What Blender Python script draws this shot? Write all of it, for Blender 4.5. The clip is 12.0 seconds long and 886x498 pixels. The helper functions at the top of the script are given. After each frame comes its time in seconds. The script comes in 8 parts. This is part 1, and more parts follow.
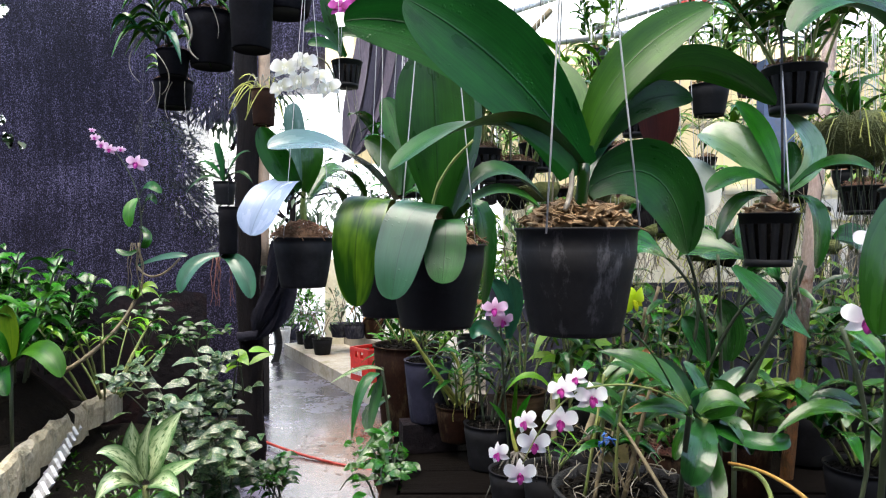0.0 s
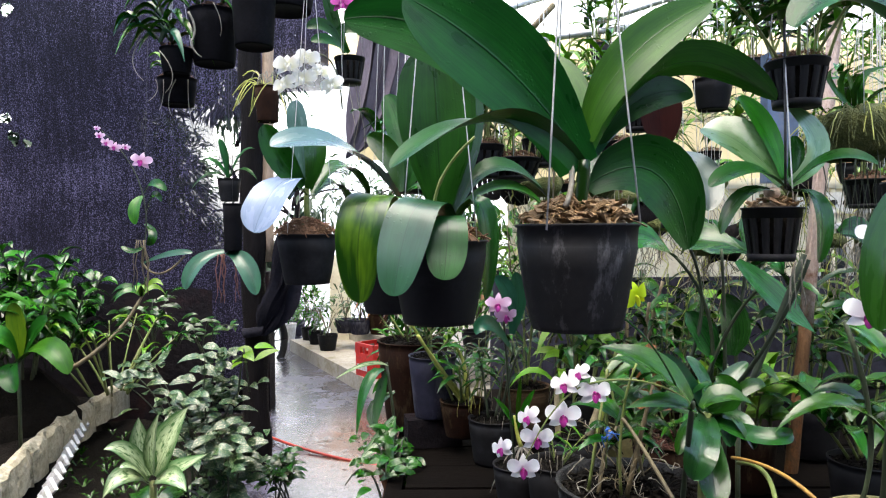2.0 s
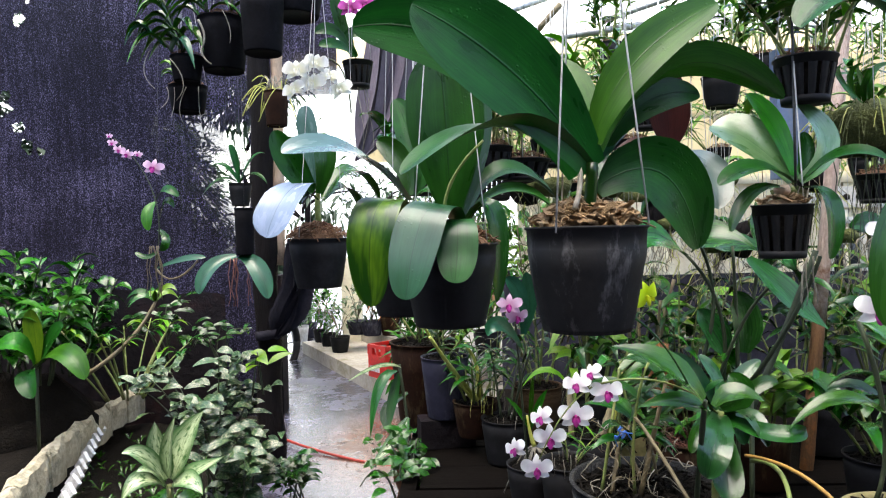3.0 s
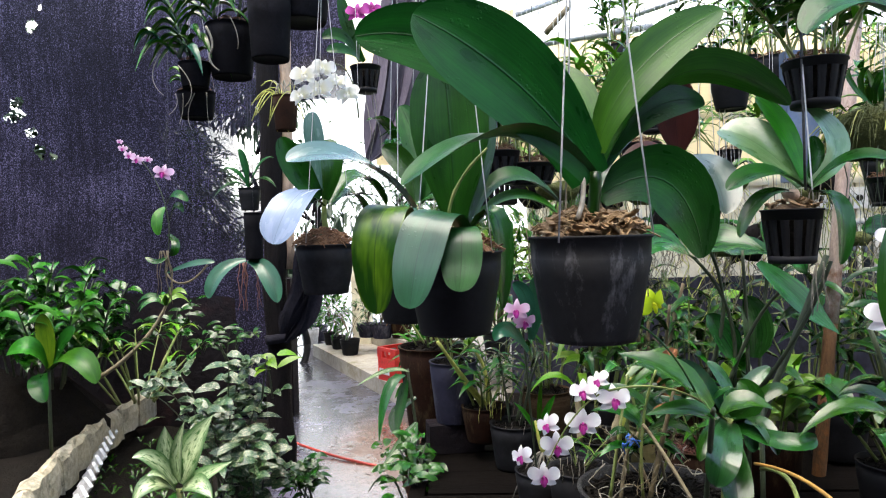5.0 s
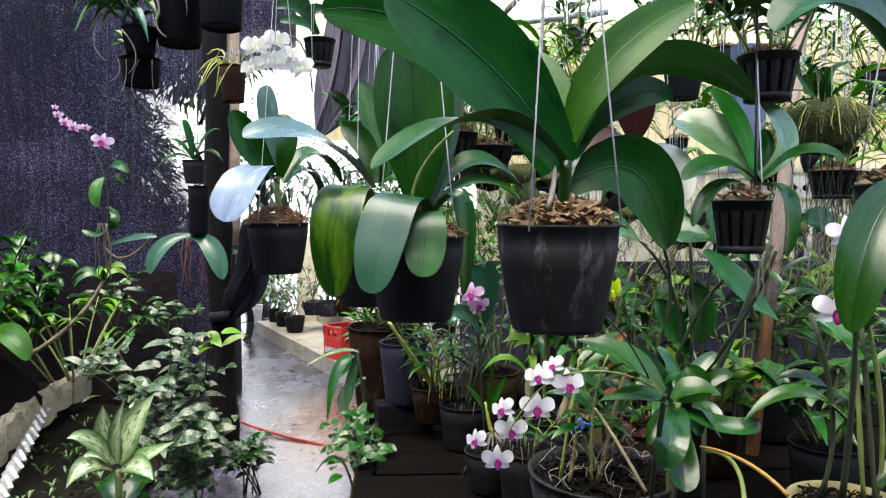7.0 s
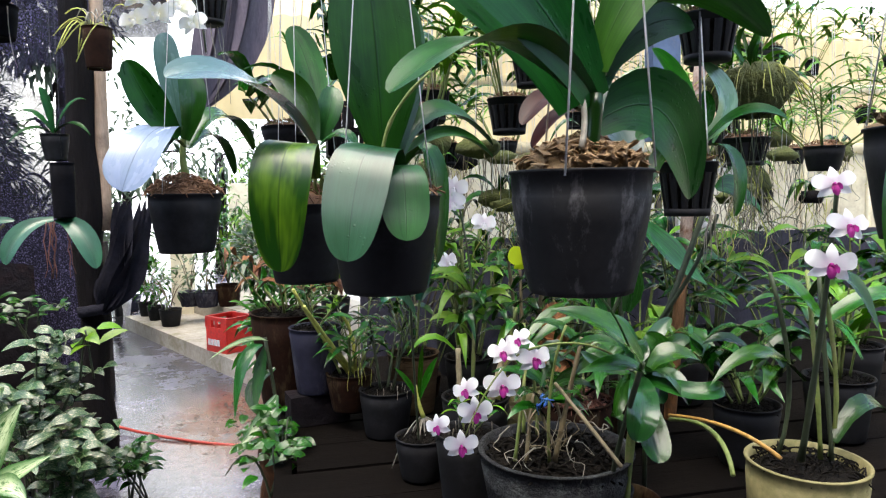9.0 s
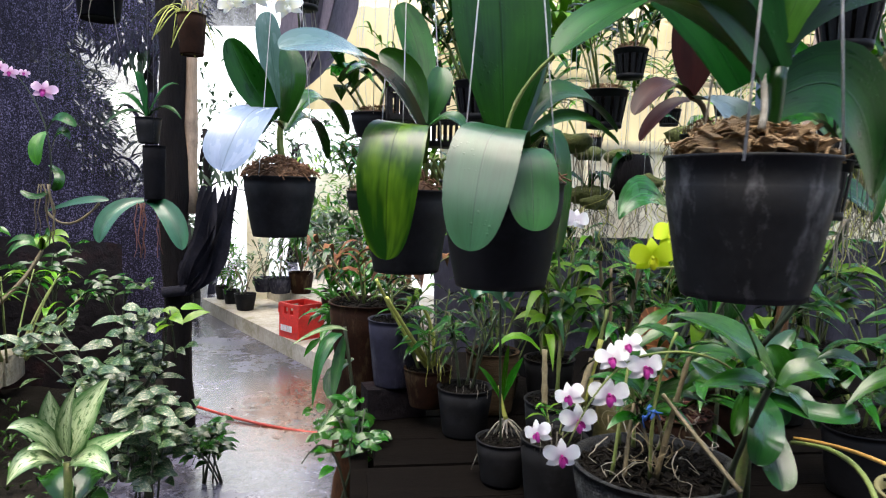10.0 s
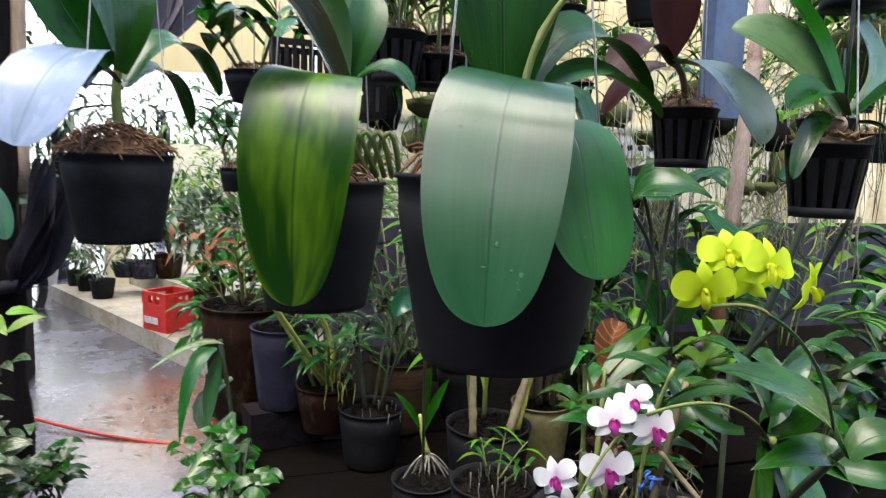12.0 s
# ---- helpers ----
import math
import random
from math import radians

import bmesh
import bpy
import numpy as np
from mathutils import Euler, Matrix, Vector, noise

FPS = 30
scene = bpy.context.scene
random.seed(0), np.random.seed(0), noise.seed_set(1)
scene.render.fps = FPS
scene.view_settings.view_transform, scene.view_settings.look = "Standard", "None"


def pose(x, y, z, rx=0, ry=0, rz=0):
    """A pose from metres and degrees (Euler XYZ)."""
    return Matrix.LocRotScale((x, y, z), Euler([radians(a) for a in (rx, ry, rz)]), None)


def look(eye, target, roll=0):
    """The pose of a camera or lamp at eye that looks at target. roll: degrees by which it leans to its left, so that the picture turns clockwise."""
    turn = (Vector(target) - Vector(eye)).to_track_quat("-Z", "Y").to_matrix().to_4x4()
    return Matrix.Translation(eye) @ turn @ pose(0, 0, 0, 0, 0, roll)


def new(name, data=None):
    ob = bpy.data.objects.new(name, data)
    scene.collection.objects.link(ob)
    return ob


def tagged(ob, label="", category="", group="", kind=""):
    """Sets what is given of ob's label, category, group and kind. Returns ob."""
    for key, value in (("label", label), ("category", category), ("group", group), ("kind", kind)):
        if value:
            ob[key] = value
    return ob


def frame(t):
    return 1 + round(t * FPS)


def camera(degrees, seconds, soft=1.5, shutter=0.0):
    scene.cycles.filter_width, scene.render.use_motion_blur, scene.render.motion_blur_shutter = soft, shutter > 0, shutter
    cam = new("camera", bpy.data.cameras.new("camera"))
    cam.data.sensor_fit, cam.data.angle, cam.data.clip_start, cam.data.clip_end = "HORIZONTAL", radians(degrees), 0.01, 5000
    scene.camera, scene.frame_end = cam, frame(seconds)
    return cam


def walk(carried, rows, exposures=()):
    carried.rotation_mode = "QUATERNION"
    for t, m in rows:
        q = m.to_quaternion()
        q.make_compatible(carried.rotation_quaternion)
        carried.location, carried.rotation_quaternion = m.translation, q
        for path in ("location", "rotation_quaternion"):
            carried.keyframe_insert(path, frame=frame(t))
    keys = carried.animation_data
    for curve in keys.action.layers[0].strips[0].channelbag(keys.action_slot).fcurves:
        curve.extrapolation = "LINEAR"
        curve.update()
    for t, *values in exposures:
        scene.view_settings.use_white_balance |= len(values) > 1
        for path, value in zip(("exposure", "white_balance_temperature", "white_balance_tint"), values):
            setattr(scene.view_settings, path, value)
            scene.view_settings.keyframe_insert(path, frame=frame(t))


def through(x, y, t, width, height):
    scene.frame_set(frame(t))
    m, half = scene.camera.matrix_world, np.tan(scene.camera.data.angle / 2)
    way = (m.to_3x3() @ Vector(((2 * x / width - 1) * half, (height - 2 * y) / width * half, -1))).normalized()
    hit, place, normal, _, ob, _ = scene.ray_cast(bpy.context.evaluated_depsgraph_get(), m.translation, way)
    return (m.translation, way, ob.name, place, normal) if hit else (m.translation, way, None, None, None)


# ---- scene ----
cam = camera(67.0, 12.0, soft=1.15, shutter=0.4)
PATH = [
    (0, (0.0000, 0.0000, 1.4000), (0.0000, 1.9997, 1.3651), 0.00),
    (0.5, (0.0019, 0.0009, 1.3991), (0.0109, 2.0005, 1.3592), -0.20),
    (1, (0.0054, -0.0065, 1.4011), (-0.0026, 1.9930, 1.3581), -0.50),
    (1.5, (0.0072, -0.0047, 1.4029), (0.0013, 1.9947, 1.3560), -0.30),
    (2, (0.0045, -0.0037, 1.4019), (-0.0104, 1.9956, 1.3529), -0.31),
    (2.5, (0.0036, -0.0055, 1.4029), (-0.0244, 1.9937, 1.3558), -0.71),
    (3, (0.0043, -0.0129, 1.4067), (-0.0416, 1.9860, 1.3585), -1.22),
    (5, (0.0135, -0.0092, 1.4159), (-0.0635, 1.9889, 1.3735), -1.44),
    (5.5, (0.0163, -0.0083, 1.4177), (-0.0467, 1.9903, 1.3764), -1.23),
    (6, (0.0107, -0.0100, 1.4205), (-0.0332, 1.9889, 1.3693), -0.82),
    (6.5, (-0.0021, -0.0032, 1.4249), (-0.0318, 1.9950, 1.3458), -0.61),
    (7, (-0.0111, 0.0062, 1.4247), (0.0724, 2.0014, 1.3154), 0.04),
    (7.5, (-0.0234, 0.0338, 1.4140), (0.0867, 2.0301, 1.3629), 1.15),
    (7.7, (-0.0324, 0.0423, 1.4129), (0.1157, 2.0358, 1.3511), 1.47),
    (9.3, (-0.1464, 0.1774, 1.3840), (0.3194, 2.1151, 1.2154), -1.08),
    (9.5, (-0.1517, 0.1886, 1.3838), (0.2465, 2.1410, 1.2124), -1.31),
    (10, (-0.1849, 0.2333, 1.3745), (0.0726, 2.2095, 1.2068), 1.22),
    (10.5, (-0.1919, 0.3467, 1.3836), (0.0608, 2.3216, 1.1938), 0.62),
    (11, (-0.1991, 0.4548, 1.3983), (0.1501, 2.4175, 1.2374), 0.77),
    (11.5, (-0.1958, 0.5312, 1.4007), (0.2849, 2.4650, 1.2303), 0.62),
    (12, (-0.1899, 0.5990, 1.3931), (0.4128, 2.4914, 1.1572), 1.88),
]
walk(cam, [(t, look(eye, target, roll)) for t, eye, target, roll in PATH], [(0, 2.69, 7000, 9), (12, 2.6, 7000, 9)])

# ---- light ----
world = bpy.data.worlds.new("sky")
scene.world = world
world.use_nodes = True
wn = world.node_tree
sky = wn.nodes.new("ShaderNodeTexSky")
sky.sky_type = "NISHITA"
sky.sun_disc = False
sky.sun_elevation = radians(70)
sky.sun_rotation = radians(215)
sky.air_density, sky.dust_density, sky.ozone_density = 1.0, 2.2, 1.5
wn.links.new(sky.outputs[0], wn.nodes["Background"].inputs[0])
wn.nodes["Background"].inputs[1].default_value = 0.115
sun = new("sun", bpy.data.lights.new("sun", "SUN"))
sun.data.energy, sun.data.angle, sun.data.color = 0.9, radians(45), (1.0, 0.98, 0.94)
sun.matrix_world = look((-1.4, -1.0, 9), (0, 0, 0))


# ---- materials ----
def material(name):
    m = bpy.data.materials.new(name)
    m.use_nodes = True
    nt = m.node_tree
    return m, nt, nt.nodes["Principled BSDF"]


def node(nt, kind, **values):
    n = nt.nodes.new("ShaderNode" + kind)
    for key, value in values.items():
        n.inputs[key.replace("_", " ")].default_value = value
    return n


def ramp(nt, source, stops):
    r = nt.nodes.new("ShaderNodeValToRGB")
    e = r.color_ramp.elements
    while len(e) < len(stops):
        e.new(0.5)
    for el, (pos, col) in zip(e, stops):
        el.position, el.color = pos, (*col, 1)
    nt.links.new(source, r.inputs[0])
    return r.outputs[0]


def noise_tex(nt, scale, detail=4.0, vector=None, stretch=None, rough=0.6):
    n = node(nt, "TexNoise", Scale=scale, Detail=detail, Roughness=rough)
    if vector is None:
        vector = nt.nodes.new("ShaderNodeTexCoord").outputs["Object"]
    if stretch:
        mp = nt.nodes.new("ShaderNodeMapping")
        mp.inputs["Scale"].default_value = stretch
        nt.links.new(vector, mp.inputs[0])
        vector = mp.outputs[0]
    nt.links.new(vector, n.inputs["Vector"])
    return n.outputs["Fac"]


def mix(nt, fac, a, b, blend="MIX"):
    m = nt.nodes.new("ShaderNodeMix")
    m.data_type, m.blend_type = "RGBA", blend
    for slot, value in ((0, fac), (6, a), (7, b)):
        if isinstance(value, (int, float)):
            m.inputs[slot].default_value = value
        elif isinstance(value, tuple):
            m.inputs[slot].default_value = (*value, 1)
        else:
            nt.links.new(value, m.inputs[slot])
    return m.outputs[2]


def math_node(nt, op, a, b=0.0, clamp=False):
    m = nt.nodes.new("ShaderNodeMath")
    m.operation, m.use_clamp = op, clamp
    for slot, value in ((0, a), (1, b)):
        if isinstance(value, (int, float)):
            m.inputs[slot].default_value = value
        else:
            nt.links.new(value, m.inputs[slot])
    return m.outputs[0]


def bump(nt, p, height, strength=0.3, distance=0.002):
    b = node(nt, "Bump", Strength=strength, Distance=distance)
    nt.links.new(height, b.inputs["Height"])
    nt.links.new(b.outputs[0], p.inputs["Normal"])


def surface(name, a, b, scale=8.0, rough=(0.5, 0.8), relief=0.3, size=0.004, metal=0.0, stain=None, stretch=None, fine=6.0, spec=0.5, runs=None):
    """Two-scale mottled surface: broad stains over fine grain."""
    m, nt, p = material(name)
    broad, grain = noise_tex(nt, scale, 3, stretch=stretch), noise_tex(nt, scale * fine, 6, stretch=stretch)
    col = ramp(nt, broad, [(0.3, a), (0.7, b)])
    col = mix(nt, 0.35, col, ramp(nt, grain, [(0.3, tuple(c * 0.45 for c in a)), (0.7, tuple(min(1, c * 1.3) for c in b))]))
    if stain:
        spot = noise_tex(nt, scale * 0.6, 8, stretch=runs, rough=0.75)
        col = mix(nt, math_node(nt, "MULTIPLY", math_node(nt, "SUBTRACT", spot, 0.52, True), 6.0, True), col, stain)
    nt.links.new(col, p.inputs["Base Color"])
    nt.links.new(math_node(nt, "ADD", math_node(nt, "MULTIPLY", grain, rough[1] - rough[0]), rough[0]), p.inputs["Roughness"])
    p.inputs["Metallic"].default_value = metal
    p.inputs["Specular IOR Level"].default_value = spec
    bump(nt, p, grain, relief, size)
    return m


def leaf_material(name, dark, light, rib=None, gloss=0.35, through=0.2, mottle=0.0, mottle_colour=(0.5, 0.55, 0.4), edge=None, streak=0.5, coat=0.0, coat_rough=0.3, coat_ior=1.5, spec=0.45, wet=0.0, stops=(0.36, 0.66), veins=None):
    """Leaf blade: lengthwise fibres, a midrib line, a tint of its own per leaf, and light that passes through the blade."""
    m, nt, p = material(name)
    uv = nt.nodes.new("ShaderNodeUVMap").outputs[0]
    sep = nt.nodes.new("ShaderNodeSeparateXYZ")
    nt.links.new(uv, sep.inputs[0])
    info = nt.nodes.new("ShaderNodeObjectInfo").outputs["Random"]
    shift = nt.nodes.new("ShaderNodeVectorMath")
    nt.links.new(uv, shift.inputs[0])
    comb = nt.nodes.new("ShaderNodeCombineXYZ")
    nt.links.new(math_node(nt, "MULTIPLY", info, 37.0), comb.inputs[0])
    nt.links.new(comb.outputs[0], shift.inputs[1])
    fibre = noise_tex(nt, 1.0, 5, shift.outputs[0], (26, 1.6, 1))
    patch = noise_tex(nt, 1.0, 3, shift.outputs[0], (2.2, 2.6, 1))
    col = ramp(nt, math_node(nt, "ADD", math_node(nt, "MULTIPLY", fibre, streak), math_node(nt, "MULTIPLY", patch, 1 - streak)), [(stops[0], dark), (stops[1], light)])
    hue = node(nt, "HueSaturation")
    nt.links.new(math_node(nt, "ADD", math_node(nt, "MULTIPLY", info, 0.03), 0.485), hue.inputs["Hue"])
    nt.links.new(math_node(nt, "ADD", math_node(nt, "MULTIPLY", info, 0.5), 0.75), hue.inputs["Value"])
    nt.links.new(col, hue.inputs["Color"])
    col = hue.outputs[0]
    off = math_node(nt, "ABSOLUTE", math_node(nt, "SUBTRACT", sep.outputs[0], 0.5))
    if mottle:
        blot = noise_tex(nt, 1.0, 6, shift.outputs[0], (9, 6, 1), 0.7)
        mask = math_node(nt, "MULTIPLY", math_node(nt, "SUBTRACT", blot, 0.56 - 0.16 * mottle, True), 9.0, True)
        if edge == "rim":
            mask = math_node(nt, "MULTIPLY", math_node(nt, "SUBTRACT", math_node(nt, "ADD", off, math_node(nt, "MULTIPLY", blot, 1.1)), 0.92 - 0.1 * mottle, True), 3.0, True)
        elif edge:
            mask = math_node(nt, "MULTIPLY", mask, math_node(nt, "SUBTRACT", 1.25, math_node(nt, "MULTIPLY", off, 2.6), True))
        col = mix(nt, mask, col, mottle_colour)
    if veins:
        wavy = math_node(nt, "SINE", math_node(nt, "SUBTRACT", math_node(nt, "MULTIPLY", sep.outputs[1], veins[0]), math_node(nt, "MULTIPLY", off, veins[1])))
        side = math_node(nt, "MULTIPLY", math_node(nt, "SUBTRACT", wavy, 0.72, True), 3.5, True)
        col = mix(nt, math_node(nt, "MULTIPLY", side, 0.75), col, veins[2])
    line = math_node(nt, "SUBTRACT", 1.0, math_node(nt, "MULTIPLY", off, 55.0), True)
    col = mix(nt, math_node(nt, "MULTIPLY", line, 0.7), col, rib or tuple(c * 0.45 for c in dark))
    nt.links.new(col, p.inputs["Base Color"])
    nt.links.new(math_node(nt, "ADD", math_node(nt, "MULTIPLY", patch, 0.3), gloss - 0.2), p.inputs["Roughness"])
    p.inputs["Specular IOR Level"].default_value = spec
    p.inputs["Coat Weight"].default_value = coat
    p.inputs["Coat Roughness"].default_value = coat_rough
    p.inputs["Coat IOR"].default_value = coat_ior
    height = math_node(nt, "SUBTRACT", math_node(nt, "MULTIPLY", fibre, 0.6), line)
    if wet:
        vo = nt.nodes.new("ShaderNodeTexVoronoi")
        vo.inputs["Scale"].default_value = 170.0
        co = nt.nodes.new("ShaderNodeTexCoord").outputs["Object"]
        nt.links.new(co, vo.inputs["Vector"])
        drop = math_node(nt, "MULTIPLY", math_node(nt, "SUBTRACT", 0.3, vo.outputs["Distance"], True), 9.0, True)
        drop = math_node(nt, "MULTIPLY", drop, math_node(nt, "MULTIPLY", math_node(nt, "SUBTRACT", noise_tex(nt, 22, 3, co), 0.55, True), 8.0, True))
        height = math_node(nt, "ADD", height, math_node(nt, "MULTIPLY", drop, 1.6 * wet))
    bump(nt, p, height, 0.35, 0.0012)
    tr = node(nt, "BsdfTranslucent")
    nt.links.new(mix(nt, 0.3, col, (0.1, 0.42, 0.02), "MIX"), tr.inputs["Color"])
    ms = node(nt, "MixShader", Fac=through)
    nt.links.new(p.outputs[0], ms.inputs[1])
    nt.links.new(tr.outputs[0], ms.inputs[2])
    nt.links.new(ms.outputs[0], nt.nodes["Material Output"].inputs[0])
    return m


def petal_material(name, centre, rim, through=0.5):
    m, nt, p = material(name)
    uv = nt.nodes.new("ShaderNodeUVMap").outputs[0]
    sep = nt.nodes.new("ShaderNodeSeparateXYZ")
    nt.links.new(uv, sep.inputs[0])
    vein = noise_tex(nt, 1.0, 4, uv, (22, 2, 1))
    col = ramp(nt, math_node(nt, "ADD", sep.outputs[1], math_node(nt, "MULTIPLY", vein, 0.2)), [(0.15, centre), (0.75, rim)])
    nt.links.new(col, p.inputs["Base Color"])
    p.inputs["Roughness"].default_value = 0.55
    bump(nt, p, vein, 0.3, 0.001)
    tr = node(nt, "BsdfTranslucent")
    nt.links.new(col, tr.inputs["Color"])
    ms = node(nt, "MixShader", Fac=through)
    nt.links.new(p.outputs[0], ms.inputs[1])
    nt.links.new(tr.outputs[0], ms.inputs[2])
    nt.links.new(ms.outputs[0], nt.nodes["Material Output"].inputs[0])
    return m


LEAF = leaf_material("broad_orchid_leaf", (0.002, 0.028, 0.0025), (0.0085, 0.086, 0.006), gloss=0.36, through=0.1, spec=0.2, streak=0.35, wet=0.6)
LEAF_WAX = leaf_material("waxy_dark_leaf", (0.004, 0.045, 0.006), (0.015, 0.115, 0.014), coat=0.5, coat_rough=0.22, coat_ior=1.42, gloss=0.45, spec=0.25, streak=0.35, wet=1.2)
LEAF_PALE = leaf_material("pale_orchid_leaf", (0.01, 0.085, 0.004), (0.042, 0.2, 0.011), coat=0.05, spec=0.25, gloss=0.4, streak=0.4, wet=0.8)
# blue share of this base colour stands in for bluish sky reflection
LEAF_GREY = leaf_material("sky_tinted_grey_green_leaf", (0.006, 0.066, 0.027), (0.018, 0.125, 0.058), coat=0.75, coat_rough=0.22, coat_ior=1.5, gloss=0.45, streak=0.3, spec=0.25, wet=1.6)
# LEAF_BLUE: reflected sky put into the base colour of a green leaf
LEAF_BLUE = leaf_material("sky_sheen_blue_leaf", (0.14, 0.2, 0.26), (0.22, 0.29, 0.4), gloss=0.3, streak=0.3, through=0.1, spec=0.6)
# pale blue-green base imitates sky sheen on dark green leaves
LEAF_SHEEN = leaf_material("blue_green_sheen_leaf", (0.045, 0.13, 0.11), (0.1, 0.22, 0.2), coat=1.0, coat_rough=0.22, gloss=0.3, streak=0.35, through=0.12, spec=0.5)
LEAF_STREAK = leaf_material("yellow_streaked_leaf", (0.006, 0.072, 0.004), (0.14, 0.36, 0.014), coat=0.6, coat_rough=0.24, coat_ior=1.4, gloss=0.4, streak=0.09, stops=(0.43, 0.66), spec=0.3)
LEAF_MAROON = leaf_material("maroon_leaf", (0.016, 0.004, 0.003), (0.04, 0.009, 0.005), spec=0.15, gloss=0.45, through=0.06)
LEAF_DARK = leaf_material("dark_leaf", (0.005, 0.034, 0.003), (0.016, 0.08, 0.006), spec=0.3, gloss=0.3, coat=0.25, coat_rough=0.1)
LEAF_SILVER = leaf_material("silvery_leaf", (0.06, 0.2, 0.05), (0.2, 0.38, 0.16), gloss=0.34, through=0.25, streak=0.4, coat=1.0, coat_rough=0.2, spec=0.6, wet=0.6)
LEAF_PLEAT = leaf_material("pleated_leaf", (0.004, 0.036, 0.006), (0.03, 0.17, 0.024), gloss=0.3, streak=0.85, stops=(0.38, 0.62), spec=0.35, coat=0.2, coat_rough=0.12)
LEAF_SLATE = leaf_material("slate_leaf", (0.02, 0.04, 0.03), (0.05, 0.085, 0.07), gloss=0.36, through=0.06, streak=0.4, coat=0.6)
LEAF_WET = leaf_material("rain_wet_leaf", (0.004, 0.038, 0.007), (0.02, 0.105, 0.018), gloss=0.36, spec=0.3, coat=0.7, coat_rough=0.07, wet=1.5)
LEAF_STRAP = leaf_material("strap_leaf", (0.005, 0.052, 0.003), (0.033, 0.16, 0.007), gloss=0.3, spec=0.32, coat=0.3, coat_rough=0.09, wet=0.9)
LEAF_LIME = leaf_material("lime_leaf", (0.06, 0.2, 0.008), (0.2, 0.38, 0.018), gloss=0.38, through=0.35)
LEAF_CREAM = leaf_material("cream_variegated_leaf", (0.03, 0.12, 0.025), (0.07, 0.2, 0.05), mottle=1.0, mottle_colour=(0.58, 0.68, 0.4), edge=True, rib=(0.3, 0.4, 0.2), coat=0.4)
LEAF_SPECK = leaf_material("speckled_leaf", (0.01, 0.048, 0.013), (0.03, 0.095, 0.028), mottle=0.28, mottle_colour=(0.36, 0.4, 0.2), gloss=0.34, spec=0.4, coat=0.3)
LEAF_DEAD = leaf_material("dry_brown_leaf", (0.07, 0.018, 0.006), (0.24, 0.075, 0.018), gloss=0.7, through=0.15, rib=(0.45, 0.2, 0.07), veins=(62, 16, (0.5, 0.22, 0.07)))
LEAF_FAR = leaf_material("tree_leaf", (0.02, 0.05, 0.025), (0.05, 0.09, 0.045), gloss=0.5, through=0.3)
PETAL_WHITE = petal_material("white_petal", (0.93, 0.86, 0.92), (0.97, 0.97, 0.97), 0.35)
PETAL_MOTH = petal_material("moth_petal", (0.93, 0.92, 0.76), (0.98, 0.98, 0.97), 0.65)
PETAL_PINK = petal_material("pink_petal", (0.72, 0.4, 0.6), (0.82, 0.62, 0.78))
PETAL_MAGENTA = petal_material("magenta_petal", (0.28, 0.005, 0.13), (0.5, 0.035, 0.33), 0.25)
PETAL_YELLOW = petal_material("lemon_petal", (0.6, 0.72, 0.02), (0.76, 0.9, 0.06), 0.5)
PETAL_LIME = petal_material("olive_throat", (0.5, 0.56, 0.01), (0.74, 0.8, 0.04))
PETAL_RED = petal_material("red_petal", (0.5, 0.02, 0.02), (0.65, 0.06, 0.04))
CANE = surface("green_cane", (0.09, 0.15, 0.03), (0.2, 0.24, 0.06), 14, relief=0.4, stain=(0.24, 0.19, 0.1))
CANE_STUB = surface("old_jointed_cane", (0.22, 0.17, 0.09), (0.38, 0.32, 0.19), 16, relief=0.5, stain=(0.1, 0.07, 0.04))
CANE_DRY = surface("dry_cane", (0.08, 0.062, 0.03), (0.19, 0.15, 0.08), 16, relief=0.5, stain=(0.1, 0.07, 0.04))
CANE_DARK = surface("dark_stalk", (0.02, 0.03, 0.015), (0.05, 0.07, 0.03), 14)
CANE_ORANGE = surface("orange_dry_stalk", (0.28, 0.13, 0.02), (0.42, 0.24, 0.05), 14)
CANE_YELLOW = surface("yellow_stalk", (0.4, 0.43, 0.05), (0.62, 0.62, 0.16), 14, relief=0.4, stain=(0.25, 0.2, 0.08))
ROOT = surface("aerial_root", (0.16, 0.14, 0.1), (0.34, 0.31, 0.25), 20)
BLACK_PLASTIC = surface("black_plastic", (0.0075, 0.0075, 0.008), (0.014, 0.014, 0.0152), 14, rough=(0.45, 0.8), relief=0.2, size=0.001, stain=(0.022, 0.022, 0.025), spec=0.14)
# darker, duller copy of BLACK_PLASTIC with the shade in its colour
BLACK_MATT = surface("dull_shaded_black_plastic", (0.004, 0.004, 0.0048), (0.0085, 0.0085, 0.0105), 14, rough=(0.7, 0.95), relief=0.3, size=0.0015, stain=(0.016, 0.016, 0.02), spec=0.05)
SCUFFED = surface("scuffed_black_plastic", (0.008, 0.008, 0.0085), (0.015, 0.015, 0.016), 16, rough=(0.4, 0.8), relief=0.2, size=0.001, stain=(0.09, 0.09, 0.096), spec=0.14, runs=(3, 3, 1.2))
# blue-black pot colour, lowered to include the shade on the bench
GREY_PLASTIC = surface("dusty_blue_black_plastic", (0.009, 0.009, 0.018), (0.026, 0.026, 0.046), 9, rough=(0.5, 0.8), relief=0.2, size=0.001, stain=(0.1, 0.1, 0.12), spec=0.2, runs=(2, 2, 0.7))
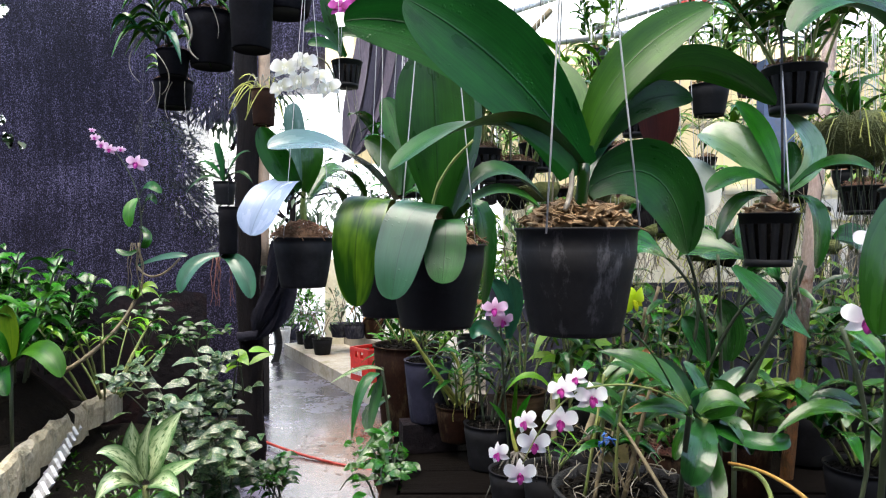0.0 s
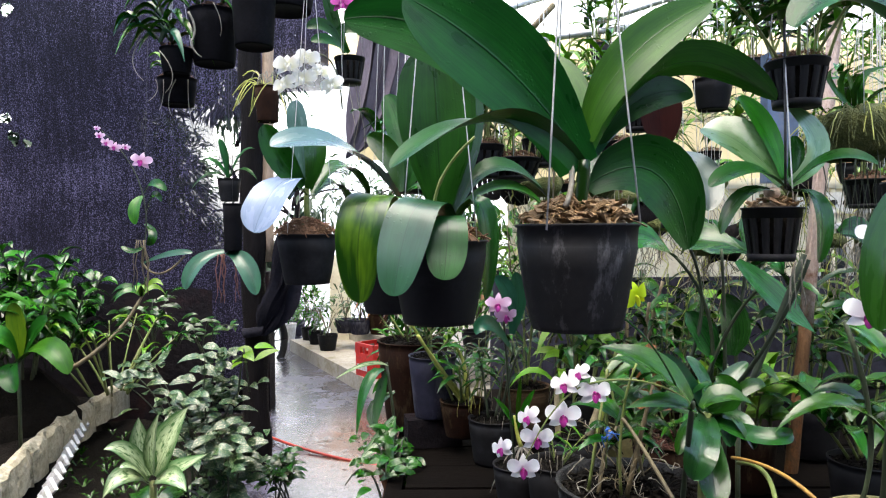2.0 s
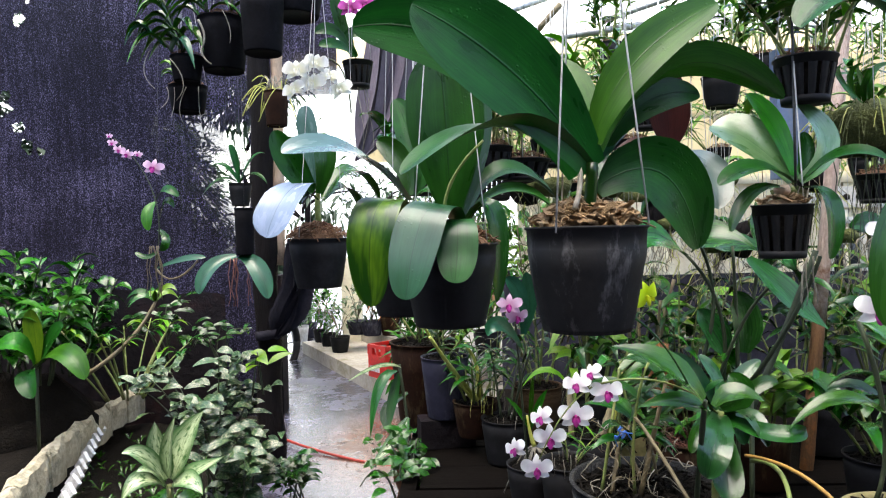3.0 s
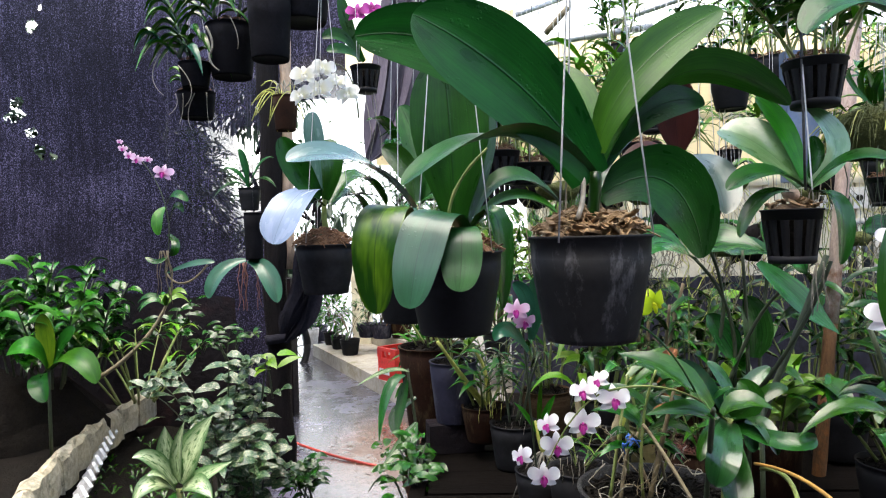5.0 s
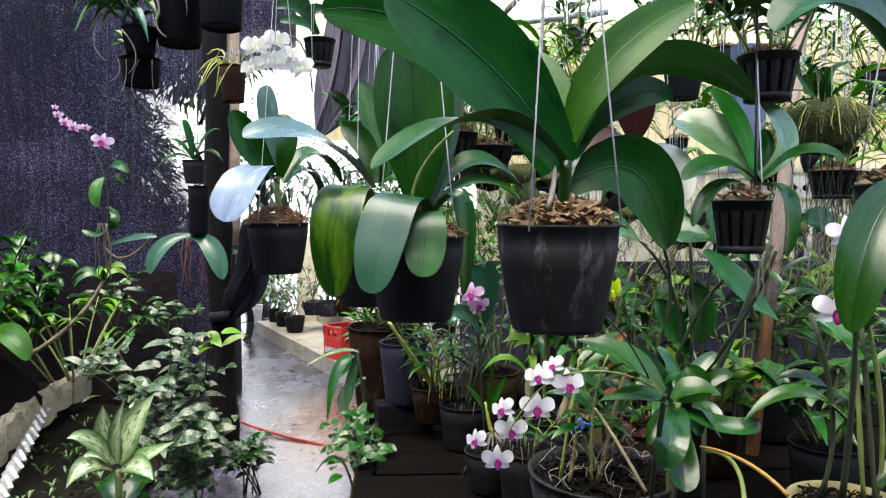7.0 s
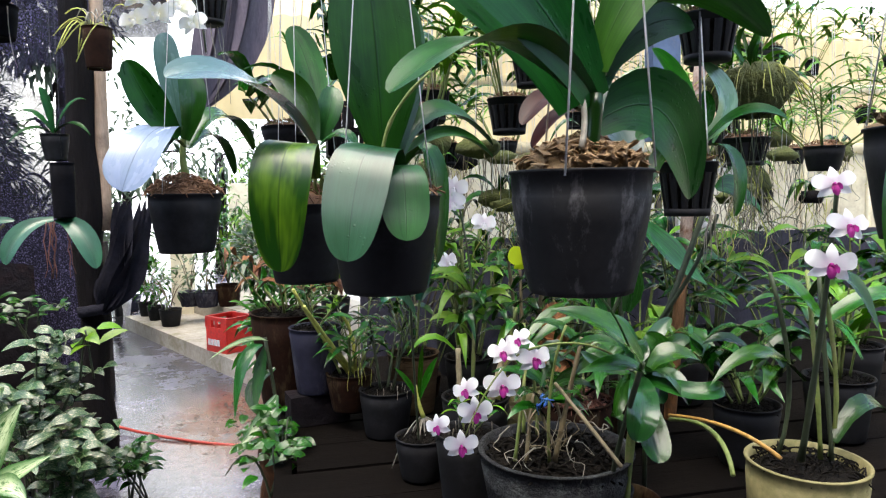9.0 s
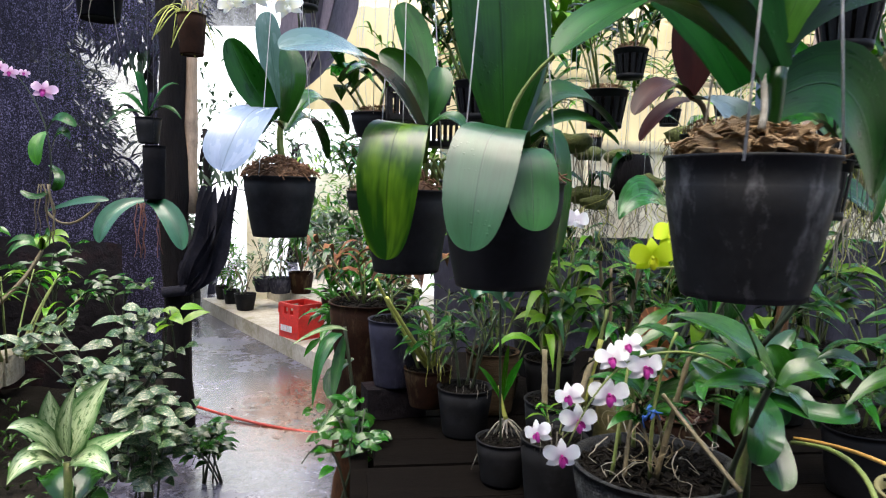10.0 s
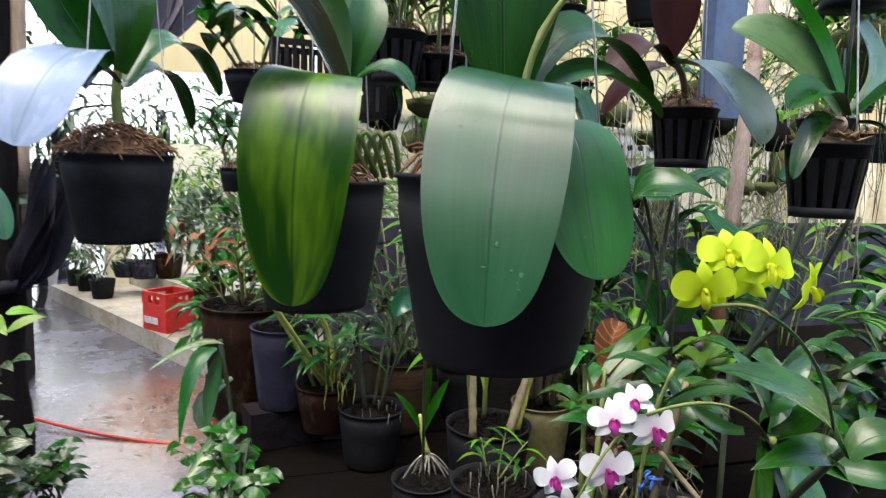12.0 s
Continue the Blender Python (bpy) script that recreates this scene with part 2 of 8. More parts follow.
# damp clay, base darkened further in place of bench shade
TERRACOTTA = surface("damp_shaded_terracotta", (0.008, 0.0034, 0.002), (0.025, 0.0095, 0.0045), 12, rough=(0.7, 0.95), relief=0.5, size=0.002, stain=(0.07, 0.05, 0.025), spec=0.1, runs=(2, 2, 0.6))
CREAM_PLASTIC = surface("cream_pot_plastic", (0.17, 0.15, 0.06), (0.3, 0.26, 0.12), 10, stain=(0.1, 0.1, 0.03), spec=0.25)
WHITE_PLASTIC = surface("white_pot_plastic", (0.55, 0.56, 0.55), (0.7, 0.7, 0.7), 8, stain=(0.35, 0.34, 0.3))
BARK = surface("bark_chip", (0.1, 0.05, 0.022), (0.38, 0.25, 0.12), 45, rough=(0.7, 0.95), relief=0.8, size=0.004)
FIBRE = surface("coir_fibre", (0.07, 0.03, 0.015), (0.2, 0.105, 0.05), 40, rough=(0.8, 1.0), relief=0.6)
MOSS = surface("moss", (0.05, 0.07, 0.015), (0.14, 0.15, 0.04), 25, rough=(0.8, 1.0), relief=1.0, size=0.01)
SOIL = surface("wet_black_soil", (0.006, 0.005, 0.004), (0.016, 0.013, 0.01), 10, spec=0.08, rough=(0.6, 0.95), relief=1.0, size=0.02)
CORD = surface("pale_cord", (0.45, 0.45, 0.43), (0.62, 0.62, 0.6), 60)
WIRE = surface("dark_wire", (0.03, 0.03, 0.03), (0.07, 0.07, 0.07), 40, rough=(0.4, 0.6), metal=0.6)
TRUNK = surface("wet_dark_timber", (0.006, 0.0052, 0.0052), (0.015, 0.0125, 0.0125), 7, spec=0.06, rough=(0.5, 0.85), relief=0.8, size=0.01, stretch=(3, 3, 0.5))
PALE_WOOD = surface("pale_bamboo", (0.36, 0.24, 0.15), (0.52, 0.37, 0.26), 6, relief=0.4, stretch=(6, 6, 0.6), stain=(0.14, 0.1, 0.07))
RUST_BARE = surface("bare_rusted_pole", (0.05, 0.026, 0.012), (0.2, 0.1, 0.045), 14, rough=(0.6, 0.9), relief=0.8, size=0.005, stretch=(3, 3, 0.7), stain=(0.3, 0.11, 0.03), spec=0.2)
RUST_WOOD = surface("weathered_pink_pole", (0.42, 0.3, 0.25), (0.6, 0.48, 0.42), 12, relief=0.8, size=0.006, stretch=(3, 3, 0.7), stain=(0.16, 0.055, 0.014), spec=0.2)
# near-black base puts the shade among the pots into the boards
BENCH = surface("shade_dark_bench_board", (0.0025, 0.002, 0.0018), (0.0075, 0.0058, 0.0046), 5, spec=0.04, rough=(0.7, 1.0), relief=0.6, size=0.006, stretch=(0.5, 6, 6))
STEP = surface("cement_step", (0.27, 0.24, 0.19), (0.42, 0.39, 0.34), 5, rough=(0.5, 0.85), stain=(0.14, 0.13, 0.05))
EDGING = surface("chipped_mortar", (0.33, 0.28, 0.17), (0.56, 0.51, 0.38), 6, rough=(0.75, 0.95), relief=1.0, size=0.015, stain=(0.06, 0.06, 0.03))
TILE_WHITE = surface("white_edging", (0.78, 0.79, 0.8), (0.86, 0.86, 0.86), 18, stain=(0.3, 0.28, 0.25))
CREAM_WALL = surface("cream_wall", (0.78, 0.71, 0.52), (0.86, 0.81, 0.64), 1.6, rough=(0.7, 0.9), relief=0.15, stain=(0.5, 0.42, 0.28))
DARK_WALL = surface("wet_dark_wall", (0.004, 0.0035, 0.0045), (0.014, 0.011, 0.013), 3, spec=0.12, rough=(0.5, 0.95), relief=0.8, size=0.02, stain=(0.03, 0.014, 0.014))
PIPE = surface("galvanised_pipe", (0.4, 0.4, 0.4), (0.55, 0.55, 0.54), 12, rough=(0.35, 0.6), metal=0.5, stain=(0.25, 0.18, 0.12))
BLUE_PAINT = surface("faded_blue_paint", (0.07, 0.11, 0.2), (0.12, 0.18, 0.3), 5, stain=(0.2, 0.2, 0.22))
RED_CRATE = surface("red_crate_plastic", (0.55, 0.015, 0.012), (0.68, 0.03, 0.02), 8, rough=(0.35, 0.6), relief=0.1, size=0.001, stain=(0.35, 0.015, 0.012))
RED_HOSE = surface("red_hose", (0.27, 0.02, 0.015), (0.4, 0.045, 0.03), 12, rough=(0.35, 0.6))
RUBBER = surface("tyre_rubber", (0.01, 0.01, 0.011), (0.03, 0.03, 0.032), 20, rough=(0.7, 0.9))
RED_LENS = surface("red_lens", (0.5, 0.02, 0.02), (0.6, 0.04, 0.03), 8, rough=(0.15, 0.3))
CURTAIN = surface("grey_violet_cloth", (0.06, 0.05, 0.068), (0.13, 0.105, 0.13), 7, rough=(0.8, 1.0), stretch=(4, 4, 0.6))
DARK_CLOTH = surface("black_net_cloth", (0.005, 0.005, 0.007), (0.02, 0.019, 0.028), 12, spec=0.15, rough=(0.7, 1.0), relief=0.8, size=0.006)
FENCE_NET = surface("grey_violet_net", (0.02, 0.02, 0.032), (0.06, 0.058, 0.08), 7, spec=0.2, rough=(0.6, 0.9), relief=0.5, stretch=(2, 2, 0.7), stain=(0.012, 0.012, 0.016))
PAPER = surface("faded_violet_wrapper", (0.3, 0.22, 0.3), (0.42, 0.33, 0.42), 8)
BLUE_TIE = surface("blue_string", (0.02, 0.1, 0.4), (0.05, 0.18, 0.55), 30)


def wet_concrete():
    """Cement floor wet from rain: shallow puddles, pale bluish patches coloured as reflected sky, rusty earth stains
    and grit.
    """
    m, nt, p = material("wet_concrete")
    broad, mid, grit = noise_tex(nt, 0.9, 5), noise_tex(nt, 3.5, 8, rough=0.72), noise_tex(nt, 60, 4)
    fine = noise_tex(nt, 14, 6, rough=0.7)
    # pale blue end of this ramp stands in for sky reflection
    col = ramp(nt, mid, [(0.34, (0.018, 0.018, 0.028)), (0.5, (0.055, 0.055, 0.09)), (0.66, (0.15, 0.15, 0.24))])
    col = mix(nt, 0.35, col, ramp(nt, fine, [(0.35, (0.016, 0.015, 0.018)), (0.65, (0.13, 0.125, 0.145))]))
    col = mix(nt, 0.2, col, ramp(nt, grit, [(0.35, (0.02, 0.018, 0.018)), (0.7, (0.14, 0.135, 0.13))]))
    pos = nt.nodes.new("ShaderNodeSeparateXYZ")
    nt.links.new(nt.nodes.new("ShaderNodeTexCoord").outputs["Object"], pos.inputs[0])
    # earth washed out from the pots beside the bench
    dx, dy = math_node(nt, "MULTIPLY", math_node(nt, "ADD", pos.outputs[0], 0.5), 1.7), math_node(nt, "SUBTRACT", pos.outputs[1], 4.45)
    near = math_node(nt, "SUBTRACT", 1.0, math_node(nt, "SQRT", math_node(nt, "ADD", math_node(nt, "MULTIPLY", dx, dx), math_node(nt, "MULTIPLY", dy, dy))), True)
    rust = math_node(nt, "MULTIPLY", math_node(nt, "MULTIPLY", math_node(nt, "SUBTRACT", math_node(nt, "ADD", mid, math_node(nt, "MULTIPLY", fine, 0.4)), 0.5, True), 6.0, True), math_node(nt, "MULTIPLY", near, 1.8, True))
    col = mix(nt, rust, col, (0.11, 0.05, 0.027))
    nt.links.new(col, p.inputs["Base Color"])
    wet = math_node(nt, "ADD", math_node(nt, "MULTIPLY", broad, 0.5), math_node(nt, "ADD", math_node(nt, "MULTIPLY", mid, 0.35), math_node(nt, "MULTIPLY", fine, 0.15)))
    p.inputs["Coat Weight"].default_value, p.inputs["Coat Roughness"].default_value = 0.25, 0.12
    nt.links.new(ramp(nt, wet, [(0.48, (0.06, 0.06, 0.06)), (0.56, (0.45, 0.45, 0.45))]), p.inputs["Roughness"])
    relief = math_node(nt, "ADD", math_node(nt, "MULTIPLY", mid, 1.2), math_node(nt, "ADD", math_node(nt, "MULTIPLY", fine, 0.5), math_node(nt, "MULTIPLY", grit, 0.15)))
    bump(nt, p, relief, 0.5, 0.007)
    return m


TEARS = ((-3.1, 3.15, 0.06), (-3.17, 3.03, 0.07), (-3.36, 2.41, 0.11), (-3.24, 2.26, 0.05), (-3.18, 2.12, 0.06), (-3.08, 2.07, 0.05), (-1.72, 1.9, 0.2), (-1.58, 2.06, 0.18), (-1.6, 1.75, 0.12), (-4.3, 2.7, 0.1))


def shade_net():
    """Knitted black shade cloth: rows of threads with pale flecks, a few torn holes, and worn thin beside the post."""
    m, nt, p = material("shade_net")
    co = nt.nodes.new("ShaderNodeTexCoord").outputs["Object"]
    weave = noise_tex(nt, 1.0, 2, co, (125, 125, 95))
    cloud, tear = noise_tex(nt, 1.3, 5, co), noise_tex(nt, 3.0, 7, co, rough=0.75)
    row = noise_tex(nt, 1.0, 3, co, (34, 34, 1.2))
    col = ramp(nt, math_node(nt, "ADD", math_node(nt, "MULTIPLY", weave, 0.6), math_node(nt, "ADD", math_node(nt, "MULTIPLY", row, 0.14), math_node(nt, "MULTIPLY", cloud, 0.26))), [(0.41, (0.003, 0.0026, 0.0055)), (0.52, (0.015, 0.0132, 0.027)), (0.65, (0.14, 0.124, 0.215))])
    crease = noise_tex(nt, 1.0, 6, co, (9, 9, 3), 0.75)
    col = mix(nt, math_node(nt, "MULTIPLY", math_node(nt, "SUBTRACT", crease, 0.6, True), 4.0, True), col, (0.06, 0.055, 0.095))
    nt.links.new(col, p.inputs["Base Color"])
    p.inputs["Roughness"].default_value = 0.7
    p.inputs["Specular IOR Level"].default_value = 0.12
    bump(nt, p, weave, 0.7, 0.004)
    pos = nt.nodes.new("ShaderNodeSeparateXYZ")
    nt.links.new(co, pos.inputs[0])
    # worn thin towards the post, between hand height and the top hem
    worn = math_node(nt, "MULTIPLY", math_node(nt, "ADD", pos.outputs[0], 2.25), 1.5, True)
    low = math_node(nt, "MULTIPLY", math_node(nt, "SUBTRACT", 2.75, pos.outputs[2]), 2.2, True)
    low = math_node(nt, "MULTIPLY", low, math_node(nt, "MULTIPLY", math_node(nt, "SUBTRACT", pos.outputs[2], 1.2), 2.5, True))
    thin = math_node(nt, "MULTIPLY", math_node(nt, "MULTIPLY", worn, low), math_node(nt, "MULTIPLY", math_node(nt, "SUBTRACT", tear, 0.3, True), 2.1, True))
    gap = math_node(nt, "MULTIPLY", thin, math_node(nt, "ADD", math_node(nt, "MULTIPLY", weave, 1.2), -0.05, True))
    # pinholes between the stitches
    gap = math_node(nt, "ADD", gap, math_node(nt, "MULTIPLY", math_node(nt, "SUBTRACT", math_node(nt, "ADD", weave, math_node(nt, "MULTIPLY", tear, 0.3)), 0.865, True), 8.0, True), True)
    for x, z, r in TEARS:
        dx, dz = math_node(nt, "SUBTRACT", pos.outputs[0], x), math_node(nt, "SUBTRACT", pos.outputs[2], z)
        d = math_node(nt, "SQRT", math_node(nt, "ADD", math_node(nt, "MULTIPLY", dx, dx), math_node(nt, "MULTIPLY", dz, dz)))
        edge = math_node(nt, "ADD", math_node(nt, "SUBTRACT", r * 0.25, d), math_node(nt, "MULTIPLY", math_node(nt, "SUBTRACT", noise_tex(nt, 0.75 / r, 4, co), 0.4), r * 4.0))
        gap = math_node(nt, "ADD", gap, math_node(nt, "MULTIPLY", edge, 6.0 / r, True), True)
    tp = node(nt, "BsdfTransparent")
    ms = node(nt, "MixShader")
    nt.links.new(gap, ms.inputs[0])
    nt.links.new(p.outputs[0], ms.inputs[1])
    nt.links.new(tp.outputs[0], ms.inputs[2])
    nt.links.new(ms.outputs[0], nt.nodes["Material Output"].inputs[0])
    return m


def bright_sky():
    m, nt, p = material("overcast_sky")
    e = node(nt, "Emission", Strength=0.7)
    nt.links.new(ramp(nt, noise_tex(nt, 0.25, 3), [(0.3, (0.74, 0.84, 1.0)), (0.7, (0.94, 0.97, 1.0))]), e.inputs[0])
    nt.links.new(e.outputs[0], nt.nodes["Material Output"].inputs[0])
    return m


def awning():
    m, nt, p = material("translucent_awning")
    n = noise_tex(nt, 3, 4)
    nt.links.new(ramp(nt, n, [(0.3, (0.56, 0.46, 0.25)), (0.7, (0.68, 0.59, 0.38))]), p.inputs["Base Color"])
    p.inputs["Roughness"].default_value = 0.6
    tr = node(nt, "BsdfTranslucent")
    tr.inputs[0].default_value = (0.72, 0.59, 0.35, 1)
    ms = node(nt, "MixShader", Fac=0.6)
    nt.links.new(p.outputs[0], ms.inputs[1])
    nt.links.new(tr.outputs[0], ms.inputs[2])
    nt.links.new(ms.outputs[0], nt.nodes["Material Output"].inputs[0])
    return m


WET_FLOOR, SHADE_NET, SKY_GLOW, AWNING = wet_concrete(), shade_net(), bright_sky(), awning()


# ---- building tools ----
def spline(pts, t):
    """Point at t (0 to 1) on a smooth curve through pts."""
    n = len(pts) - 1
    i = min(n - 1, int(t * n))
    f = t * n - i
    a, b, c, d = (Vector(pts[min(n, max(0, k))]) for k in (i - 1, i, i + 1, i + 2))
    return (b * 2 + (c - a) * f + (a * 2 - b * 5 + c * 4 - d) * f * f + (b * 3 - a - c * 3 + d) * f ** 3) * 0.5


class Geo:
    """Collects vertices, faces and leaf coordinates of one mesh."""

    def __init__(self):
        self.v, self.f, self.uv = [], [], []

    def add(self, verts, faces, uvs=None):
        n = len(self.v)
        self.v += [tuple(p) for p in verts]
        self.f += [tuple(i + n for i in f) for f in faces]
        self.uv += uvs or [(0.5, 0.5)] * len(verts)
        return self

    def grid(self, rows_, uvs=None, closed=False):
        nu, nv = len(rows_), len(rows_[0])
        faces = []
        for i in range(nu - 1):
            for j in range(nv if closed else nv - 1):
                k = (j + 1) % nv
                faces.append((i * nv + j, i * nv + k, (i + 1) * nv + k, (i + 1) * nv + j))
        return self.add([p for r in rows_ for p in r], faces, uvs)

    def tube(self, pts, radius, seg=6, taper=None, caps=True, knots=0.0):
        pts = [Vector(p) for p in pts]
        rows_, side = [], None
        for i, p in enumerate(pts):
            d = (pts[min(i + 1, len(pts) - 1)] - pts[max(i - 1, 0)]).normalized()
            side = (d.orthogonal() if side is None else side - d * side.dot(d)).normalized()
            up = d.cross(side)
            f = i / max(1, len(pts) - 1)
            r = radius * (1 if taper is None else 1 + (taper - 1) * f) * (1 + (knots if i % 3 == 0 else 0))
            rows_.append([p + (side * math.cos(a) + up * math.sin(a)) * r for a in (2 * math.pi * k / seg for k in range(seg))])
        n = len(self.v)
        self.grid(rows_, closed=True)
        if caps:
            m = (len(pts) - 1) * seg
            self.f += [tuple(n + k for k in reversed(range(seg))), tuple(n + m + k for k in range(seg))]
        return self

    def lathe(self, profile, centre, seg=32, wobble=0.0):
        c = Vector(centre)
        rows_ = [[c + Vector((math.cos(a) * r, math.sin(a) * r, z)) * 1.0 for a in (2 * math.pi * k / seg for k in range(seg))] for r, z in profile]
        return self.grid(rows_, closed=True)

    def box(self, centre, size, turn=0.0, tilt=0.0):
        m = pose(*centre, tilt, 0, turn)
        x, y, z = (s / 2 for s in size)
        vs = [m @ Vector((sx * x, sy * y, sz * z)) for sz in (-1, 1) for sx, sy in ((-1, -1), (1, -1), (1, 1), (-1, 1))]
        return self.add(vs, [(3, 2, 1, 0), (4, 5, 6, 7), (0, 1, 5, 4), (1, 2, 6, 5), (2, 3, 7, 6), (3, 0, 4, 7)])

    def blob(self, centre, size, rough=0.25, turn=None, seed=0.0):
        m = Euler(turn or (0, 0, 0)).to_matrix()
        rows_ = []
        for i in range(6):
            a = math.pi * (i + 0.02) / 5.04 - math.pi / 2
            row = []
            for k in range(8):
                b = 2 * math.pi * k / 8
                d = Vector((math.cos(a) * math.cos(b), math.cos(a) * math.sin(b), math.sin(a)))
                s = 1 + rough * noise.noise(d * 1.7 + Vector((seed, seed * 0.7, 0)))
                row.append(Vector(centre) + m @ Vector((d.x * size[0] * s, d.y * size[1] * s, d.z * size[2] * s)))
            rows_.append(row)
        return self.grid(rows_, closed=True)

    def leaf(self, base, mid, tip, width, face=(0, 0, 1), face_tip=None, shape="broad", fold=0.16, nu=12, nv=2, thick=0.0012, wave=0.0, neck=0.35, path=None):
        """A blade along base, mid, tip (or along a path of points), whose upper side looks towards face."""
        base, mid, tip = Vector(base), Vector(mid), Vector(tip)
        ctrl = mid * 2 - (base + tip) * 0.5
        chord = (tip - base).normalized()
        s0 = chord.cross(Vector(face)).normalized()
        s1 = chord.cross(Vector(face_tip)).normalized() if face_tip else s0
        up, low, uvs = [], [], []
        ph = (base.x * 91 + tip.z * 57) % 6.28
        for i in range(nu + 1):
            t = 1 - (1 - i / nu) ** 1.7
            p = base * (1 - t) ** 2 + ctrl * 2 * t * (1 - t) + tip * t * t
            d = ((ctrl - base) * (1 - t) + (tip - ctrl) * t).normalized()
            if path:
                p = spline(path, t)
                d = (spline(path, min(1, t + 0.02)) - spline(path, max(0, t - 0.02))).normalized()
            s = s0.lerp(s1, t)
            s = (s - d * s.dot(d)).normalized()
            n = s.cross(d)
            if shape == "broad":
                k = 0.6
                w = neck + (1 - neck) * math.sin(math.pi / 2 * min(1, t / k)) ** 1.2 if t < k else math.sqrt(max(0.0, 1 - ((t - k) / (1 - k)) ** 2.2))
            elif shape == "paddle":
                w = min(1, 0.62 + 0.95 * t) if t < 0.74 else math.sqrt(max(0.0, 1 - ((t - 0.74) / 0.26) ** 2.1))
            elif shape == "tongue":
                w = 0.3 + 0.7 * math.sin(math.pi / 2 * t / 0.64) ** 1.3 if t < 0.64 else max(0.0, 1 - ((t - 0.64) / 0.36) ** 2.3) ** 0.55
            elif shape == "strap":
                w = min(1, 0.45 + 1.6 * t) * (1 - max(0, (t - 0.45) / 0.55) ** 1.8)
            else:
                w = math.sin(math.pi * min(1, t * 0.97 + 0.03) ** 0.75) ** 0.85
            w = max(w, 0.02) * width / 2
            ra, rb = [], []
            for j in range(2 * nv + 1):
                u = j / nv - 1
                q = p + s * (u * w) + n * (fold * abs(u) ** 1.4 * w * 2 - fold * width / 2 + wave * width * math.sin(t * 9 + ph + u) * abs(u))
                e = thick * (1 - u * u) * min(1, 6 * (1 - t) + 0.1)
                ra.append(q + n * e)
                rb.append(q - n * e)
                uvs.append((u * 0.5 + 0.5, t))
            up.append(ra)
            low.append(rb)
        self.grid([r[::-1] for r in up], [uvs[i * (2 * nv + 1) + j] for i in range(nu + 1) for j in reversed(range(2 * nv + 1))])
        return self.grid(low, uvs)

    def done(self, name, mat, parent=None, label="", smooth=True):
        me = bpy.data.meshes.new(name)
        me.from_pydata(self.v, [], self.f)
        me.materials.append(mat)
        lay = me.uv_layers.new(name="UVMap")
        idx = np.zeros(len(me.loops), dtype=np.int32)
        me.loops.foreach_get("vertex_index", idx)
        lay.data.foreach_set("uv", np.array(self.uv, dtype=np.float32)[idx].ravel())
        me.polygons.foreach_set("use_smooth", [smooth] * len(me.polygons))
        me.update()
        ob = new(name, me)
        if parent is not None:
            ob.parent = parent
            if parent.parent is None:
                ob.matrix_parent_inverse = Matrix.Translation(parent.location).inverted()
        if label:
            ob["label"] = label
        return ob


def thing(name, at, label, category, group=""):
    ob = new(name)
    ob.empty_display_size = 0.05
    ob.location = at
    return tagged(ob, label, category, group)


def structure(name, geo, mat, label, category, smooth=False):
    return tagged(geo.done(name, mat, smooth=smooth), label, category, kind="structure")


def arc(a, b, c, n=8):
    """Points of a bow from a through b to c."""
    a, b, c = Vector(a), Vector(b), Vector(c)
    k = b * 2 - (a + c) * 0.5
    return [a * (1 - t) ** 2 + k * 2 * t * (1 - t) + c * t * t for t in (i / n for i in range(n + 1))]


def rnd(a, b):
    return random.uniform(a, b)


def lf(o, base, mid, tip, width, face=(0, 0, 1), mat=None, label="", **kw):
    return Geo().leaf(base, mid, tip, width, face, **kw).done("leaf", mat or LEAF, o, label)


def cord(o, a, b, radius=0.0013, mat=None, name="hanger_cord", sag=0.0):
    a, b = Vector(a), Vector(b)
    pts = [a.lerp(b, i / 5) + Vector((0, 0, -sag * 4 * (i / 5) * (1 - i / 5))) for i in range(6)]
    return Geo().tube(pts, radius, 5).done(name, mat or CORD, o)


def plain_pot(o, top, r, h, r2, mat=None, band=0.02, name="pot", label="", seg=40, ribs=0):
    """Tapered nursery pot with a stepped rim band, wall thickness, bottom and soil line."""
    g, lip = Geo(), r * 0.045
    prof = [(0.001, -h + 0.004), (r2 * 0.9, -h + 0.004), (r2 * 0.97, -h), (r2, -h + 0.006)]
    prof += [(r2 + (r - r2) * k * 0.93, -h + (h - band) * k) for k in (0.25, 0.5, 0.75, 1.0)]
    prof += [(r * 0.97, -band + 0.001), (r * 0.985, -0.004), (r + lip * 0.4, -0.003), (r + lip * 0.4, 0.0), (r - lip, 0.0), (r * 0.9, -band), (r2 * 0.9, -h * 0.7), (0.001, -h * 0.7)]
    g.lathe(prof, top, seg)
    if ribs:
        c = Vector(top)
        for i, p in enumerate(g.v):
            d = Vector(p) - c
            if d.z < -band * 1.2:
                a = math.atan2(d.y, d.x)
                k = 1 + 0.012 * math.cos(a * ribs)
                g.v[i] = (c.x + d.x * k, c.y + d.y * k, p[2])
    return g.done(name, mat or BLACK_PLASTIC, o, label)


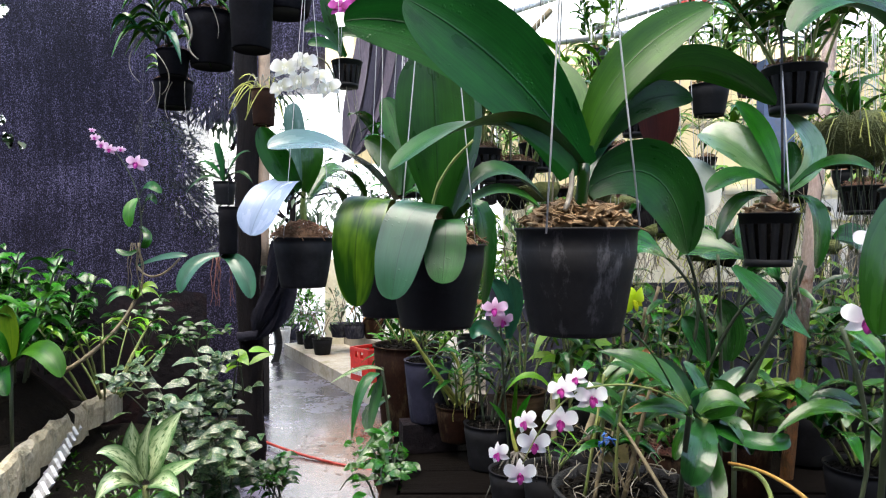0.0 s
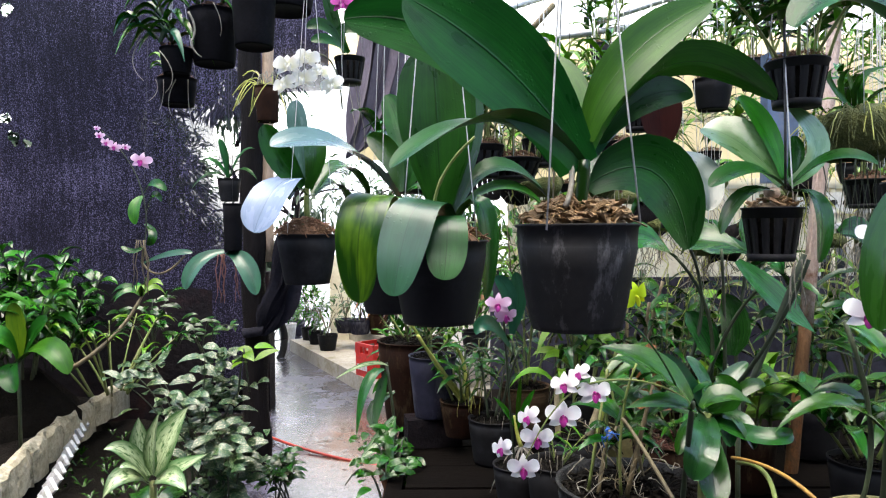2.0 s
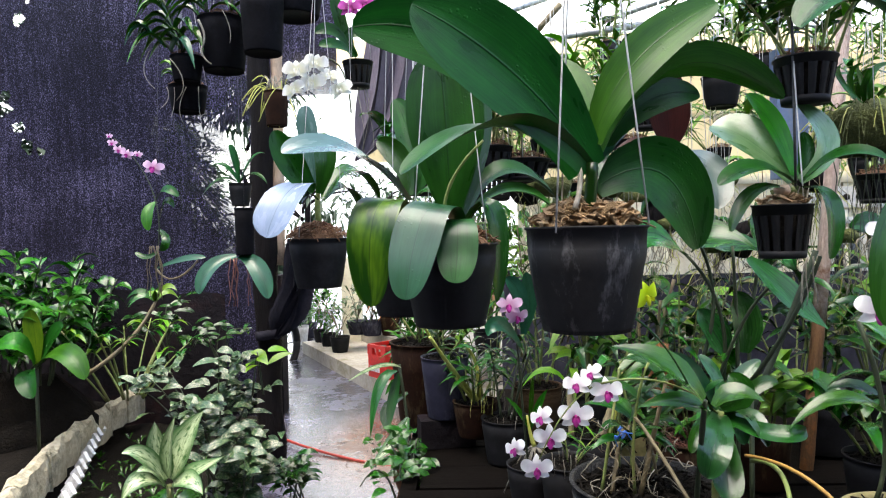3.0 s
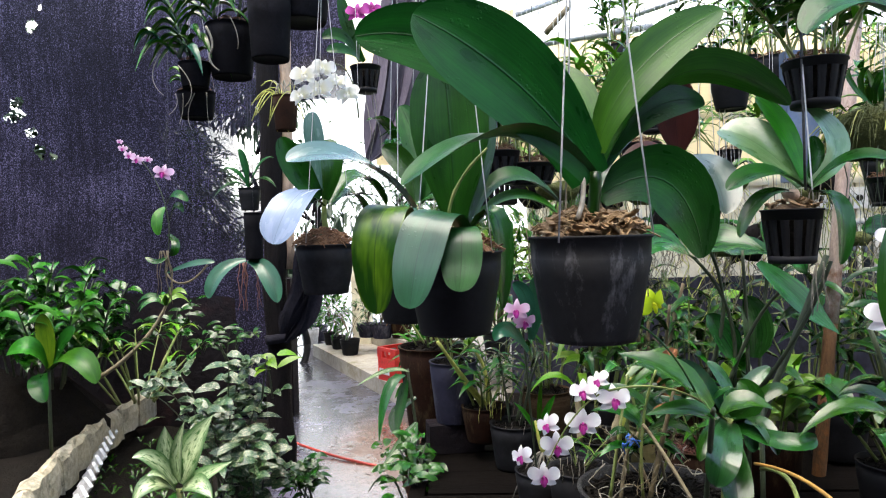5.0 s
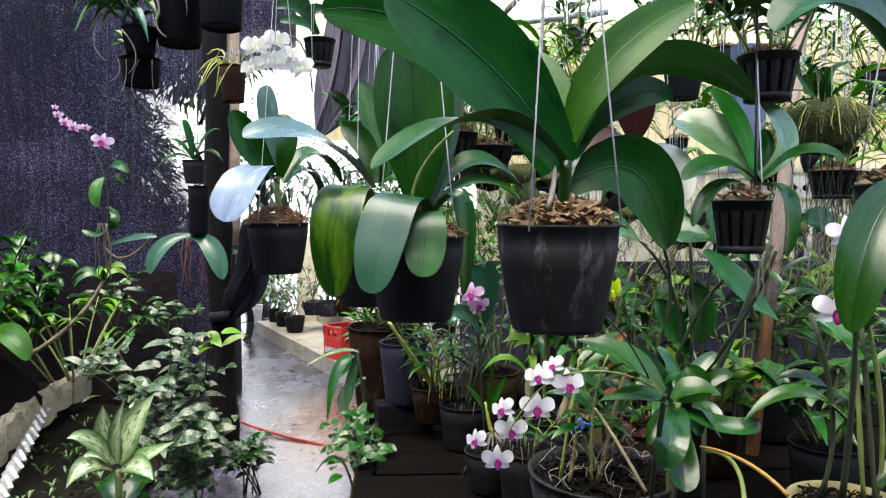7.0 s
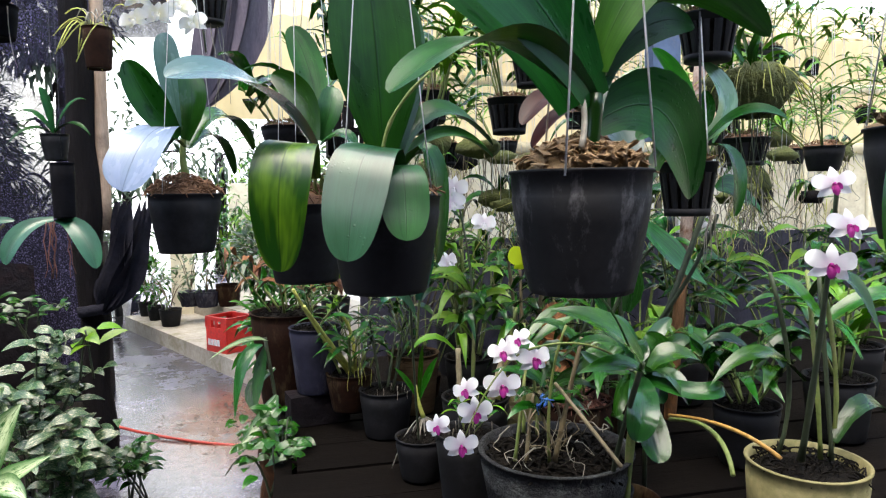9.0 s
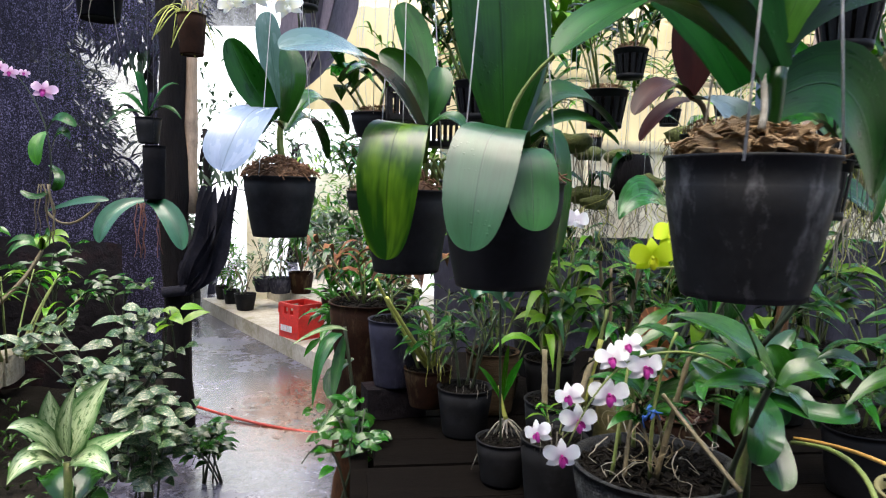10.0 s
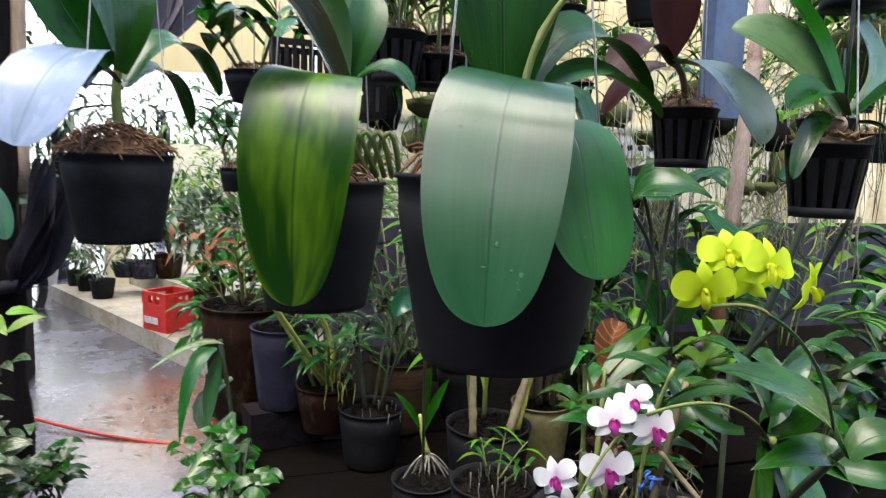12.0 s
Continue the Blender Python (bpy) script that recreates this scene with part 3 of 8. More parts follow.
def net_pot(o, top, r, h, r2, mat=None, slots=14):
    """Slotted orchid pot: rim ring, upright slats with open gaps between them, base ring and floor."""
    c, g = Vector(top), Geo()
    g.lathe([(r * 0.96, -h * 0.2), (r * 1.0, -h * 0.2), (r * 1.02, -0.004), (r * 1.07, -0.003), (r * 1.07, 0.0), (r * 0.98, 0.0), (r * 0.96, -h * 0.2)], c, 32)
    Geo().lathe([(0.001, -h), (r2, -h), (r2 * 1.03, -h * 0.86), (r2 * 0.98, -h * 0.86), (r2 * 0.95, -h * 0.96), (0.001, -h * 0.96)], c, 32).done("pot_base", mat or BLACK_PLASTIC, o)
    pot = g.done("pot", mat or BLACK_PLASTIC, o, "black slotted plastic pot")
    for k in range(slots):
        a = 2 * math.pi * k / slots
        d, s = Vector((math.cos(a), math.sin(a), 0)), Vector((-math.sin(a), math.cos(a), 0))
        wt, wb = r * math.pi / slots * 0.62, r2 * math.pi / slots * 0.62
        rows_ = []
        for z, rr, w in ((-h * 0.19, r * 0.99, wt), (-h * 0.87, r2 * 1.01, wb)):
            p = c + Vector((0, 0, z))
            rows_.append([p + d * rr + s * w, p + d * rr - s * w, p + d * (rr - 0.003) - s * w, p + d * (rr - 0.003) + s * w])
        Geo().grid(rows_, closed=True).done("slat", mat or BLACK_PLASTIC, pot)
    core = Geo().lathe([(0.001, -h * 0.9), (r2 * 0.8, -h * 0.9), (r * 0.86, -h * 0.1), (0.001, -h * 0.05)], c, 14)
    core.done("growing_mix", SOIL, o)
    return pot


def bark_mix(o, top, r, n=60, mat=None, chip=0.014, heap=0.02, name="bark_chip"):
    Geo().lathe([(0.001, heap * 0.7), (r * 0.5, heap * 0.45), (r * 0.9, -0.004)], top, 16).done("potting_mix", mat or BARK, o)
    for i in range(n):
        a, q = rnd(0, 6.28), r * 0.93 * math.sqrt(rnd(0, 1))
        z = heap * (1 - (q / r) ** 2) + rnd(-0.002, 0.006)
        g = Geo().box((0, 0, 0), (chip * rnd(1.0, 2.8), chip * rnd(0.4, 1.1), chip * rnd(0.12, 0.4)))
        mm = pose(top[0] + q * math.cos(a), top[1] + q * math.sin(a), top[2] + z, rnd(-35, 35), rnd(-35, 35), rnd(0, 360))
        g.v = [tuple(mm @ (Vector(p) + Vector((rnd(-1, 1), rnd(-1, 1), rnd(-0.6, 0.6))) * chip * 0.26)) for p in g.v]
        g.done(name, mat or BARK, o, smooth=False)


def fibre_mix(o, top, r, n=110, heap=0.03, mat=None):
    g = Geo()
    g.lathe([(0.001, heap * 0.7), (r * 0.5, heap * 0.5), (r * 0.8, heap * 0.2), (r * 0.97, -0.006)], top, 16)
    g.v = [(x + rnd(-0.003, 0.003), y + rnd(-0.003, 0.003), z + rnd(-0.003, 0.002)) for x, y, z in g.v]
    for i in range(n * 2):
        a, q = rnd(0, 6.28), r * math.sqrt(rnd(0, 1))
        p = Vector((top[0] + q * math.cos(a), top[1] + q * math.sin(a), top[2] + heap * (1 - (q / r) ** 2)))
        d = Vector((rnd(-1, 1), rnd(-1, 1), rnd(-0.5, 0.6))) * r * 0.42
        g.tube(arc(p - d * 0.5, p + Vector((0, 0, rnd(0.002, 0.009))), p + d * 0.5, 3), max(0.001, 0.019 * r), 3, caps=False)
    ob = g.done("coir", mat or FIBRE, o)
    ob["kind"] = "stuff"
    return ob


def roots(o, at, n, length, spread=0.03, mat=None, radius=0.0016):
    for i in range(n):
        p = Vector(at) + Vector((rnd(-spread, spread), rnd(-spread, spread), 0))
        pts, q = [p], p.copy()
        for k in range(6):
            q = q + Vector((rnd(-0.25, 0.25), rnd(-0.25, 0.25), -1)) * length / 6 * rnd(0.6, 1.2)
            pts.append(q)
        Geo().tube(pts, radius * rnd(0.7, 1.3), 5, 0.5).done("root", mat or ROOT, o)


RAILS = (0.6, 0.81, 1.03, 1.25, 1.45, 1.65, 1.9, 2.15, 2.4, 2.8, 3.2, 3.6)


def to_rail(o, hook, radius, mat):
    """Wire from a hook up to the nearest overhead rail."""
    y = min(RAILS, key=lambda r: abs(r - hook[1]))
    end = Vector((hook[0], y, 2.5 if y < 2.6 else 3.2))
    if hook[2] < end.z:
        Geo().tube([Vector(hook), Vector(hook).lerp(end, 0.5), end], radius, 5).done("hook_wire", mat, o)


def hang(o, top, r, hook, n=3, start=0.5, radius=0.0011, mat=None):
    for k in range(n):
        a = start + 2 * math.pi * k / n
        cord(o, (top[0] + r * math.cos(a), top[1] + r * math.sin(a), top[2] - 0.006), hook, radius, mat)
    to_rail(o, hook, radius * 1.3, mat or WIRE)


def flower(o, at, facing, size, petal, lip, spin=0.0, label="", wide=0.36, sepal=0.26):
    """Orchid bloom: three sepals, two broad side petals, a lobed lip and column."""
    f = Vector(facing).normalized()
    q = f.to_track_quat("Z", "Y").to_matrix() @ Euler((0, 0, spin)).to_matrix()
    c, g = Vector(at), Geo()

    def at_(x, y, z):
        return c + q @ Vector((x, y, z)) * size

    for a, ln, w in ((90, 0.47, sepal), (212, 0.46, sepal), (328, 0.46, sepal)):
        x, y = math.cos(radians(a)), math.sin(radians(a))
        g.leaf(at_(0, 0, 0), at_(x * ln * 0.5, y * ln * 0.5, 0.02), at_(x * ln, y * ln, -0.06), w * size, q @ Vector((0, 0, 1)), shape="oval", nu=7, nv=2, thick=0.0006, fold=0.14)
    for a in (22, 158):
        x, y = math.cos(radians(a)), math.sin(radians(a))
        g.leaf(at_(0, 0, 0.03), at_(x * 0.27, y * 0.27, 0.07), at_(x * 0.52, y * 0.5, 0.0), wide * size, q @ Vector((0, 0, 1)), shape="broad", nu=7, nv=2, thick=0.0006, fold=0.05, neck=0.25, wave=0.05)
    fl = g.done("flower", petal, o, label)
    h = Geo()
    h.leaf(at_(0, 0.0, 0.06), at_(0, -0.08, 0.15), at_(0, -0.27, 0.14), 0.19 * size, q @ Vector((0, 0.4, 1)), shape="broad", nu=6, nv=2, fold=-0.25, thick=0.0006, neck=0.6)
    h.leaf(at_(0, -0.02, 0.05), at_(0.08, -0.03, 0.16), at_(0.1, -0.14, 0.22), 0.14 * size, q @ Vector((-1, 0, 0.5)), nu=4, nv=1, thick=0.0005)
    h.leaf(at_(0, -0.02, 0.05), at_(-0.08, -0.03, 0.16), at_(-0.1, -0.14, 0.22), 0.14 * size, q @ Vector((1, 0, 0.5)), nu=4, nv=1, thick=0.0005)
    h.tube([at_(0, 0.02, 0.02), at_(0, 0.03, 0.1), at_(0, -0.01, 0.16)], 0.035 * size, 6)
    h.done("lip", lip, fl)
    return fl


def cane_plant(name, at, label, n=6, h=0.4, spread=0.12, leaf=0.12, lw=0.025, per=6, mats=None, cane_mat=None, lean=(0, 0, 0), group="", radius=0.0045, top_only=0.35, droop=0.4, category="orchid", jitter=1.0, blade="strap"):
    """A clump of jointed canes with alternate leaves on their upper parts."""
    o = thing(name, at, label, category, group)
    at, lean = Vector(at), Vector(lean)
    mats = mats or [LEAF_STRAP, LEAF_DARK, LEAF_STRAP, LEAF_LIME]
    for i in range(n):
        a = 2 * math.pi * i / n + rnd(-0.5, 0.5)
        out = Vector((math.cos(a), math.sin(a), 0))
        hh = h * rnd(0.6, 1.1)
        b = at + out * rnd(0.1, 0.4) * spread
        e = b + out * spread * rnd(0.3, 1.2) * jitter + Vector((0, 0, hh)) + lean * hh
        m = b.lerp(e, 0.5) + Vector((0, 0, 0.06 * hh)) - lean * hh * 0.15
        pts = arc(b, m, e, 12)
        Geo().tube(pts, radius * rnd(0.8, 1.2), 6, 0.6, knots=0.25).done("cane", cane_mat or CANE, o)
        side = out.cross(Vector((0, 0, 1)))
        mat = random.choice(mats)
        for k in range(per):
            t = top_only + (1 - top_only) * (k + 0.5) / per
            p = pts[min(12, int(t * 12))]
            sgn = 1 if k % 2 else -1
            ang = rnd(-0.6, 0.6)
            d = (side * sgn * math.cos(ang) + out * math.sin(ang)).normalized()
            L = leaf * rnd(0.7, 1.15)
            up = rnd(0.25, 0.75)
            lf(o, p, p + d * L * 0.5 + Vector((0, 0, L * up * 0.55)), p + d * L + Vector((0, 0, L * (up - droop))), lw * rnd(0.8, 1.2), (rnd(-0.3, 0.3), rnd(-0.6, 0.1), 1), mat, shape=blade, nu=7, nv=1, thick=0.0007)
    return o


def leafy(o, centre, size, n, leaf, lw, mat, name="foliage", shape="oval", seed=0, hang_=0.2, nu=5):
    """One mesh of many small blades scattered through an uneven crown."""
    g, c = Geo(), Vector(centre)
    for i in range(n):
        d = Vector((random.gauss(0, 1), random.gauss(0, 1), random.gauss(0, 1))).normalized()
        r = rnd(0.35, 1.0) ** 0.6 * (0.8 + 0.4 * noise.noise(d * 2 + Vector((seed, 0, 0))))
        p = c + Vector((d.x * size[0], d.y * size[1], d.z * size[2])) * r
        dirn = (d + Vector((rnd(-0.8, 0.8), rnd(-0.8, 0.8), rnd(-0.6, 0.6)))).normalized()
        L = leaf * rnd(0.6, 1.2)
        tip = p + dirn * L - Vector((0, 0, hang_ * L))
        g.leaf(p, p.lerp(tip, 0.5) + Vector((0, 0, 0.12 * L)), tip, lw * rnd(0.7, 1.2), (rnd(-0.5, 0.5), rnd(-0.7, 0.3), 1), shape=shape, nu=nu, nv=1, thick=0.0004)
    ob = g.done(name, mat, o)
    ob["kind"] = "stuff"
    return ob


# ---- ground, walls, sky ----
def ground():
    xs = [-400, -60, -12] + [-6 + 0.25 * i for i in range(61)] + [12, 60, 400]
    ys = [-400, -60, -8] + [-3 + 0.25 * i for i in range(61)] + [16, 60, 400]
    g = Geo()
    g.grid([[(x, y, 0.0 if abs(x) > 11 or abs(y) > 14 else 0.008 * noise.noise(Vector((x * 0.8, y * 0.8, 0)))) for x in xs] for y in ys])
    g.f = [tuple(reversed(f)) for f in g.f]
    return structure("ground", g, WET_FLOOR, "wet grey cement path with puddles and rust-brown stains", "ground", True)


ground()

bed = Geo()
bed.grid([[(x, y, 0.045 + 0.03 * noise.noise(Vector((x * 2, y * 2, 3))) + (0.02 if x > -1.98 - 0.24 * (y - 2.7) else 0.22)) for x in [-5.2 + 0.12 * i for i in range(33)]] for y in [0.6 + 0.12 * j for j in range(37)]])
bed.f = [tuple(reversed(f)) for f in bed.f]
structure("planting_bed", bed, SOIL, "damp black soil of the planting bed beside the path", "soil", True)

# shade cloth on the left and behind the bed; unseen light blockers behind the camera
net = Geo()
net.grid([[(x, 4.85 + 0.05 * math.sin(x * 3.1) + 0.03 * math.sin(z * 2.3 + x), z) for x in [-6.0 + 0.152 * i for i in range(31)]] for z in [0.3 + 0.2 * k for k in range(18)]])
strip = Geo()
strip.grid([[(x, 4.85 + 0.05 * math.sin(x * 3.1) + 0.03 * math.sin(z * 2.3 + x), z) for x in [-1.44 + 0.1 * i for i in range(7)]] for z in [2.42 + 0.1 * k for k in range(13)]])
structure("shade_net_strip", strip, SHADE_NET, "frayed end of the black shade net above the path", "shade net", True)
structure("shade_net_back", net, SHADE_NET, "black knitted shade net, worn thin and torn, hung as a wall", "shade net", True)
side = Geo()
side.grid([[(-5.9 + 0.05 * math.sin(y * 2), y, z) for y in [-3 + 0.3 * i for i in range(27)]] for z in [0.0 + 0.25 * k for k in range(14)]])
structure("shade_net_side", side, SHADE_NET, "black knitted shade net hung along the bed", "shade net", True)
# unseen wall, added to keep out sky light from behind the camera
rear = Geo().box((0.5, -3.0, 1.75), (13, 0.1, 3.5))
structure("rear_light_block", rear, DARK_WALL, "unseen dark wall added behind the camera to block light", "wall")
# unseen overhead sheet; its edges shape the sky reflected in the hanging leaves
over = Geo()
over.grid([[(x, y, 3.35 + 0.05 * math.sin(x * 1.7 + y)) for x in [-5.9 + 0.4233 * i for i in range(16)]] for y in [-2.95 + 0.17 * k for k in range(13)]])
structure("roof_light_block", over, DARK_CLOTH, "unseen black sheet added overhead behind the camera to block light", "shade net", True)
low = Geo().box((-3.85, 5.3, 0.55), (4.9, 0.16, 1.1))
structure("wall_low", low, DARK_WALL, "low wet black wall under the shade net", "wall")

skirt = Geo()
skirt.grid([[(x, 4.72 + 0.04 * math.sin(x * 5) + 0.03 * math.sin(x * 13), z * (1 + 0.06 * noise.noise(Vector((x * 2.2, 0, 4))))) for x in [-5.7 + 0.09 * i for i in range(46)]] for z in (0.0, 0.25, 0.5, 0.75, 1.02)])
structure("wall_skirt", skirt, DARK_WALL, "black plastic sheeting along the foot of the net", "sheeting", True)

# building on the right, at the back
wall = Geo().box((3.8, 6.6, 0.95), (6.4, 0.2, 1.9))
wall_b = structure("wall_back", wall, CREAM_WALL, "cream painted house wall with upright battens", "wall")
for i in range(15):
    Geo().box((0.7 + 0.43 * i, 6.48, 0.95), (0.05, 0.035, 1.8)).done("batten", CREAM_WALL, wall_b)
for z in (0.45, 1.86, 2.5, 3.1):
    Geo().box((3.8, 6.47, z), (6.4, 0.07, 0.1)).done("rail", CREAM_WALL, wall_b)
panel = Geo()
panel.grid([[(x, 6.62 + 0.02 * math.sin(x * 30), z) for x in [0.55 + 0.05 * i for i in range(131)]] for z in (1.88, 2.3, 2.7, 3.12)])
structure("wall_panel", panel, AWNING, "cream translucent corrugated sheet closing the top of the wall", "wall sheet", True)
sheet = Geo()
sheet.grid([[(x, 6.9 + 0.02 * math.sin(x * 30), z) for x in [-0.92 + 0.05 * i for i in range(30)]] for z in (2.15, 2.6, 3.1, 3.7)])
structure("roof_sheet", sheet, AWNING, "cream translucent corrugated sheet hung at the end of the roof", "roof sheet", True)
wr = Geo().box((7.0, 2.0, 1.6), (0.2, 9.6, 3.2))
structure("wall_right", wr, CREAM_WALL, "cream painted side wall of the nursery", "wall")

win = thing("window_1", (3.863, 5.896, 1.046), "white framed window in the cream wall with dark glass", "window")
win["kind"] = "structure"
wc = Vector(win.location)
wc.y = 6.46
glass, _, gp = material("window_glass")
gp.inputs["Base Color"].default_value = (0.02, 0.025, 0.03, 1)
gp.inputs["Roughness"].default_value = 0.06
for dx, dz, sx, sz in ((-0.32, 0, 0.06, 0.8), (0.32, 0, 0.06, 0.8), (0, 0.4, 0.7, 0.06), (0, -0.4, 0.7, 0.06), (0, 0, 0.05, 0.74)):
    Geo().box((wc.x + dx, wc.y, wc.z + dz), (sx, 0.07, sz)).done("window_frame", WHITE_PLASTIC, win)
Geo().box((wc.x, wc.y + 0.02, wc.z), (0.6, 0.02, 0.74)).done("pane", glass, win)

# pierced white vent band above the window
band = Geo().box((wc.x, 6.45, wc.z + 0.62), (1.5, 0.06, 0.2))
vent = structure("vent_band", band, WHITE_PLASTIC, "white pierced vent band on the wall", "vent")
for i in range(12):
    Geo().lathe([(0.001, 0), (0.03, 0), (0.03, 0.02), (0.001, 0.02)], (0, 0, 0), 10).done("vent_hole", BLACK_PLASTIC, vent).matrix_basis = pose(wc.x - 0.66 + 0.12 * i, 6.425, wc.z + 0.62, 90)

# dark net fence below the bright wall
fence = Geo()
fence.grid([[(x, 3.9 + 0.03 * math.sin(x * 4) - 0.02 * x, z) for x in [0.25 + 0.15 * i for i in range(32)]] for z in [0.0 + 0.19 * k for k in range(7)]])
structure("net_fence", fence, FENCE_NET, "dark violet-grey net fence behind the benches", "fence", True)

# awning and pipes
aw = Geo()
aw.grid([[(x, y, 2.62 + 0.13 * (y - 3.2) + 0.012 * math.sin(x * 40)) for x in [-1.5 + 0.05 * i for i in range(154)]] for y in (5.0, 5.6, 6.2, 6.6)])
structure("awning", aw, AWNING, "cream translucent corrugated awning in front of the house", "awning", True)
for k, (a, b, r) in enumerate((
        ((0.256, 3.018, 2.394), (0.574, 3.321, 2.585), 0.014),
        ((0.394, 3.216, 2.314), (0.908, 3.218, 2.379), 0.016),
        ((0.331, 2.614, 2.186), (0.419, 2.616, 2.283), 0.012),
        ((-0.241, 3.417, 2.362), (0.421, 3.217, 2.319), 0.014),
        ((0.719, 3.218, 2.4), (1.307, 3.02, 2.54), 0.014))):
    tagged(Geo().tube([Vector(a).lerp(Vector(b), i / 4) for i in range(5)], r, 8).done("roof_pipe", PIPE if k != 2 else CANE_DRY), "weathered grey roof pipe under the awning", "pipe", "roof pipes", "structure")
for y in RAILS:
    h = 2.5 if y < 2.6 else 3.2
    tagged(Geo().tube([(-3.2, y, h), (0.5, y, h - 0.01), (4.5, y, h)], 0.014, 8).done("hanging_rail", PIPE), "grey pipe overhead that the baskets hang from", "rail", "overhead rails", "structure")

for x in (-3.2, 4.5):
    for y, h in ((0.6, 2.5), (2.4, 2.5), (2.8, 3.2), (3.6, 3.2)):
        tagged(Geo().tube([(x, y, 0), (x, y, h / 2), (x, y, h + 0.02)], 0.03, 8).done("rail_post", PIPE), "grey pipe post holding the overhead rails", "post", "rail posts", "structure")
blue = Geo().box((1.042, 2.106, 1.752), (0.095, 0.05, 0.4))
bp = tagged(blue.done("blue_board", BLUE_PAINT, smooth=False), "faded blue board hung on wires among the orchids", "board")
for k in (-0.03, 0.03):
    p = Vector((1.042, 2.106, 1.752)) + Vector((k, 0, 0.19))
    cord(bp, p, (p.x, 2.15, 2.5), 0.0012, WIRE, "hook_wire")

# bright sky and far trees
sk = Geo()
sk.grid([[(x, 22 + 0.02 * x * x * 0, z) for x in (-40, -10, 10, 40)] for z in (-1, 6, 14)])
structure("backdrop", sk, SKY_GLOW, "bright white overcast sky", "sky")


def tree(at, h, crown, n, seed, label, mat=None, girth=0.11, blade=0.26):
    o = thing("tree", at, label, "tree", "trees behind the net")
    a = Vector(at)
    Geo().tube(arc(a, a + Vector((0.1, 0, h * 0.5)), a + Vector((rnd(-0.3, 0.3), 0, h)), 8), girth, 8, 0.4).done("trunk", TRUNK, o)
    for i in range(7):
        p = a + Vector((0, 0, h * rnd(0.4, 0.95)))
        e = p + Vector((rnd(-1, 1) * crown[0] * 0.8, rnd(-1, 1) * crown[1], rnd(0.1, 0.6) * crown[2]))
        Geo().tube(arc(p, p.lerp(e, 0.5) + Vector((0, 0, 0.15)), e, 5), girth * 0.27, 6, 0.3).done("limb", TRUNK, o)
    leafy(o, a + Vector((0, 0, h)), crown, n, blade, blade * 0.27, mat or LEAF_FAR, "crown", seed=seed, hang_=0.5, nu=3)


tree((-5.6, 7.6, 0), 2.4, (1.8, 0.8, 2.3), 4800, 1.0, "dark leafy tree seen through the shade net")
tree((-4.1, 7.9, 0), 2.5, (1.3, 0.8, 1.7), 2600, 2.0, "dark leafy tree seen through the shade net")
tree((-3.7, 8.8, 0), 3.9, (1.5, 0.8, 0.9), 1100, 3.0, "dark spreading tree seen through the shade net")
tree((-2.5, 7.0, 0), 1.15, (1.1, 0.6, 0.5), 2600, 4.0, "dark shrub behind the shade net", blade=0.13)
tree((-2.62, 6.3, 0), 1.75, (0.5, 0.4, 0.95), 2600, 7.0, "dark leaning shrub behind the worn net", blade=0.12)
tree((-2.7, 8.6, 0), 3.5, (1.0, 0.5, 0.8), 1900, 8.0, "drooping dark branches behind the worn net", blade=0.16)
house = Geo().box((-0.15, 9.6, 0.8), (1.5, 0.2, 1.6))
structure("wall_house", house, CREAM_WALL, "low cream house wall beyond the steps", "wall")
for k, (x, y, h, n) in enumerate(((-0.3, 9.0, 0.95, 420), (0.35, 8.6, 1.1, 420), (-0.75, 8.4, 1.3, 260), (0.1, 7.4, 1.75, 300))):
    tree((x, y, 0), h, (0.5, 0.35, 0.6), n, 20.0 + k, "leafy green garden shrub beyond the steps", (LEAF_STRAP, LEAF_FAR, LEAF_LIME)[k % 3], 0.02, 0.15)
tree((-2.9, 12.5, 0), 2.4, (1.6, 0.8, 1.4), 380, 5.0, "pale far tree beyond the path")
tree((-1.4, 13.2, 0), 2.2, (1.8, 0.8, 0.9), 380, 6.0, "pale far tree beyond the path")

# ---- posts ----
trunk = thing("timber_post", (-1.113, 3.877, 0.035), "wet blackened timber post holding up the nursery roof", "post")
tb, tt = Vector((-1.113, 3.876, -0.001)), Vector((-1.146, 3.922, 2.652))
Geo().tube([tb.lerp(tt, i / 14) + Vector((0.012 * math.sin(i * 1.9), 0, 0)) for i in range(15)] + [tt + Vector((0, 0, 0.6))], 0.075, 12, 0.85).done("post", TRUNK, trunk)
Geo().tube([Vector((-1.095, 3.84, 0.816)).lerp(Vector((-1.102, 3.841, 0.865)), i) for i in (0, 1)], 0.085, 12).done("wire_binding", DARK_CLOTH, trunk)
pole = thing("bamboo_pole", (-1.067, 3.948, 1.268), "pale bamboo pole lashed beside the black post", "pole")
Geo().tube([Vector((-1.052, 3.918, 1.236)).lerp(Vector((-1.046, 3.943, 2.692)), i / 10) for i in range(11)], 0.0329, 10, knots=0.08).done("pole", PALE_WOOD, pole)
rp = thing("leaning_pole", (1.066, 2.087, 0.638), "leaning pole of flaking pink paint over rust, its foot bare", "pole")
pb, pt = Vector((1.082, 2.133, 0.421)), Vector((1.326, 2.266, 2.312))
Geo().tube([pb.lerp(pt, 0.36 + 0.64 * i / 12) for i in range(13)], 0.021, 10, knots=0.03).done("pole", RUST_WOOD, rp)
Geo().tube([pb.lerp(pt, 0.365 * i / 8) for i in range(9)], 0.0198, 10, knots=0.05).done("foot", RUST_BARE, rp, "bare brown rusted foot")

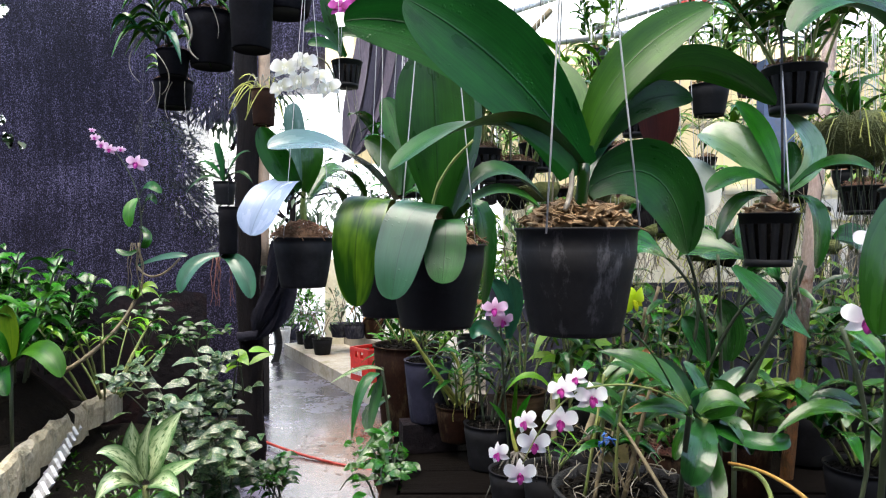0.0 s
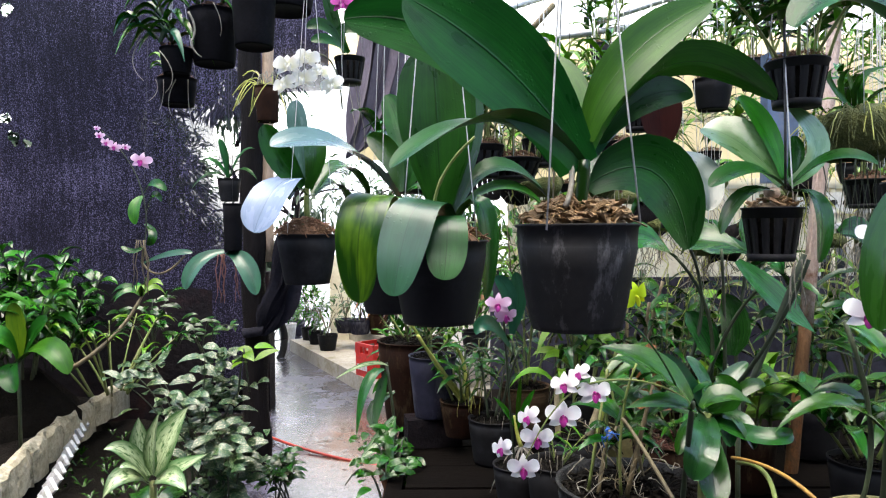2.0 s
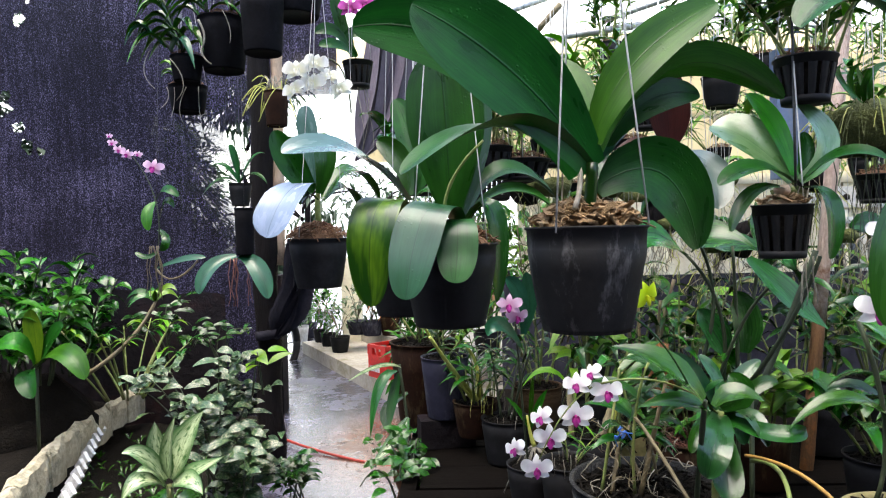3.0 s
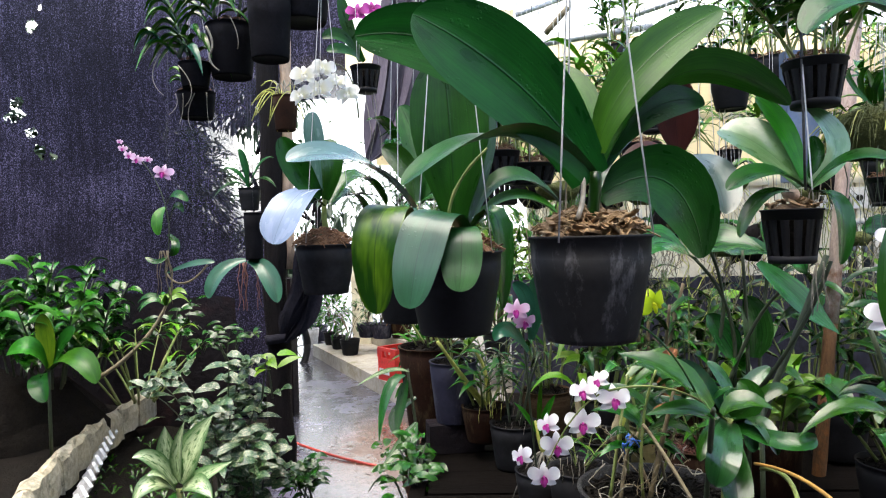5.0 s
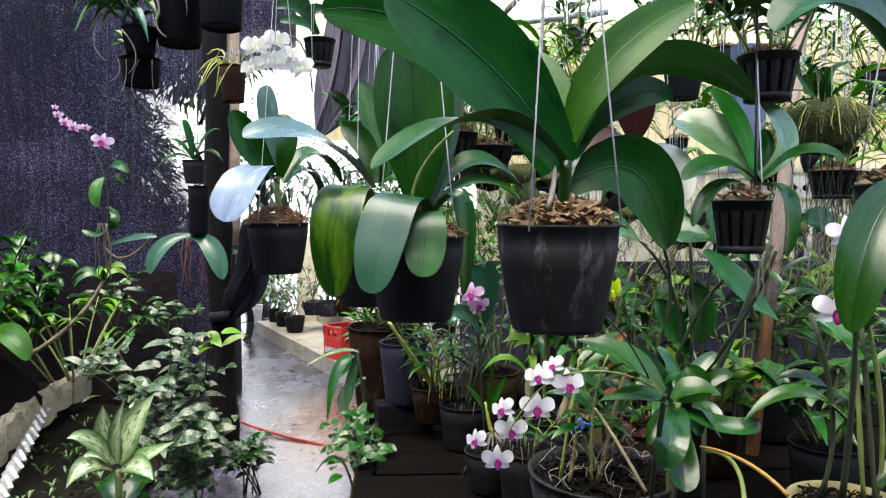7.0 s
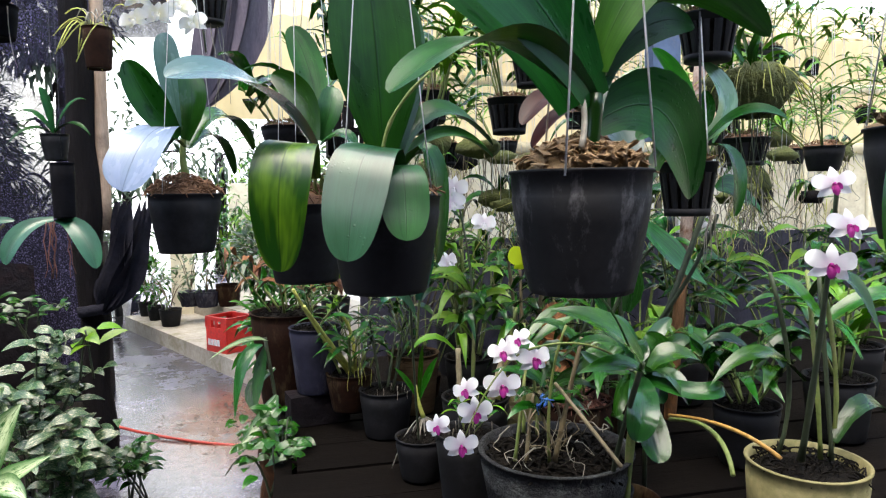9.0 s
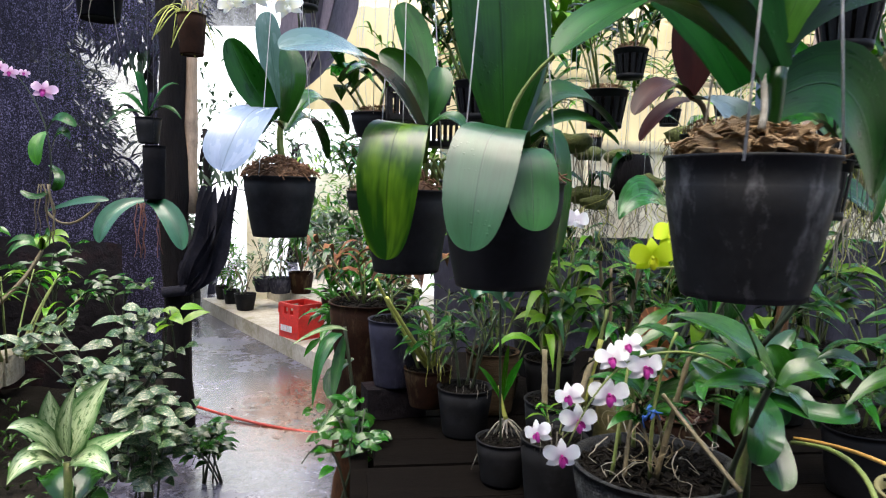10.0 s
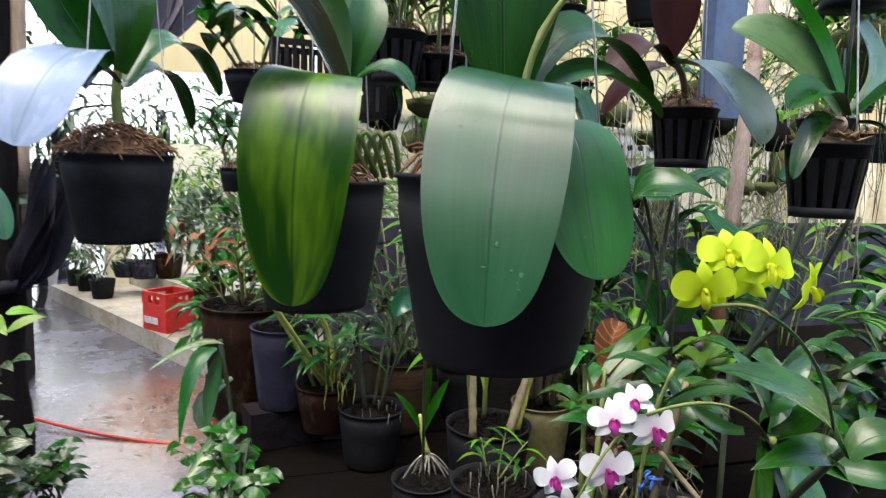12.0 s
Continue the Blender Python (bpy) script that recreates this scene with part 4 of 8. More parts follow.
tagged(Geo().tube([(-2.2, 4.6, 3.5), (0, 4.6, 3.49), (2.4, 4.6, 3.5)], 0.02, 8).done("roof_pipe", PIPE), "grey pipe that the curtain hangs from", "pipe", "roof pipes", "structure")
# draped cloths
dr = thing("tied_curtain", (-0.52, 4.617, 2.333), "grey violet curtain drawn and tied to one side", "curtain")
for s in range(5):
    o1, o2 = Vector((-0.396, 4.624, 2.76)), Vector((-0.683, 4.61, 1.925))
    off = Vector((0.045 * (s - 2), 0.03 * (s % 2), 0))
    Geo().leaf(o1 + off + Vector((0.05, 0, 0.75)), o1.lerp(o2, 0.35) + off * 1.6 + Vector((0.06, 0, 0)), o2 + off * 0.35, 0.16, (0.4 * (s - 2), -1, 0), shape="oval", fold=0.35, wave=0.12, nu=16, nv=3).done("fold", CURTAIN, dr)
dr = thing("net_bundle", (-1.007, 3.793, 0.952), "bundle of black netting tied to the post", "netting")
for s in range(6):
    o1, o2 = Vector((-1.055, 3.791, 0.824)), Vector((-0.896, 3.9, 1.385))
    off = Vector((0.022 * (s - 2.5), -0.02 * (s % 3), 0))
    Geo().leaf(o1 + off * 0.3, o1.lerp(o2, 0.5) + off + Vector((0.02, 0, -0.05)), o2 + off * 1.8, 0.12, (0.3 * (s - 2), -1, 0.2), shape="oval", fold=0.3, wave=0.18, nu=14, nv=3).done("fold", DARK_CLOTH, dr)

# ---- steps, crate and the far pots ----
u_ = Vector((1.19, -2.21, 0)).normalized()
v_ = Vector((2.21, 1.19, 0)).normalized()
e0 = Vector((-1.886, 7.929, 0.141))


def stair(name, z0, z1, off, depth, length, start, label):
    a = Vector((e0.x, e0.y, 0)) + v_ * off + u_ * start
    c = a + u_ * length / 2 + v_ * depth / 2
    g = Geo().box((c.x, c.y, (z0 + z1) / 2), (length, depth, z1 - z0), math.degrees(math.atan2(u_.y, u_.x)))
    return structure(name, g, STEP, label, "step")


stair("step_lower", -0.02, 0.14, 0.0, 1.6, 3.6, 0.0, "pale cement step with mossy edge beside the path")
stair("step_upper", 0.14, 0.30, 0.62, 1.2, 3.4, -0.2, "pale upper cement step")
col = Geo().box((-1.283, 7.987, 0.592), (0.22, 0.22, 1.1))
structure("wall_pier", col, CREAM_WALL, "cream painted pier behind the potted plants", "pier")

crate = thing("drinks_crate", (-0.736, 5.829, 0.133), "bright red plastic drinks crate standing on the step", "crate")
cb = Vector((-0.741, 5.829, 0.133))
ct = math.degrees(math.atan2(u_.y, u_.x)) + 12
m = pose(cb.x, cb.y, 0.14, 0, 0, ct)


def crate_box(name, c, s, mat=None, label=""):
    g = Geo().box((0, 0, 0), s)
    g.v = [tuple(m @ (Vector(c) + Vector(p))) for p in g.v]
    g.done(name, mat or RED_CRATE, crate, label, smooth=False)


W_, D_, H_ = 0.27, 0.25, 0.29
for sy in (-1, 1):
    y = sy * D_ / 2 + 0.14
    crate_box("side_panel", (0, y, 0.1), (W_, 0.014, 0.2))
    crate_box("top_rail", (0, y, H_ - 0.015), (W_, 0.02, 0.03))
    for x in (-0.1, 0.0, 0.1):
        crate_box("corner_post", (x, y, 0.24), (0.07 if x else 0.03, 0.014, 0.08))
for sx in (-1, 1):
    crate_box("end_panel", (sx * W_ / 2, 0.14, 0.1), (0.014, D_, 0.2))
    crate_box("top_rail", (sx * W_ / 2, 0.14, H_ - 0.015), (0.02, D_, 0.03))
    for y in (0.04, 0.24):
        crate_box("corner_post", (sx * W_ / 2, y, 0.24), (0.014, 0.07, 0.08))
crate_box("base", (0, 0.14, 0.012), (W_ - 0.02, D_ - 0.02, 0.02))
for i, (x, w) in enumerate(((-0.07, 0.035), (-0.03, 0.03), (0.01, 0.03), (0.05, 0.035))):
    crate_box("print_bar", (x, -0.009, 0.085), (w, 0.003, 0.05), WHITE_PLASTIC, "white printed mark")

random.seed(11)
for x, y, d, r, h, lab, pm, fh in (
        (570, 622, 7.2, 0.11, 0.17, "black pot with a bare twiggy shrub", BLACK_PLASTIC, 0.34),
        (549, 612, 7.6, 0.09, 0.15, "small black pot with a bushy green plant", BLACK_PLASTIC, 0.5),
        (536, 606, 7.9, 0.09, 0.15, "small black pot with a bushy green plant", BLACK_PLASTIC, 0.55),
        (602, 607, 7.4, 0.12, 0.15, "black pot with a thin shrub on the step", GREY_PLASTIC, 0.4),
        (628, 605, 7.3, 0.13, 0.16, "dark pot with a thin shrub on the step", GREY_PLASTIC, 0.4),
        (498, 604, 8.6, 0.12, 0.24, "white pot with grassy green leaves beside the path", WHITE_PLASTIC, 0.5),
        (515, 585, 9.2, 0.12, 0.2, "grey pot with grassy green leaves beside the path", GREY_PLASTIC, 0.5)):
    fwd = Vector((( x - 784) / 1184.5 * d, d, 0))
    base_z = 0.30 if x in (602, 628) else (0.14 if x not in (498, 515) else 0.0)
    o = thing("potted_shrub", (fwd.x, fwd.y, base_z), lab, "potted plant", "pots on the far steps")
    top = (fwd.x, fwd.y, base_z + h)
    plain_pot(o, top, r, h, r * 0.75, pm, 0.02, seg=20)
    for k in range(5):
        a = rnd(0, 6.28)
        e = Vector(top) + Vector((math.cos(a) * 0.14, math.sin(a) * 0.14, fh * rnd(0.5, 1)))
        Geo().tube(arc(top, Vector(top).lerp(e, 0.5) + Vector((0, 0, 0.05)), e, 4), 0.006, 5, 0.5).done("stem", CANE_DRY, o)
    bare = x in (570, 602, 628)
    leafy(o, Vector(top) + Vector((0, 0, fh * 0.55)), (0.2, 0.2, fh * 0.55), 50 if bare else 170, 0.1, 0.03, LEAF_STRAP if not bare else LEAF_SPECK, "foliage", nu=3)

moto = thing("motorcycle", (-1.855, 7.377, 0.028), "dark motorcycle parked behind the post with red tail lamp", "motorcycle")
mc = Vector((-1.962, 7.38, 0.203))
wheel = Geo()
for k in range(1):
    ring = []
    for i in range(29):
        a = 2 * math.pi * i / 28
        ring.append(mc + Vector((0.10 * math.cos(a), 0.2 * math.cos(a), 0.27 * math.sin(a))))
    wheel.tube(ring, 0.04, 8)
wo = wheel.done("wheel", RUBBER, moto)
sp = Geo()
for i in range(8):
    a = math.pi * i / 4
    sp.tube([mc, mc + Vector((0.09 * math.cos(a), 0.18 * math.cos(a), 0.24 * math.sin(a)))], 0.006, 4)
sp.done("spokes", RUBBER, wo)
Geo().blob(mc + Vector((-0.12, 0.2, 0.42)), (0.16, 0.4, 0.14), 0.1).done("body", RUBBER, moto)
Geo().blob(mc + Vector((-0.02, -0.12, 0.42)), (0.05, 0.06, 0.06), 0.05).done("tail_lamp", RED_LENS, moto)

hose = thing("garden_hose", (-0.794, 4.177, 0.019), "red rubber hose lying across the wet path", "hose")
Geo().tube(arc(Vector((-1.336, 4.577, 0.042)) * 1.0, Vector((-0.794, 4.176, 0.011)), Vector((-0.284, 3.976, -0.01)), 16), 0.009, 8).done("tube", RED_HOSE, hose)

random.seed(9)
litter = thing("leaf_litter", (-0.6, 4.7, 0.01), "wet dead leaves and bits of earth on the path", "litter")
litter["kind"] = "stuff"
g = Geo()
for i in range(90):
    p = Vector((random.gauss(-0.58, 0.16), random.gauss(4.6, 0.35), 0.012 + rnd(0, 0.006)))
    a, ln = rnd(0, 6.28), rnd(0.015, 0.05)
    d = Vector((math.cos(a), math.sin(a), rnd(-0.1, 0.2))) * ln
    g.leaf(p, p + d * 0.5 + Vector((0, 0, 0.006)), p + d, ln * rnd(0.3, 0.5), (rnd(-0.4, 0.4), rnd(-0.4, 0.4), 1), shape="oval", nu=3, nv=1, thick=0.0005)
g.done("scraps", surface("sodden_leaf", (0.012, 0.008, 0.005), (0.05, 0.028, 0.015), 30, rough=(0.3, 0.6)), litter)

# ---- left bed: edging, pots, bushes ----
edge = thing("bed_edging", (-2.1, 3.6, 0.1), "broken mortar edging wall of the planting bed", "edging")
random.seed(5)
ea, eb, ec = Vector((-1.881, 2.622, 0.331)), Vector((-2.182, 3.602, 0.332)), Vector((-2.312, 4.712, 0.331))
pts = arc(ea, eb, ec, 9)
for i in range(9):
    a, b = Vector(pts[i]), Vector(pts[i + 1])
    c, d = a.lerp(b, 0.5), b - a
    hgt = 0.2 + rnd(-0.03, 0.02)
    g, hw = Geo(), 0.045 + rnd(-0.01, 0.012)
    ring_ = ((-1, -1), (-1, 0.3), (-0.85, 0.8), (-0.3, 1), (0.3, 1), (0.85, 0.75), (1, 0.2), (1, -1))
    g.grid([[(s * d.length, hw * u * (0.8 if abs(s) > 0.45 else 1), hgt / 2 * v * (0.9 if abs(s) > 0.45 and v > 0 else 1)) for u, v in ring_] for s in (-0.5, -0.46, -0.2, 0.1, 0.46, 0.5)], closed=True)
    g.f += [tuple(range(7, -1, -1)), tuple(range(40, 48))]
    mm = pose(c.x, c.y, c.z - hgt / 2 + 0.02, rnd(-3, 3), rnd(-2, 2), math.degrees(math.atan2(d.y, d.x)))
    g.v = [tuple(mm @ (Vector(p) + Vector((rnd(-0.006, 0.006), rnd(-0.007, 0.007), rnd(-0.012, 0.012))))) for p in g.v]
    g.done("mortar_block", EDGING, edge, smooth=False)
teeth = thing("white_border", (-1.963, 3.38, 0.253), "row of small white scalloped edging pieces in the soil", "edging")
for i in range(13):
    t = i / 12
    p = Vector((-1.846, 2.979, 0.173)).lerp(Vector((-2.284, 4.18, 0.238)), t)
    s = 0.055 - 0.008 * t
    g = Geo().box((0, 0, 0), (s * 1.25, 0.02, s * 1.25))
    mm = pose(p.x, p.y, p.z, 0, 45 + rnd(-8, 8), -22 + rnd(-8, 8))
    g.v = [tuple(mm @ Vector(q)) for q in g.v]
    g.done("tooth", TILE_WHITE, teeth, smooth=False)

# ---- hanging orchids in the middle ----
random.seed(21)
o = thing("hanging_orchid", (0.156, 0.785, 1.41), "large broad-leaved orchid in a hanging black plastic pot", "orchid", "hanging orchids")
top = (0.156, 0.785, 1.411)
plain_pot(o, top, 0.0712, 0.1225, 0.0535, SCUFFED, 0.0268, ribs=12, label="black plastic pot with scuffed base")
bark_mix(o, top, 0.066, 170, chip=0.0095, heap=0.028)
fibre_mix(o, top, 0.066, 60, 0.028, BARK)
hook = (0.144, 0.721, 2.023)
to_rail(o, hook, 0.002, CORD)
for p in ((0.111, 0.72, 1.404), (0.222, 0.755, 1.413), (0.134, 0.83, 1.414)):
    cord(o, p, hook, 0.0011)
Geo().tube(arc((0.152, 0.756, 1.423), (0.157, 0.756, 1.451), (0.159, 0.757, 1.483), 6), 0.0075, 8, 0.9).done("stem", LEAF_DARK, o)
lf(o, (0.161, 0.756, 1.477), (0.074, 0.728, 1.578), (-0.04, 0.71, 1.655), 0.1053, (0.1, -1, 0.15), LEAF, fold=0.1, nu=18, nv=3, thick=0.0016)
lf(o, (0.152, 0.796, 1.474), (0.025, 0.829, 1.634), (-0.127, 0.85, 1.674), 0.0871, (0.0, -1, -0.1), LEAF, fold=0.1, nu=16, nv=3)
lf(o, (0.161, 0.766, 1.474), (0.059, 0.727, 1.527), (-0.055, 0.676, 1.47), 0.0563, (0, 0.75, 1), LEAF, face_tip=(0, -0.55, 1), fold=0.12, nu=18, nv=3, thick=0.0016)
lf(o, (0.161, 0.757, 1.505), (0.209, 0.759, 1.596), (0.313, 0.78, 1.67), 0.0535, (-0.3, -1, 0.05), LEAF_PALE, fold=0.12, nu=16, nv=3)
lf(o, (0.167, 0.777, 1.489), (0.276, 0.809, 1.606), (0.415, 0.838, 1.567), 0.05, (0, 0.9, 1), LEAF_PALE, fold=0.12, nu=18, nv=3, thick=0.0016)
lf(o, (0.18, 0.787, 1.506), (0.236, 0.798, 1.56), (0.305, 0.818, 1.571), 0.0443, (0, -1, 0.35), LEAF, fold=0.1, nu=12, nv=3)
lf(o, (0.165, 0.776, 1.456), (0.249, 0.786, 1.472), (0.298, 0.805, 1.38), 0.0895, (0.35, -1, 0.1), LEAF, fold=0.1, nu=16, nv=3, thick=0.0016)
lf(o, (0.167, 0.817, 1.507), (0.163, 0.848, 1.582), (0.126, 0.879, 1.634), 0.0433, (0.2, -1, 0.0), LEAF_PALE, nu=12)
lf(o, (0.162, 0.756, 1.464), (0.184, 0.787, 1.505), (0.223, 0.818, 1.536), 0.0175, (-0.5, -1, 0.2), LEAF_GREY, nu=10)
lf(o, (0.165, 0.776, 1.479), (0.194, 0.807, 1.526), (0.226, 0.838, 1.552), 0.0228, (-0.5, -1, 0.6), LEAF_GREY, nu=10)
Geo().tube(arc((0.134, 0.736, 1.43), (0.142, 0.746, 1.451), (0.145, 0.756, 1.477), 5), 0.003, 6).done("old_spike", ROOT, o)

o = thing("hanging_orchid", (-0.012, 1.02, 1.383), "broad-leaved orchid with drooping grey-green leaves in a black pot", "orchid", "hanging orchids")
top = (-0.01, 1.03, 1.39)
plain_pot(o, top, 0.0748, 0.127, 0.0557, BLACK_PLASTIC, 0.022, label="black plastic pot")
fibre_mix(o, top, 0.0696, 70)
OVER = ((0.014, 1.04, 1.412), (-0.012, 0.993, 1.447), (-0.041, 0.954, 1.438), (-0.059, 0.928, 1.384), (-0.07, 0.904, 1.316))
lf(o, OVER[0], OVER[2], OVER[-1], 0.079, (0, -0.4, 1), LEAF_GREY, shape="tongue", fold=0.035, nu=26, nv=6, thick=0.0016, path=OVER)
OVER = ((-0.008, 1.04, 1.4), (0.001, 0.99, 1.426), (0.004, 0.957, 1.413), (0.002, 0.934, 1.372), (-0.001, 0.914, 1.337))
lf(o, OVER[0], OVER[2], OVER[-1], 0.06, (0, -0.4, 1), LEAF_WAX, shape="tongue", fold=0.035, nu=24, nv=5, thick=0.0016, path=OVER)
lf(o, (-0.007, 1.041, 1.431), (-0.011, 1.053, 1.569), (-0.02, 1.075, 1.702), 0.1253, (0.1, -1, 0.05), LEAF, fold=0.06, nu=16, nv=4, thick=0.0018, neck=0.25)
lf(o, (0.005, 1.051, 1.431), (0.026, 1.083, 1.555), (0.035, 1.105, 1.67), 0.0729, (0.5, -1, 0), LEAF_DARK, nu=14, nv=3)
lf(o, (0.02, 1.081, 1.444), (0.085, 1.102, 1.512), (0.174, 1.131, 1.465), 0.0483, (0.1, -0.7, 1), LEAF, nu=14, nv=3)
lf(o, (0.022, 1.081, 1.439), (0.093, 1.092, 1.478), (0.165, 1.101, 1.445), 0.0405, (0.1, -0.5, 1), LEAF_PALE, nu=14, nv=3)
lf(o, (0.014, 1.051, 1.422), (0.06, 1.051, 1.44), (0.065, 1.038, 1.295), 0.0443, (0.8, -1, 0.4), LEAF_DARK, nu=14, nv=3)
Geo().tube(arc((-0.016, 0.991, 1.44), (0.001, 0.987, 1.492), (0.044, 0.973, 1.541), 8), 0.0026, 7, 0.7, knots=0.3).done("flower_spike", CANE, o)
hook = (-0.01, 1.042, 2.052)
to_rail(o, hook, 0.002, CORD)
for p in ((-0.066, 1, 1.383), (0.049, 1, 1.383), (-0.02, 1.1, 1.396)):
    cord(o, p, hook, 0.0009)

o = thing("hanging_orchid", (-0.105, 1.3, 1.38), "broad-leaved orchid with one yellow-streaked leaf hanging over a black pot", "orchid", "hanging orchids")
top = (-0.105, 1.3, 1.378)
plain_pot(o, top, 0.07, 0.13, 0.053, BLACK_PLASTIC, 0.02)
fibre_mix(o, top, 0.06, 60)
OVER = ((-0.092, 1.25, 1.42), (-0.11, 1.19, 1.466), (-0.132, 1.138, 1.456), (-0.145, 1.113, 1.39), (-0.146, 1.118, 1.284))
lf(o, OVER[0], OVER[2], OVER[-1], 0.088, (0, -0.4, 1), LEAF_STREAK, shape="tongue", fold=0.035, nu=28, nv=6, thick=0.0016, path=OVER)
lf(o, (-0.087, 1.251, 1.474), (-0.173, 1.153, 1.552), (-0.277, 1.063, 1.545), 0.0745, (0, -0.35, 1), LEAF_SHEEN, face_tip=(0, -0.95, 1), fold=0.14, nu=18, nv=3)
lf(o, (-0.087, 1.262, 1.48), (-0.104, 1.283, 1.549), (-0.153, 1.304, 1.591), 0.0454, (-0.3, -1, 0.3), LEAF_DARK, nu=12)
lf(o, (-0.078, 1.282, 1.498), (-0.089, 1.324, 1.601), (-0.119, 1.355, 1.683), 0.0528, (0, -1, 0.2), LEAF, nu=12)
lf(o, (-0.078, 1.282, 1.481), (-0.061, 1.282, 1.53), (-0.054, 1.303, 1.574), 0.0405, (0, -1, 0.2), LEAF_WAX, nu=12)
lf(o, (-0.08, 1.251, 1.474), (-0.046, 1.242, 1.489), (-0.023, 1.231, 1.465), 0.033, (0, -0.6, 1), LEAF_DARK, nu=12)
for k in range(5):
    Geo().tube(arc(Vector(top) + Vector((0.02 + 0.008 * k, -0.02, 0.01)), Vector(top) + Vector((0.02 + 0.012 * k, -0.03, 0.05)), Vector(top) + Vector((0.05 + 0.008 * k, -0.02, 0.005)), 6), 0.003, 6).done("root", CANE, o)
hang(o, top, 0.062, (-0.105, 1.3, 2.3), 3, 0.3, 0.0008)

o = thing("hanging_orchid", (-0.341, 1.62, 1.4), "orchid with a hanging leaf coloured blue for sky sheen in a small black pot", "orchid", "hanging orchids")
top = (-0.338, 1.62, 1.4)
plain_pot(o, top, 0.0725, 0.1204, 0.0547, BLACK_PLASTIC, 0.018)
fibre_mix(o, top, 0.0711, 130, 0.035)
Geo().tube(arc((-0.334, 1.621, 1.435), (-0.339, 1.622, 1.476), (-0.334, 1.622, 1.524), 6), 0.008, 7, 0.7).done("stem", CANE, o)
# hanging leaf whose pale blue is sky sheen given as colour
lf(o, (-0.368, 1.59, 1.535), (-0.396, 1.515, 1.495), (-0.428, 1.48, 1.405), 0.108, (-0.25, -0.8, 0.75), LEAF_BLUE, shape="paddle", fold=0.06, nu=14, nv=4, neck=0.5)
lf(o, (-0.342, 1.622, 1.524), (-0.358, 1.635, 1.648), (-0.372, 1.646, 1.73), 0.052, (-0.2, -0.8, 0.6), LEAF_SHEEN, nu=12, nv=3, neck=0.6)
lf(o, (-0.34, 1.602, 1.515), (-0.385, 1.583, 1.571), (-0.428, 1.575, 1.66), 0.066, (0.3, -1, 0), LEAF, nu=12, nv=3)
lf(o, (-0.33, 1.602, 1.508), (-0.313, 1.604, 1.59), (-0.327, 1.625, 1.66), 0.054, (0.3, -1, 0), LEAF_DARK, nu=12, nv=3)
lf(o, (-0.328, 1.582, 1.494), (-0.35, 1.562, 1.508), (-0.365, 1.552, 1.479), 0.0342, (0, -0.5, 1), LEAF_DARK, nu=8)
lf(o, (-0.331, 1.662, 1.506), (-0.27, 1.743, 1.58), (-0.204, 1.802, 1.504), 0.0668, (0, -0.6, 1), LEAF_STRAP, nu=14, nv=3)
lf(o, (-0.335, 1.682, 1.5), (-0.288, 1.763, 1.534), (-0.249, 1.801, 1.446), 0.0523, (0, -0.6, 1), LEAF_DARK, nu=12, nv=2)
hang(o, top, 0.0684, (-0.327, 1.633, 2.139), 3, 0.0, 0.0008)

o = thing("hanging_orchid", (0.691, 1.421, 1.451), "silvery-leaved orchid in a slotted black net pot hung on dark cord", "orchid", "hanging orchids")
top = (0.691, 1.421, 1.451)
net_pot(o, top, 0.058, 0.113, 0.046)
bark_mix(o, top, 0.053, 40, chip=0.011, heap=0.018)
Geo().blob((0.683, 1.402, 1.481), (0.018, 0.016, 0.012), 0.3).done("cork_lump", PALE_WOOD, o)
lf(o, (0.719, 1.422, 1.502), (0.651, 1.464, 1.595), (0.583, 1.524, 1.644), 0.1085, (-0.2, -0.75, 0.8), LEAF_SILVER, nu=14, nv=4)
lf(o, (0.719, 1.422, 1.514), (0.698, 1.464, 1.622), (0.659, 1.506, 1.707), 0.0592, (0.3, -1, 0.2), LEAF_PALE, nu=14, nv=3)
lf(o, (0.731, 1.422, 1.502), (0.798, 1.443, 1.583), (0.749, 1.465, 1.672), 0.0584, (0.2, -1, 0.2), LEAF_SILVER, nu=14, nv=3)
lf(o, (0.726, 1.412, 1.5), (0.785, 1.363, 1.552), (0.854, 1.323, 1.534), 0.0528, (0, -0.6, 1), LEAF, nu=14, nv=3)
lf(o, (0.714, 1.412, 1.5), (0.62, 1.372, 1.53), (0.525, 1.332, 1.492), 0.0532, (0, -0.7, 1), LEAF, nu=14, nv=3)
lf(o, (0.726, 1.402, 1.489), (0.76, 1.361, 1.455), (0.749, 1.339, 1.337), 0.0528, (0.4, -0.9, 0.3), LEAF_DARK, nu=14, nv=3)
lf(o, (0.7, 1.402, 1.483), (0.606, 1.362, 1.478), (0.55, 1.34, 1.396), 0.0321, (0, -0.7, 1), LEAF_DARK, nu=12)
lf(o, (0.737, 1.442, 1.51), (0.757, 1.453, 1.56), (0.759, 1.464, 1.61), 0.0365, (0, -1, 0), LEAF_DARK, nu=10)
cord(o, (0.72, 1.422, 1.49), (0.717, 1.432, 2.084), 0.003, WIRE)
to_rail(o, (0.717, 1.432, 2.084), 0.003, WIRE)
cord(o, (0.726, 1.401, 1.459), (0.719, 1.426, 1.76), 0.0016)
roots(o, (0.728, 1.399, 1.341), 4, 0.12, 0.03)

